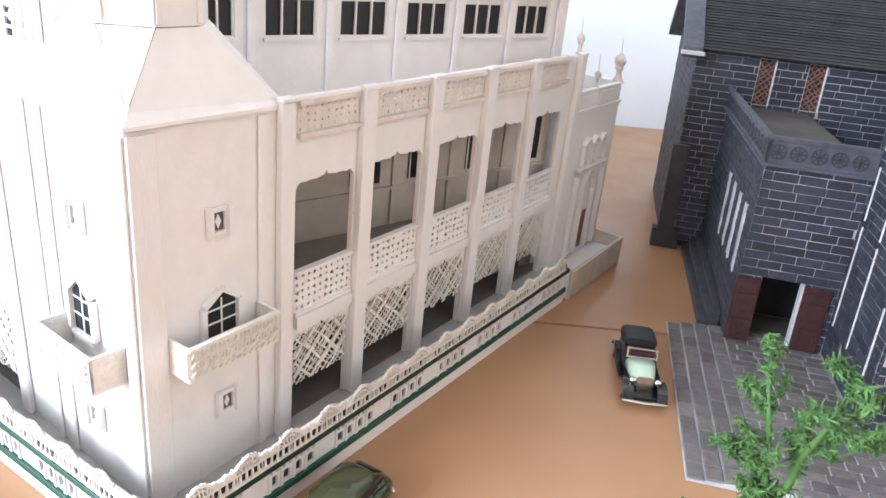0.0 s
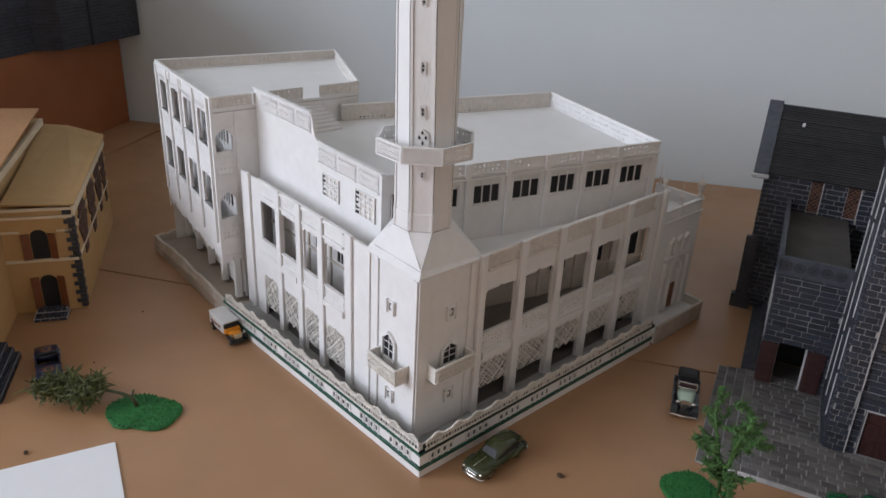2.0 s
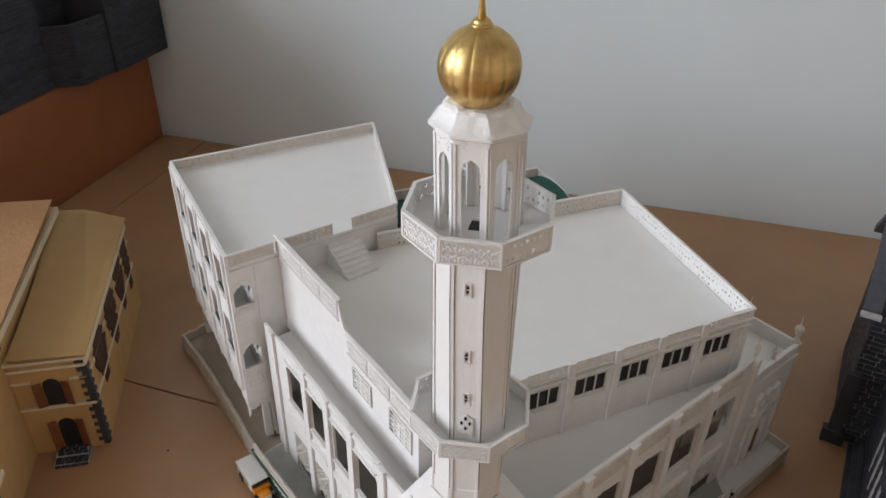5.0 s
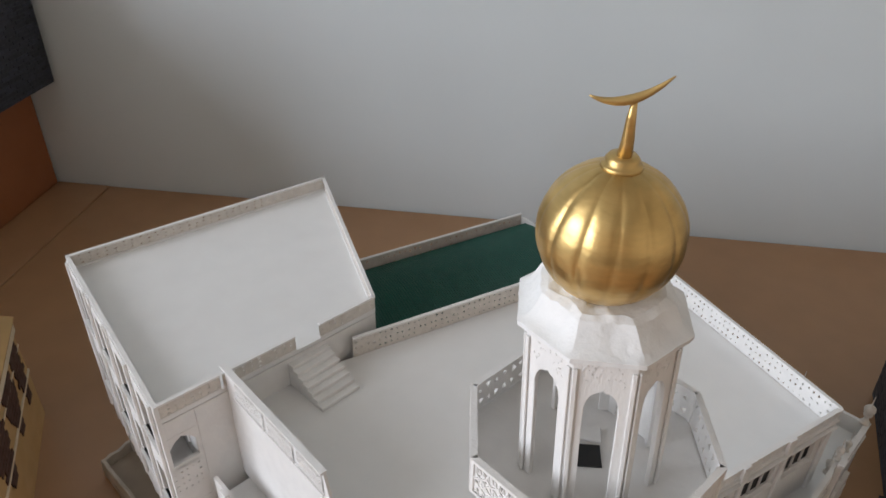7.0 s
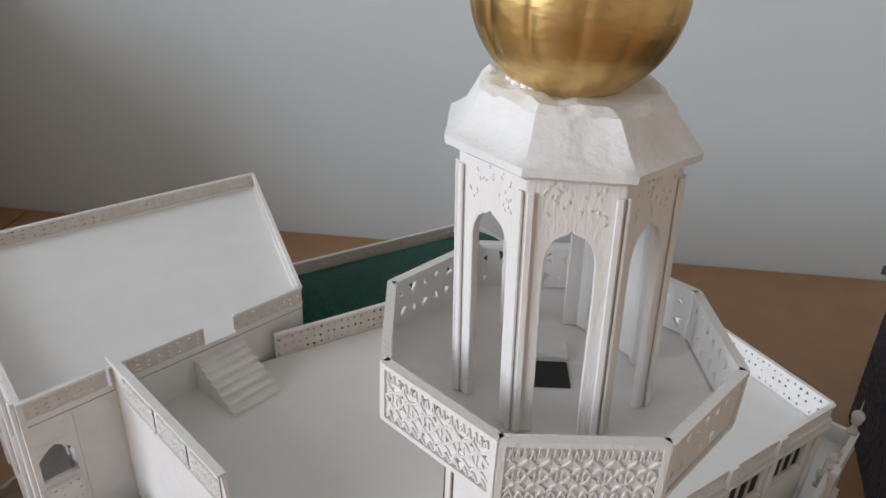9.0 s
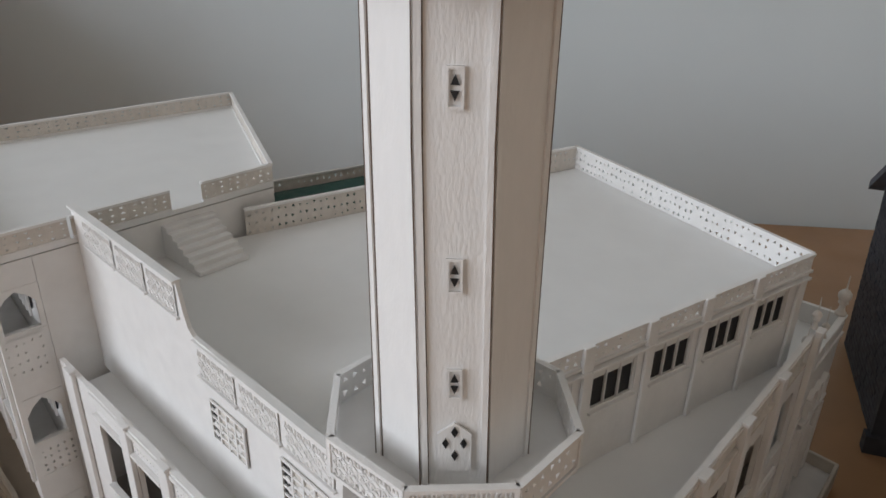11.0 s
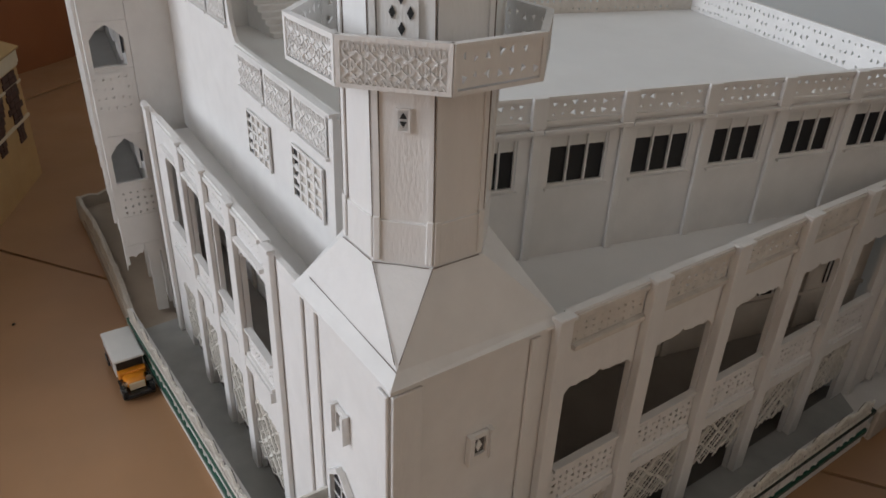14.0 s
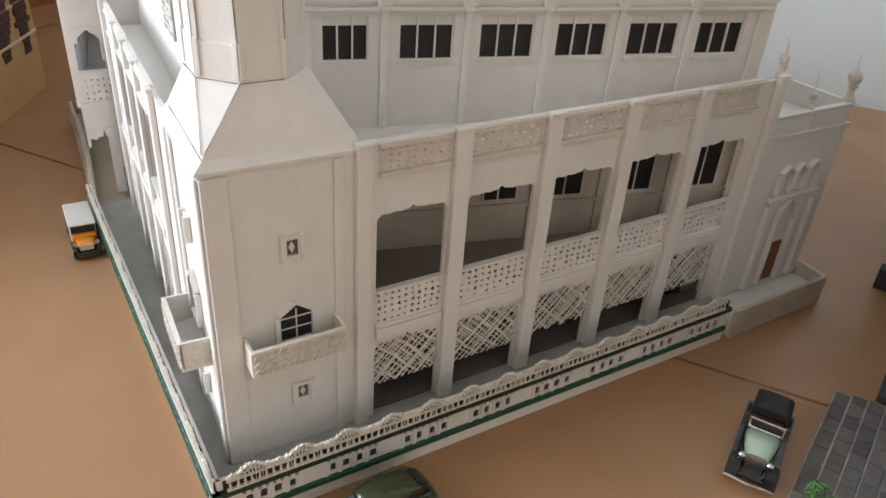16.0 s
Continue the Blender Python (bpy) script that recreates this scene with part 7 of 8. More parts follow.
for c, top, half in ((0.050, 0.106, 0.030), (0.115, 0.104, 0.030), (0.175, 0.106, 0.026), (0.222, 0.102, 0.022)):
    for k in range(11):
        z = top - 0.0058 * k
        w = half * (1 - abs(k - 3) / 11) * rnd.uniform(0.6, 1.0)
        if w < 0.003:
            continue
        for a, b in ((c - w, c - w * 0.1), (c - w * 0.1 + 0.0006, c + w)):
            bm = bmesh.new()
            box(bm, a, b, 0.0003, 0.0013, z, z + 0.0052, vs_)
            part("dark_stone", bm, PEEL, wing)
# tilted card roof of the wing
bm = bmesh.new()
pts = [villa(-0.0045, -0.005, 0.1245), villa(VW - 0.006, -0.005, 0.1275), villa(VW - 0.004, 0.10, 0.1320), villa(VW + 0.002, VL + 0.006, 0.1410), villa(0.040, VL + 0.012, 0.1370), villa(-0.0045, VL + 0.004, 0.1250)]
a = [bm.verts.new(p) for p in pts]
b = [bm.verts.new(p - Vector((0, 0, 0.0016))) for p in pts]
bm.faces.new(a)
bm.faces.new(b[::-1])
for i in range(6):
    j = (i + 1) % 6
    bm.faces.new((a[i], a[j], b[j], b[i]))
part("card_roof", bm, TAN_ROOF, villa_model, "tan card roof, slightly warped")
bm = bmesh.new()
box(bm, -0.0030, -0.0008, -0.004, VL, 0.1120, 0.1228, villa)
part("eaves_strip", bm, CREAM_TRIM, villa_model)
# doorstep
for w, d, z0, z1 in ((0.0160, 0.0230, 0.0, 0.0034), (0.0150, 0.0150, 0.0035, 0.0062)):
    bm = bmesh.new()
    box(bm, 0.0330 - w, 0.0330 + w, 0.0004, d, z0, z1, vf)
    step = part("doorstep", bm, MORTAR, villa_model, "dark stone doorstep with pale joints")
    g = shifted(vf, 0.0, d)
    lay_bricks(g, brick_list(0.0330 - w, 0.0330 + w, z0, z1, [], int(w * 1e5), bw=0.0085, bh=0.0034), step, BRICK, 5, name="stone_facing")
    lay_bricks(lambda s, q, z, z1=z1: vf(s, z, z1 + q), brick_list(0.0330 - w, 0.0330 + w, 0.0006, d, [], int(w * 2e5), bw=0.0085, bh=0.0045), step, BRICK, 6, name="stone_facing")

# main block with porch
MV, MH = -0.0900, 0.1500
bm = bmesh.new()
box(bm, VW + 0.0004, 0.3200, MV, VL, 0.0, MH, villa)
main = part("main_wall", bm, CREAM, villa_model)
mf = lambda s, d, z: villa(s, MV - d, z)
for z, h, d in ((0.0600, 0.0030, 0.0022), (0.1180, 0.0030, 0.0024), (0.1460, 0.0040, 0.0040)):
    bm = bmesh.new()
    box(bm, VW - 0.002, 0.3200, 0.0002, d, z, z + h, mf)
    part("string_course", bm, CREAM_TRIM, main)
k, z = 0, 0.0120
while z < 0.1400:
    w = 0.0105 if k % 2 else 0.0060
    bm = bmesh.new()
    box(bm, VW - 0.0010, VW + w, 0.0003, 0.0018, z, z + 0.0050, mf)
    part("quoin", bm, CHARCOAL, main, bevel=0.0002)
    z += 0.0057
    k += 1
bm = bmesh.new()
pts = [villa(VW - 0.006, MV - 0.010, 0.1530), villa(0.3260, MV - 0.010, 0.1530), villa(0.3260, VL - 0.012, 0.1710), villa(VW - 0.004, VL - 0.012, 0.1660)]
a = [bm.verts.new(p) for p in pts]
b = [bm.verts.new(p - Vector((0, 0, 0.0022))) for p in pts]
bm.faces.new(a)
bm.faces.new(b[::-1])
for i in range(4):
    j = (i + 1) % 4
    bm.faces.new((a[i], a[j], b[j], b[i]))
part("cork_roof", bm, CORK, villa_model, "speckled cork roof sheet")
bm = bmesh.new()
box(bm, VW - 0.0035, VW + 0.0002, MV - 0.004, VL, 0.1420, 0.1500, villa)
part("eaves_strip", bm, CREAM_TRIM, villa_model)
bm = bmesh.new()
box(bm, VW - 0.0012, VW + 0.0002, 0.0, 0.006, 0.1340, 0.1390, villa)
part("vent", bm, BLACK, villa_model)
# porch: stepped stone base, ringed columns, cream slab, white balustrade
for o, z0, z1 in ((0.0, 0.0, 0.0060), (0.0045, 0.0061, 0.0120), (0.0090, 0.0121, 0.0180)):
    bm = bmesh.new()
    box(bm, 0.0480 + o, 0.2600, MV - 0.0780 + o, MV - 0.0006, z0, z1, villa)
    step = part("porch_step", bm, MORTAR, villa_model, "dark stone porch step with pale joints")
    lay_bricks(lambda s, q, z, o=o: villa(s, MV - 0.0780 + o - q, z), brick_list(0.0480 + o, 0.2600, z0, z1, [], int(o * 1e5), bw=0.011, bh=0.0058), step, BRICK, 7, name="stone_facing")
    lay_bricks(lambda s, q, z, o=o: villa(0.0480 + o - q, MV - s, z), brick_list(0.0006, 0.0780 - o, z0, z1, [], int(o * 1e5) + 1, bw=0.011, bh=0.0058), step, BRICK, 8, name="stone_facing")
    lay_bricks(lambda s, q, z, o=o, z1=z1: villa(z + 0.0480 + o, MV - s, z1 + q), brick_list(0.0006, 0.0780 - o, 0.0, 0.2100 - o, [], int(o * 1e5) + 2, bw=0.016, bh=0.0095), step, BRICK, 9, name="stone_facing")
for u in (0.0700, 0.1500):
    p = villa(u, MV - 0.0520, 0)
    bm = bmesh.new()
    lathe(bm, p.x, p.y, [(0.0056, 0.0190), (0.0056, 0.0720)], 16)
    column = part("porch_column", bm, CHALK, villa_model, "ringed dark stone column with pale joints")
    for k in range(9):
        z = 0.0190 + 0.0059 * k
        bm = bmesh.new()
        lathe(bm, p.x, p.y, [(0.0058, z + 0.0004), (0.0066, z + 0.0009), (0.0067, z + 0.0046), (0.0058, z + 0.0052)], 18)
        part("column_drum", bm, BRICK_ONE, column)
bm = bmesh.new()
box(bm, 0.0560, 0.2600, MV - 0.0640, MV - 0.0006, 0.0730, 0.0790, villa)
part("porch_slab", bm, CREAM_TRIM, villa_model, bevel=0.0006)
bm = bmesh.new()
box(bm, 0.0600, 0.2600, MV - 0.0600, MV - 0.0575, 0.0975, 0.1005, villa)
rail = part("porch_rail", bm, VAN_WHITE, villa_model)
for k in range(24):
    u = 0.0615 + 0.0080 * k
    p = villa(u, MV - 0.0588, 0)
    bm = bmesh.new()
    lathe(bm, p.x, p.y, [(0.0016, 0.0792), (0.0010, 0.0830), (0.0018, 0.0890), (0.0010, 0.0940), (0.0016, 0.0974)], 8)
    part("baluster", bm, VAN_WHITE, rail)
bm = bmesh.new()
box(bm, 0.0600, 0.0625, MV - 0.0560, MV - 0.0010, 0.0792, 0.1005, villa)
part("rail_end", bm, VAN_WHITE, rail)
bm = bmesh.new()
box(bm, 0.0850, 0.1150, 0.0003, 0.0012, 0.0182, 0.0640, mf)
part("porch_door", bm, SHUTTER, main)
bm = bmesh.new()
box(bm, 0.0900, 0.1200, 0.0003, 0.0012, 0.0800, 0.1150, mf)
part("balcony_door", bm, SHUTTER, main)

# ---- brown box at the back with another dark model on it
crate = thing("cardboard_box", room(-0.12, 0.4, 0.0), "brown cardboard box standing on the table by the wall", "box")
for nm, e0, e1, n0, n1, z0, z1 in (("side_panel", -0.0030, 0.0, 0.0060, 0.8000, 0.0002, 0.1736), ("end_panel", -0.2400, -0.0031, 0.7970, 0.8000, 0.0002, 0.1736), ("end_panel", -0.2400, -0.0031, 0.0060, 0.0090, 0.0002, 0.1736), ("side_panel", -0.2400, -0.2370, 0.0091, 0.7969, 0.0002, 0.1736), ("flap", -0.2400, -0.1202, 0.0060, 0.8000, 0.1737, 0.1760), ("flap", -0.1198, 0.0, 0.0060, 0.8000, 0.1737, 0.1760)):
    bm = bmesh.new()
    box(bm, e0, e1, n0, n1, z0, z1, room)
    part(nm, bm, KRAFT_SIDE, crate, bevel=0.0006)
bm = bmesh.new()
box(bm, 0.0040, 0.0900, 0.0070, 0.8000, 0.0004, 0.0030, room)
tagged(part("board_strip", bm, KRAFT, bevel=0.0005), "flat kraft board strip lying beside the box", "board")
dark = thing("dark_house_model", room(-0.1, 0.3, 0.1762), "charcoal brick house model with a low bay on the brown box", "building model")
HZ0 = 0.1762


def house_block(name, outline, faces, z1, seed):
    """A wing on the given (e, n) outline, bricks laid on the listed stretches of it."""
    bm = bmesh.new()
    slab(bm, [tuple(room(e, n, 0).xy) for e, n in outline], HZ0, z1)
    block = part(name, bm, CHARCOAL, dark)
    for k, ((e0, n0), (e1, n1)) in enumerate(faces):
        L = math.hypot(e1 - e0, n1 - n0)
        de, dn = (e1 - e0) / L, (n1 - n0) / L

        def wall_face(s, d, z, e0=e0, n0=n0, de=de, dn=dn):
            return room(e0 + de * s + dn * d, n0 + dn * s - de * d, z)
        lay_bricks(wall_face, brick_list(0.0, L, HZ0, z1, [], seed + k, bw=0.0260, bh=0.0056, joint=0.0008), block, BRICK, seed + 20 + k)
    return block


house_block("side_wing", [(0.0500, 0.0120), (0.0460, 0.1450), (-0.2300, 0.1450), (-0.2300, 0.0120)], [((0.0500, 0.0120), (0.0460, 0.1450))], 0.4200, 620)
house_block("bay", [(0.0420, 0.1462), (0.0370, 0.2130), (0.0030, 0.2370), (-0.0010, 0.2320), (0.0310, 0.2095), (0.0360, 0.1462)], [((0.0420, 0.1462), (0.0370, 0.2130)), ((0.0370, 0.2130), (0.0030, 0.2370))], 0.2680, 640)
house_block("main_wall", [(0.0030, 0.2372), (0.0030, 0.7000), (-0.2300, 0.7000), (-0.2300, 0.2372)], [((0.0030, 0.2372), (0.0030, 0.7000))], 0.4200, 660)
house_block("back_wall", [(-0.0302, 0.1452), (-0.0302, 0.2370), (-0.2300, 0.2370), (-0.2300, 0.1452)], [((-0.0302, 0.1452), (-0.0302, 0.2370))], 0.4200, 680)


# ---- vehicles
def car_frame(x, y, heading, z=0.0):
    h = Vector((*heading, 0.0)).normalized()
    left = Vector((-h.y, h.x, 0.0))
    o = Vector((x, y, z))
    return lambda u, d, w: o + h * u + left * d + Vector((0, 0, w))


def hull(bm, f, stations, n=16, p=3.2):
    """A smooth body through stations (along, half width, low, high[, side shift])."""
    rings = []
    for st in stations:
        u, hw, z0, z1 = st[:4]
        dy = st[4] if len(st) > 4 else 0.0
        c, h = (z0 + z1) / 2, (z1 - z0) / 2
        ring_pts = []
        for i in range(n):
            t = 2 * math.pi * (i + 0.5) / n
            ct, s = math.cos(t), math.sin(t)
            ring_pts.append(f(u, dy + hw * math.copysign(abs(ct) ** (2 / p), ct), c + h * math.copysign(abs(s) ** (2 / p), s)))
        rings.append(ring_pts)
    loft(bm, rings)


def wheel(f, u, d, r, w, parent, hub_mat=None, spokes=False):
    def disc(bm, r0, d0, d1, n=18):
        ra = [bm.verts.new(f(u + r0 * math.cos(2 * math.pi * k / n), d0, r + r0 * math.sin(2 * math.pi * k / n))) for k in range(n)]
        rb = [bm.verts.new(f(u + r0 * math.cos(2 * math.pi * k / n), d1, r + r0 * math.sin(2 * math.pi * k / n))) for k in range(n)]
        bm.faces.new(ra)
        bm.faces.new(rb[::-1])
        for k in range(n):
            bm.faces.new((ra[k], ra[(k + 1) % n], rb[(k + 1) % n], rb[k]))
    s = 1 if d > 0 else -1
    bm = bmesh.new()
    disc(bm, r, d - s * w, d)
    tyre = part("wheel", bm, RUBBER, parent, bevel=0.0003)
    bm = bmesh.new()
    disc(bm, r * 0.58, d + s * 0.0001, d + s * 0.0006, 12)
    part("rim", bm, hub_mat or CHROME, tyre)


def plain(name, f, u0, u1, d0, d1, z0, z1, mat, parent, bevel=0.0003, label=""):
    bm = bmesh.new()
    box(bm, u0, u1, d0, d1, z0, z1, f)
    return part(name, bm, mat, parent, label, bevel=bevel)


# olive saloon beside the fence
f = car_frame(-0.1745, 0.1780, (0.09, -1.0))
car = thing("toy_saloon", f(0, 0, 0), "glossy olive-green toy saloon parked beside the white fence", "toy car")
bm = bmesh.new()
hull(bm, f, [(-0.0315, 0.0070, 0.0050, 0.0090), (-0.0300, 0.0102, 0.0036, 0.0106), (-0.0240, 0.0118, 0.0028, 0.0122), (-0.0120, 0.0121, 0.0026, 0.0124), (0.0060, 0.0119, 0.0026, 0.0124), (0.0180, 0.0114, 0.0027, 0.0122), (0.0270, 0.0105, 0.0032, 0.0114), (0.0302, 0.0088, 0.0040, 0.0098), (0.0312, 0.0070, 0.0048, 0.0088)])
body = part("body", bm, OLIVE, car, smooth=True)
bm = bmesh.new()
hull(bm, f, [(-0.0295, 0.0060, 0.0108, 0.0118), (-0.0260, 0.0082, 0.0112, 0.0148), (-0.0190, 0.0094, 0.0112, 0.0190), (-0.0060, 0.0097, 0.0112, 0.0204), (0.0030, 0.0095, 0.0112, 0.0198), (0.0068, 0.0090, 0.0112, 0.0168), (0.0100, 0.0084, 0.0112, 0.0124)], p=2.8)
part("roof", bm, OLIVE, car, smooth=True)
for sg in (-1, 1):
    bm = bmesh.new()
    hull(bm, f, [(0.0110, 0.0012, 0.0040, 0.0070, sg * 0.0104), (0.0160, 0.0026, 0.0034, 0.0118, sg * 0.0102), (0.0230, 0.0028, 0.0034, 0.0126, sg * 0.0098), (0.0290, 0.0022, 0.0046, 0.0112, sg * 0.0090), (0.0308, 0.0012, 0.0060, 0.0096, sg * 0.0086)], 10, 2.4)
    part("wing", bm, OLIVE, car, smooth=True)
    bm = bmesh.new()
    hull(bm, f, [(-0.0290, 0.0012, 0.0050, 0.0090, sg * 0.0100), (-0.0240, 0.0026, 0.0036, 0.0116, sg * 0.0106), (-0.0160, 0.0028, 0.0034, 0.0118, sg * 0.0108), (-0.0080, 0.0012, 0.0050, 0.0092, sg * 0.0108)], 10, 2.4)
    part("wing", bm, OLIVE, car, smooth=True)
bm = bmesh.new()
prism(bm, [(-0.0070, 0.0), (0.0070, 0.0), (0.0058, 0.0042), (-0.0058, 0.0042)], 0.0, 0.0006, lambda u, d, z: f(0.0096 - z * 0.75 + d, u, 0.0134 + z * 1.05))
part("windscreen", bm, TINT, car)
bm = bmesh.new()
prism(bm, [(-0.0060, 0.0), (0.0060, 0.0), (0.0048, 0.0038), (-0.0048, 0.0038)], 0.0, 0.0006, lambda u, d, z: f(-0.0268 + z * 1.2 - d, u, 0.0140 + z * 0.9))
part("rear_window", bm, TINT, car)
for sg in (-1, 1):
    for a, b in ((-0.0190, -0.0082), (-0.0070, 0.0030)):
        bm = bmesh.new()
        prism(bm, [(a, 0.0130), (b + 0.0016, 0.0130), (b, 0.0170), (a + 0.0014, 0.0172)], 0.0, 0.0006, lambda u, d, z, sg=sg: f(u, sg * (0.0093 + d - (z - 0.013) * 0.10), z))
        part("side_window", bm, TINT, car)
for u in (0.0312, -0.0318):
    bm = bmesh.new()
    s = 1 if u > 0 else -1
    tube(bm, [f(u - s * 0.003, -0.0118, 0.0042), f(u, -0.0090, 0.0042), f(u + s * 0.0006, 0, 0.0042), f(u, 0.0090, 0.0042), f(u - s * 0.003, 0.0118, 0.0042)], [0.0008, 0.0010, 0.0011, 0.0010, 0.0008], 8)
    part("bumper", bm, CHROME, car, "worn chrome bumper", smooth=True)
plain("grille", f, 0.0305, 0.0322, -0.0050, 0.0050, 0.0054, 0.0080, CHROME, car)
plain("bonnet_trim", f, 0.0120, 0.0290, -0.0004, 0.0004, 0.0122, 0.0126, CHROME, car, 0)
for sg in (-1, 1):
    bm = bmesh.new()
    hull(bm, f, [(0.0296, 0.0017, 0.0066, 0.0100, sg * 0.0088), (0.0312, 0.0015, 0.0068, 0.0098, sg * 0.0088)], 10, 2)
    part("headlight", bm, CHROME, car, smooth=True)
    for u in (0.0195, -0.0180):
        wheel(f, u, sg * 0.0112, 0.0044, 0.0036, car)

# mint and black tourer
f = car_frame(-0.1205, 0.3840, (0.48, -0.877))
car = thing("toy_tourer", f(0, 0, 0), "vintage mint and black toy tourer with folded hood on the table", "toy car")
plain("chassis", f, -0.0300, 0.0300, -0.0085, 0.0085, 0.0035, 0.0060, BLACK_GLOSS, car)
bm = bmesh.new()
hull(bm, f, [(0.0020, 0.0088, 0.0060, 0.0150), (0.0100, 0.0076, 0.0060, 0.0148), (0.0200, 0.0056, 0.0060, 0.0138), (0.0212, 0.0050, 0.0064, 0.0130)], 14, 3.5)
part("bonnet", bm, MINT, car, "pale mint bonnet", smooth=True)
bm = bmesh.new()
hull(bm, f, [(-0.0290, 0.0080, 0.0060, 0.0120), (-0.0240, 0.0096, 0.0055, 0.0150), (-0.0080, 0.0098, 0.0055, 0.0150), (0.0018, 0.0090, 0.0058, 0.0148)], 14, 4)
part("body", bm, BLACK_GLOSS, car, smooth=True)
bm = bmesh.new()
hull(bm, f, [(-0.0275, 0.0088, 0.0140, 0.0195), (-0.0250, 0.0098, 0.0140, 0.0222), (-0.0140, 0.0100, 0.0150, 0.0226), (-0.0085, 0.0098, 0.0170, 0.0216)], 14, 4)
part("folding_hood", bm, BLACK, car, "black fabric hood", smooth=False)
plain("seat", f, -0.0080, -0.0035, -0.0078, 0.0078, 0.0150, 0.0172, DARK_RED, car)
plain("seat", f, -0.0030, 0.0000, -0.0078, 0.0078, 0.0150, 0.0164, DARK_RED, car)
bm = bmesh.new()
holed(bm, lambda u, d, z: f(0.0020 + d - (z - 0.015) * 0.25, u, z), -0.0090, 0.0090, 0.0150, 0.0208, [(-0.0080, 0.0158), (0.0080, 0.0158), (0.0080, 0.0200), (-0.0080, 0.0200)], 0.0, 0.0008)
part("windscreen_frame", bm, CHROME, car)
bm = bmesh.new()
hull(bm, f, [(0.0212, 0.0048, 0.0062, 0.0140), (0.0228, 0.0048, 0.0062, 0.0144)], 14, 5)
part("radiator", bm, CHROME, car, "chrome radiator shell")
for sg in (-1, 1):
    bm = bmesh.new()
    arch = [(0.0320, 0.0052), (0.0290, 0.0090), (0.0230, 0.0106), (0.0160, 0.0092), (0.0110, 0.0050), (-0.0100, 0.0046), (-0.0150, 0.0082), (-0.0220, 0.0098), (-0.0290, 0.0082), (-0.0320, 0.0046)]
    a = [[bm.verts.new(f(u, sg * d, z)) for u, z in arch] for d in (0.0066, 0.0124)]
    b = [[bm.verts.new(f(u, sg * d, z - 0.0009)) for u, z in arch] for d in (0.0066, 0.0124)]
    for i in range(len(arch) - 1):
        bm.faces.new((a[0][i], a[1][i], a[1][i + 1], a[0][i + 1]))
        bm.faces.new((b[0][i], b[0][i + 1], b[1][i + 1], b[1][i]))
        bm.faces.new((a[1][i], b[1][i], b[1][i + 1], a[1][i + 1]))
        bm.faces.new((a[0][i], a[0][i + 1], b[0][i + 1], b[0][i]))
    part("wing", bm, BLACK_GLOSS, car)
    bm = bmesh.new()
    hull(bm, f, [(0.0205, 0.0010, 0.0110, 0.0130, sg * 0.0070), (0.0225, 0.0022, 0.0096, 0.0140, sg * 0.0070), (0.0238, 0.0022, 0.0096, 0.0140, sg * 0.0070)], 12, 2)
    part("headlight", bm, CHROME, car, smooth=True)
    for u in (0.0225, -0.0215):
        wheel(f, u, sg * 0.0118, 0.0056, 0.0028, car)
bm = bmesh.new()
tube(bm, [f(0.0315, -0.0125, 0.0040), f(0.0330, 0, 0.0040), f(0.0315, 0.0125, 0.0040)], [0.0009, 0.0009, 0.0009], 8)
part("bumper", bm, CHROME, car)
plain("spare_wheel", f, -0.0320, -0.0296, -0.0050, 0.0050, 0.0060, 0.0150, RUBBER, car, 0.0012)

# white van with an orange cab
f = car_frame(-0.4912, 0.0975, (1.0, -0.01))
car = thing("toy_van", f(0, 0, 0), "white-bodied toy delivery van with orange cab beside the fence", "toy van")
plain("chassis", f, -0.0260, 0.0265, -0.0070, 0.0070, 0.0030, 0.0052, BLACK_GLOSS, car)
plain("box_body", f, -0.0265, 0.0055, -0.0086, 0.0086, 0.0053, 0.0175, VAN_WHITE, car, 0.0008)
plain("roof", f, -0.0275, 0.0085, -0.0091, 0.0091, 0.0178, 0.0196, VAN_WHITE, car, 0.0007, "white overhanging roof")
plain("cab", f, 0.0056, 0.0120, -0.0080, 0.0080, 0.0053, 0.0120, ORANGE, car, 0.0006)
plain("dash", f, 0.0058, 0.0076, -0.0078, 0.0078, 0.0121, 0.0176, TINT, car, 0)
bm = bmesh.new()
hull(bm, f, [(0.0121, 0.0066, 0.0055, 0.0112), (0.0190, 0.0058, 0.0055, 0.0108), (0.0212, 0.0050, 0.0060, 0.0100)], 12, 3.5)
part("bonnet", bm, ORANGE, car, smooth=True)
plain("radiator", f, 0.0213, 0.0224, -0.0046, 0.0046, 0.0056, 0.0104, CREAM_TRIM, car)
for sg in (-1, 1):
    plain("wing", f, 0.0120, 0.0262, min(sg * 0.0066, sg * 0.0094), max(sg * 0.0066, sg * 0.0094), 0.0076, 0.0086, BLACK_GLOSS, car)
    bm = bmesh.new()
    hull(bm, f, [(0.0208, 0.0016, 0.0092, 0.0124, sg * 0.0070), (0.0222, 0.0018, 0.0090, 0.0126, sg * 0.0070)], 10, 2)
    part("headlight", bm, CHROME, car)
    for u in (0.0205, -0.0185):
        wheel(f, u, sg * 0.0094, 0.0046, 0.0026, car)
bm = bmesh.new()
box(bm, 0.0262, 0.0272, -0.0086, 0.0086, 0.0030, 0.0044, f)
part("bumper", bm, BLACK_GLOSS, car)
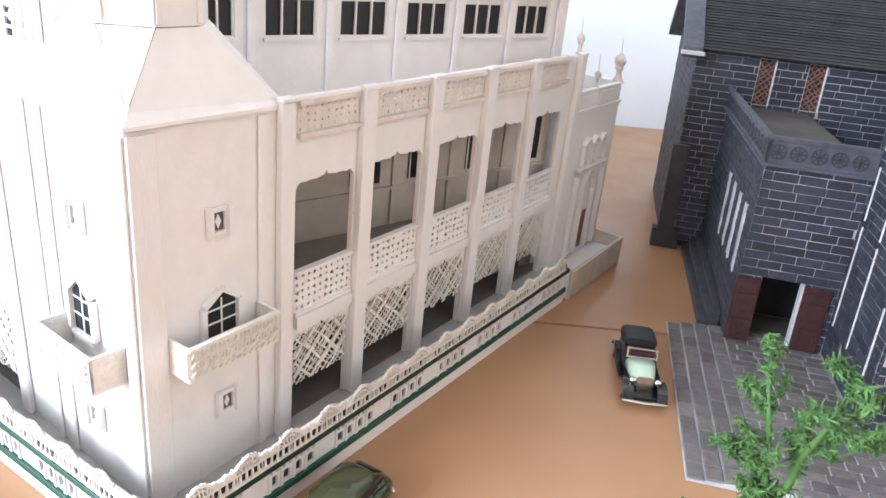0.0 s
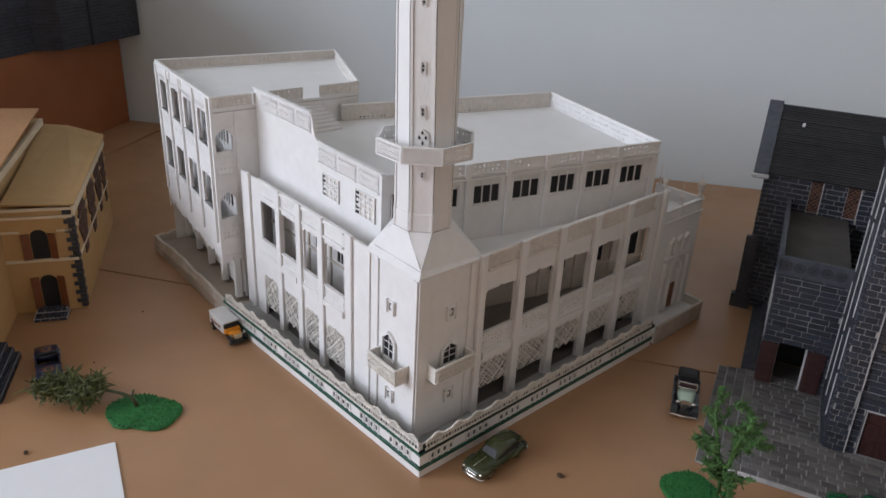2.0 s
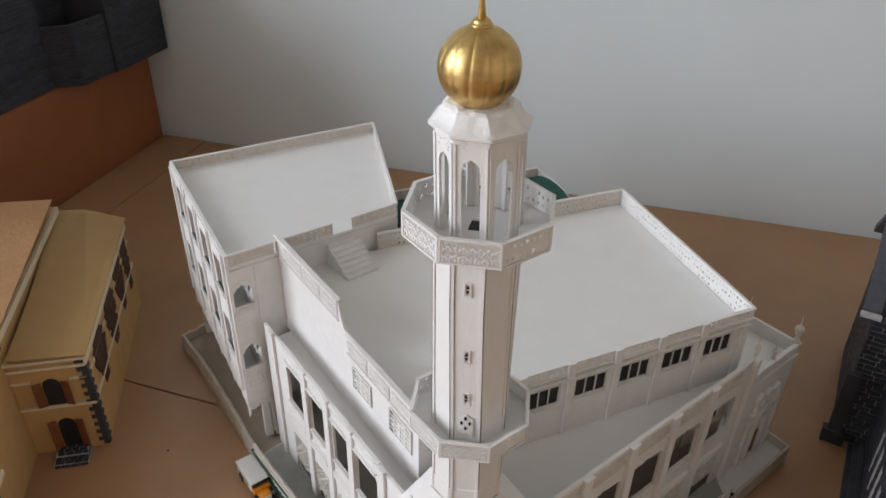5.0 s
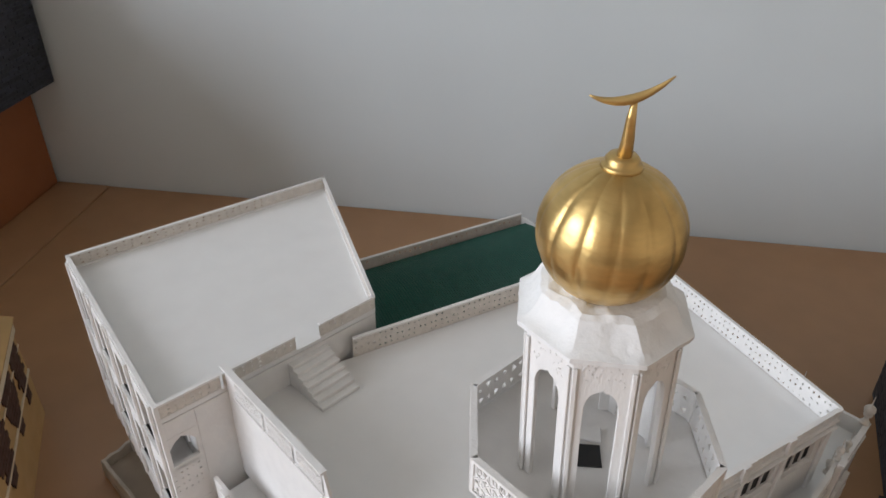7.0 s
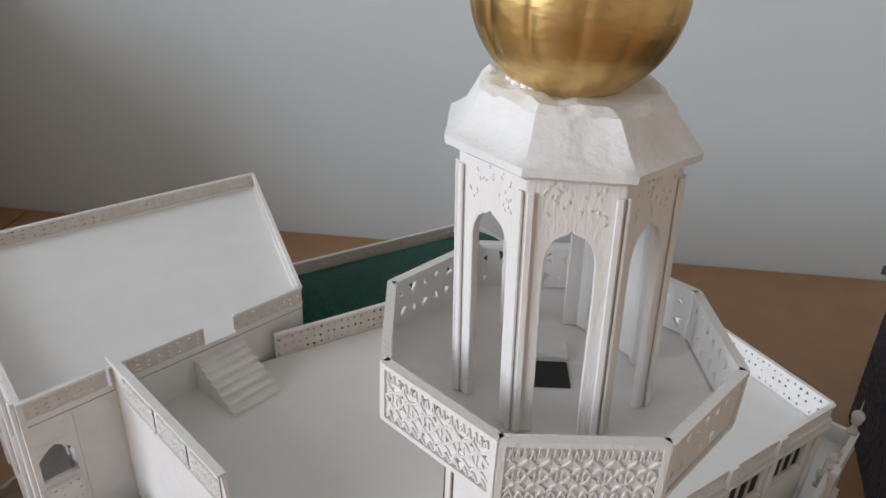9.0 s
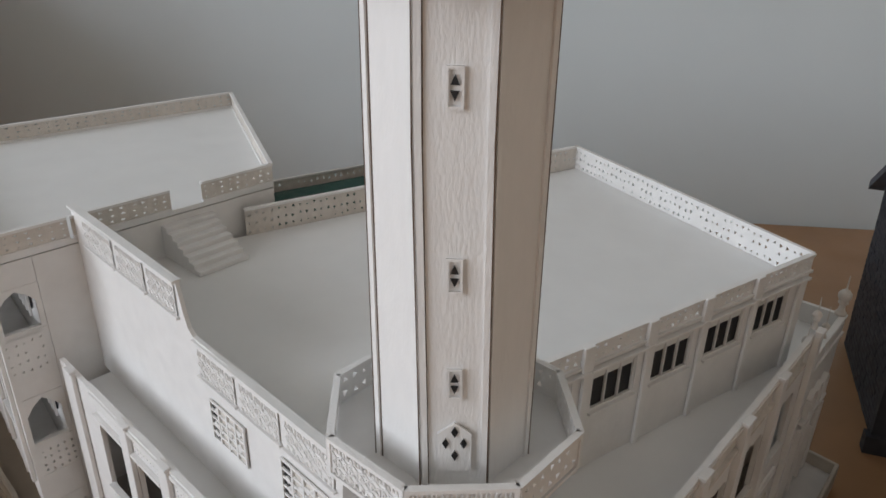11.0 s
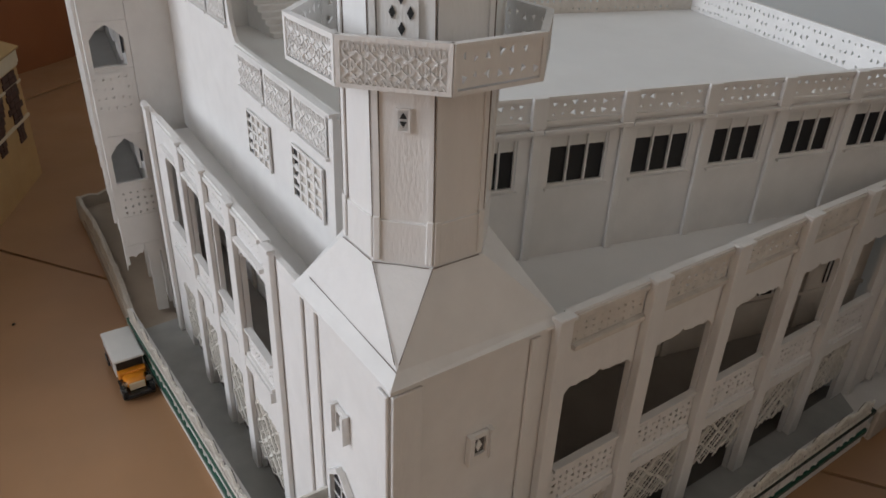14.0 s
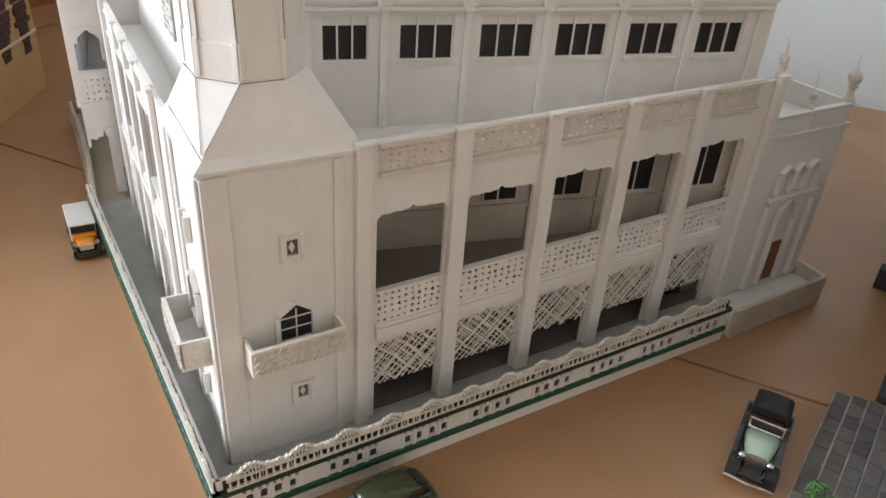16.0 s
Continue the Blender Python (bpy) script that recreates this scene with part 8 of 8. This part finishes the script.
for sg in (-1, 1):
    bm = bmesh.new()
    for k in range(3):
        box(bm, -0.0220 + 0.0078 * k, -0.0160 + 0.0078 * k, sg * 0.0087, sg * 0.0089, 0.0095, 0.0125, f)
    part("sign_panel", bm, SHUTTER, car, "faded plain sign bars")

# green pickup and teal trailer in front of the court
f = car_frame(0.0590, 0.3560, (-0.93, -0.37))
car = thing("toy_pickup", f(0, 0, 0), "glossy green toy pickup truck by the church court", "toy car")
bm = bmesh.new()
hull(bm, f, [(-0.0330, 0.0108, 0.0040, 0.0110), (-0.0100, 0.0110, 0.0036, 0.0112), (0.0080, 0.0110, 0.0036, 0.0116), (0.0230, 0.0092, 0.0040, 0.0126), (0.0310, 0.0070, 0.0050, 0.0118), (0.0330, 0.0054, 0.0060, 0.0106)], 16, 3)
part("body", bm, GREEN_GLOSS, car, smooth=True)
bm = bmesh.new()
hull(bm, f, [(-0.0050, 0.0094, 0.0110, 0.0205), (0.0010, 0.0096, 0.0110, 0.0222), (0.0070, 0.0092, 0.0110, 0.0214), (0.0100, 0.0086, 0.0110, 0.0150)], 16, 3)
part("cab", bm, GREEN_GLOSS, car, smooth=True)
for sg in (-1, 1):
    plain("side_window", f, -0.0015, 0.0060, min(sg * 0.0094, sg * 0.0100), max(sg * 0.0094, sg * 0.0100), 0.0150, 0.0196, TINT, car, 0)
    plain("bed_side", f, -0.0330, -0.0060, min(sg * 0.0094, sg * 0.0112), max(sg * 0.0094, sg * 0.0112), 0.0112, 0.0138, GREEN_GLOSS, car)
    bm = bmesh.new()
    hull(bm, f, [(0.0110, 0.0014, 0.0040, 0.0080, sg * 0.0108), (0.0190, 0.0030, 0.0040, 0.0116, sg * 0.0106), (0.0280, 0.0026, 0.0050, 0.0108, sg * 0.0096), (0.0320, 0.0014, 0.0064, 0.0094, sg * 0.0088)], 10, 2.4)
    part("wing", bm, GREEN_GLOSS, car, smooth=True)
    for u in (0.0210, -0.0220):
        wheel(f, u, sg * 0.0122, 0.0054, 0.0040, car)
plain("grille", f, 0.0322, 0.0340, -0.0050, 0.0050, 0.0056, 0.0104, CHROME, car)
plain("bumper", f, 0.0338, 0.0352, -0.0110, 0.0110, 0.0036, 0.0052, CHROME, car)
plain("load_bed", f, -0.0320, -0.0070, -0.0092, 0.0092, 0.0113, 0.0116, GREEN_GLOSS, car, 0)
f2 = car_frame(0.1200, 0.3800, (-0.93, -0.37))
tr = thing("toy_trailer", f2(0, 0, 0), "teal open toy trailer behind the green pickup", "toy trailer")
plain("trailer_floor", f2, -0.0240, 0.0240, -0.0110, 0.0110, 0.0060, 0.0075, TEAL, tr)
for a in ((-0.0240, 0.0240, 0.0098, 0.0110), (-0.0240, 0.0240, -0.0110, -0.0098), (0.0226, 0.0240, -0.0097, 0.0097), (-0.0240, -0.0226, -0.0097, 0.0097)):
    plain("trailer_side", f2, a[0], a[1], a[2], a[3], 0.0076, 0.0150, TEAL, tr)
plain("tow_bar", f2, 0.0240, 0.0330, -0.0010, 0.0010, 0.0060, 0.0072, BLACK_GLOSS, tr)
for sg in (-1, 1):
    wheel(f2, -0.0060, sg * 0.0120, 0.0050, 0.0034, tr)

# dark navy open car by the fallen tree
f = car_frame(-0.5330, -0.0670, (-0.975, 0.22))
car = thing("toy_truck", f(0, 0, 0), "dark navy flat open toy car by the fallen tree", "toy car")
plain("chassis", f, -0.0300, 0.0300, -0.0095, 0.0095, 0.0030, 0.0062, BLACK_GLOSS, car)
bm = bmesh.new()
hull(bm, f, [(0.0080, 0.0108, 0.0060, 0.0118), (0.0160, 0.0108, 0.0060, 0.0124), (0.0270, 0.0104, 0.0060, 0.0116), (0.0310, 0.0090, 0.0064, 0.0096)], 14, 4.5)
part("bonnet", bm, NAVY, car, smooth=True)
bm = bmesh.new()
hull(bm, f, [(-0.0310, 0.0096, 0.0062, 0.0098), (-0.0260, 0.0108, 0.0060, 0.0116), (-0.0120, 0.0108, 0.0060, 0.0120), (-0.0060, 0.0106, 0.0060, 0.0112)], 14, 4.5)
part("tail", bm, NAVY, car, smooth=True)
for sg in (-1, 1):
    plain("side", f, -0.0060, 0.0080, min(sg * 0.0094, sg * 0.0108), max(sg * 0.0094, sg * 0.0108), 0.0062, 0.0120, NAVY, car)
plain("seat", f, -0.0055, 0.0000, -0.0088, 0.0088, 0.0063, 0.0096, BLACK_GLOSS, car)
plain("windscreen", f, 0.0076, 0.0084, -0.0092, 0.0092, 0.0118, 0.0150, TINT, car)
for u, z in ((-0.0180, 0.0118), (0.0190, 0.0121)):
    p = f(u, 0.0, 0)
    for rad, mat, lift in ((0.0050, SHUTTER, 0.0), (0.0036, BUFF_DULL, 0.0003), (0.0024, NAVY, 0.0006)):
        bm = bmesh.new()
        lathe(bm, p.x, p.y, [(rad, z + lift), (rad, z + lift + 0.0004), (rad * 0.6, z + lift + 0.0005)], 18)
        part("round_badge", bm, mat, car, "faded round badge")
plain("bumper", f, -0.0326, -0.0312, -0.0100, 0.0100, 0.0036, 0.0056, CHROME, car)
for sg in (-1, 1):
    for u in (0.0200, -0.0190):
        wheel(f, u, sg * 0.0110, 0.0048, 0.0032, car)


# ---- model trees on turf discs
def turf(name_parent, cx, cy, lobes, seed):
    rnd = random.Random(seed)
    n = 48
    top = []
    for k in range(n):
        t = 2 * math.pi * k / n
        r = max(l[2] + 0.9 * (l[0] * math.cos(t) + l[1] * math.sin(t)) for l in lobes)
        r = r * (1 + 0.04 * math.sin(5 * t + seed)) + rnd.uniform(-0.0004, 0.0004)
        top.append((cx + r * math.cos(t), cy + r * math.sin(t)))
    bm = bmesh.new()
    rings = [[Vector((cx + (x - cx) * s, cy + (y - cy) * s, z)) for x, y in top] for s, z in ((1.0, 0.0002), (1.0, 0.0014), (0.94, 0.0024), (0.6, 0.0030), (0.15, 0.0034))]
    loft(bm, rings)
    part("turf_base", bm, TURF, name_parent)
    verts, faces = [], []
    for k in range(900):
        t, s = rnd.uniform(0, 2 * math.pi), math.sqrt(rnd.random())
        i = int(t / (2 * math.pi) * n) % n
        x, y = cx + (top[i][0] - cx) * s, cy + (top[i][1] - cy) * s
        r = rnd.uniform(0.0005, 0.0011)
        b = len(verts)
        z = 0.0022 + 0.0010 * (1 - s)
        a = rnd.uniform(0, 6.28)
        verts += [(x + r * math.cos(a + q), y + r * math.sin(a + q), z) for q in (0, 2.1, 4.2)] + [(x + rnd.uniform(-r, r), y + rnd.uniform(-r, r), z + rnd.uniform(0.0008, 0.0017))]
        faces += [(b, b + 1, b + 3), (b + 1, b + 2, b + 3), (b + 2, b, b + 3)]
    me = bpy.data.meshes.new("turf")
    me.from_pydata(verts, [], faces)
    me.materials.append(TURF)
    ob = new("turf", me)
    ob.parent = name_parent
    ob.matrix_parent_inverse = name_parent.matrix_world.inverted()
    tagged(ob, kind="stuff")


def twigs(starts, count, length, radius, mat, parent, seed, name="crown", droop=0.0, away=None):
    """Curled rubbery twigs sprouting from points along limbs: many thin bent tubes in one crown."""
    rnd = random.Random(seed)
    verts, faces = [], []
    for pts in starts:
        for _ in range(count):
            t = (0.15 + 0.85 * rnd.random()) * (len(pts) - 1)
            i = min(int(t), len(pts) - 2)
            p = pts[i].lerp(pts[i + 1], t - i)
            way = Vector((rnd.gauss(0, 1), rnd.gauss(0, 1), rnd.gauss(0.1, 0.8)))
            if away is not None:
                way = way * 0.75 + away
            way = way.normalized()
            bend = Vector((rnd.gauss(0, 1), rnd.gauss(0, 1), rnd.gauss(-droop, 0.8))).normalized()
            L, curl = length * rnd.uniform(0.5, 1.3), rnd.uniform(1.2, 3.4)
            base = len(verts)
            for k in range(6):
                s = k / 5
                q = p + way * L * math.sin(s * curl) / curl + bend * L * (1 - math.cos(s * curl)) / curl
                rr = radius * (1.15 - 0.75 * s) * rnd.uniform(0.75, 1.3)
                u = way.cross(Vector((0.3, 0.5, 0.8))).normalized()
                v = way.cross(u)
                for m in range(4):
                    a = m * math.pi / 2 + 0.4 * k
                    verts.append(tuple(q + u * rr * math.cos(a) + v * rr * math.sin(a)))
            for k in range(5):
                for m in range(4):
                    n = (m + 1) % 4
                    faces.append((base + 4 * k + m, base + 4 * k + n, base + 4 * k + 4 + n, base + 4 * k + 4 + m))
            faces.append((base + 20, base + 21, base + 22, base + 23))
    me = bpy.data.meshes.new(name)
    me.from_pydata(verts, [], faces)
    me.materials.append(mat)
    ob = new(name, me)
    ob.parent = parent
    ob.matrix_parent_inverse = parent.matrix_world.inverted()
    return ob


# standing bright green tree by the court
tree = thing("model_tree", (-0.0400, 0.2750, 0.0), "bright green foam model tree on a round turf base", "tree")
turf(tree, -0.0420, 0.2790, [(-0.010, -0.004, 0.0215), (0.012, -0.008, 0.0205)], 3)
rnd = random.Random(5)
root = Vector((-0.0280, 0.2740, 0.0030))
trunk = [root, root + Vector((0.001, 0.000, 0.016)), root + Vector((-0.001, 0.000, 0.030)), root + Vector((-0.005, -0.003, 0.048)), root + Vector((-0.008, -0.007, 0.068)), root + Vector((-0.0125, -0.010, 0.088))]
second = [trunk[2], root + Vector((0.004, -0.001, 0.044)), root + Vector((0.006, -0.004, 0.062)), root + Vector((0.011, -0.007, 0.082)), root + Vector((0.0145, -0.0095, 0.102))]
for line, radii in ((trunk, [0.0020, 0.0017, 0.0016, 0.0014, 0.0011, 0.0006]), (second, [0.0016, 0.0016, 0.0014, 0.0011, 0.0006])):
    bm = bmesh.new()
    tube(bm, line, radii, 8)
    part("trunk", bm, LEAF, tree, smooth=True)


def foam_limb(pts, r0, seed):
    """A thick, lumpy, foam-coated limb through the given points."""
    fine, radii = [], []
    n = 4 * (len(pts) - 1)
    for i in range(n + 1):
        t = i / 4
        k = min(int(t), len(pts) - 2)
        fine.append(pts[k].lerp(pts[k + 1], t - k) + Vector((noise.noise(Vector((i * 0.9, seed, 0))), noise.noise(Vector((i * 0.9, seed, 5))), noise.noise(Vector((i * 0.9, seed, 9))))) * 0.0011)
        radii.append(r0 * (1 - 0.55 * i / n) * (1 + 0.45 * noise.noise(Vector((i * 1.7, seed * 3.1, 2)))))
    bm = bmesh.new()
    tube(bm, fine, radii, 7)
    for v in bm.verts:
        v.co += Vector((noise.noise(v.co * 700), noise.noise(v.co * 700 + Vector((7, 0, 0))), noise.noise(v.co * 700 + Vector((0, 7, 0))))) * r0 * 0.55
    part("limb", bm, LEAF, tree, smooth=True)
    return fine


limbs = [trunk[1:], second]
for k in range(32):
    line = (trunk[1:], second)[k % 2]
    i = (k // 2) % (len(line) - 1)
    b = line[i].lerp(line[i + 1], rnd.random())
    ang = k * 2.4 + rnd.uniform(-0.6, 0.6)
    L = rnd.uniform(0.010, 0.024) * (1.0 if i < 3 else 0.7)
    out = Vector((math.cos(ang), math.sin(ang), rnd.uniform(-0.3, 0.8)))
    pts = [b, b + out * L * 0.5 + Vector((0, 0, rnd.uniform(-0.003, 0.003))), b + out * L + Vector((rnd.uniform(-0.005, 0.005), rnd.uniform(-0.005, 0.005), rnd.uniform(-0.006, 0.008)))]
    limbs.append(foam_limb(pts, rnd.uniform(0.0009, 0.0014), k))
    if k % 3:
        c = limbs[-1][5]
        way = (out + Vector((rnd.uniform(-1, 1), rnd.uniform(-1, 1), rnd.uniform(-0.4, 1.0)))).normalized() * rnd.uniform(0.006, 0.013)
        limbs.append(foam_limb([c, c + way * 0.6, c + way + Vector((0, 0, rnd.uniform(-0.005, 0.005)))], 0.0010, 90 + k))
twigs(limbs, 62, 0.0050, 0.00058, LEAF, tree, 6, "crown", 0.3)
# trailing dark sprigs low on one side
for k in range(5):
    a = root + Vector((0.008 + 0.004 * k, -0.004 - 0.003 * k, 0.012))
    pts = [root + Vector((0.002, 0, 0.014)), a, a + Vector((0.008, -0.004 + 0.002 * k, -0.006))]
    bm = bmesh.new()
    tube(bm, pts, [0.0008, 0.0006, 0.0003], 5)
    part("sprig", bm, LEAF_DARK, tree)
    twigs([pts], 7, 0.007, 0.0006, LEAF_DARK, tree, 30 + k, "sprig", 0.5)

# fallen darker tree
tree = thing("fallen_model_tree", (-0.4150, -0.0180, 0.0), "dark green model tree fallen over on its turf base", "tree")
turf(tree, -0.4110, -0.0200, [(0.006, 0.004, 0.0220), (-0.016, -0.013, 0.0190)], 8)
root = Vector((-0.4240, -0.0250, 0.0030))
trunk = [root, root + Vector((-0.004, -0.002, 0.008)), root + Vector((-0.012, -0.009, 0.011)), root + Vector((-0.022, -0.017, 0.012)), root + Vector((-0.046, -0.040, 0.012)), root + Vector((-0.070, -0.072, 0.011))]
bm = bmesh.new()
tube(bm, trunk, [0.0022, 0.0018, 0.0014, 0.0013, 0.0010, 0.0004], 8)
part("trunk", bm, BARK, tree, smooth=True)
bm = bmesh.new()
tube(bm, [trunk[1], trunk[1] + Vector((0.001, 0.002, 0.008))], [0.0013, 0.0008], 6)
part("stub", bm, BARK, tree)
rnd = random.Random(12)
limbs = []
fall = (trunk[5] - trunk[3]).normalized()
for k in range(36):
    t = rnd.uniform(2.95, 4.4)
    i = int(t)
    b = trunk[i].lerp(trunk[i + 1], t - i)
    ang = rnd.uniform(-0.9, 1.5)
    q = Matrix.Rotation(ang, 3, "Z") @ fall
    L = rnd.uniform(0.014, 0.030) * (0.8 + 0.2 * math.cos(ang))
    pts = [b, b + q * L * 0.5 + Vector((0, 0, rnd.uniform(0.0, 0.007))), b + q * L + Vector((0, 0, rnd.uniform(-0.007, 0.005)))]
    bm = bmesh.new()
    tube(bm, pts, [0.0008, 0.0007, 0.0004], 5)
    part("limb", bm, BARK, tree)
    limbs.append(pts)
twigs(limbs, 26, 0.0125, 0.00105, LEAF_DARK, tree, 13, "crown", 0.2, fall * 0.6)

# ---- paper and crumbs
bm = bmesh.new()
pts = [(-0.3905, -0.0568), (-0.2500, -0.0930), (-0.3020, -0.2960), (-0.4430, -0.2600)]
slab(bm, pts, 0.0002, 0.0007)
paper = tagged(part("paper_sheet", bm, PAPER), "white paper sheet lying flat on the brown table", "paper")
for x, y, r in ((-0.1280, 0.2066, 0.0024), (-0.4210, -0.1169, 0.0018), (-0.5020, -0.0350, 0.0012), (-0.5200, -0.0300, 0.0010), (-0.5900, 0.0450, 0.0010)):
    bm = bmesh.new()
    bmesh.ops.create_icosphere(bm, subdivisions=2, radius=r)
    for v in bm.verts:
        v.co = Vector((v.co.x * 1.3, v.co.y, v.co.z * 0.6)) * (1 + 0.35 * noise.noise(v.co * 900 + Vector((x * 50, 0, 0)))) + Vector((x, y, r * 0.5))
    tagged(part("crumb", bm, DEBRIS), "small dark brown crumb lying on the table", "crumb", "crumbs on the table")
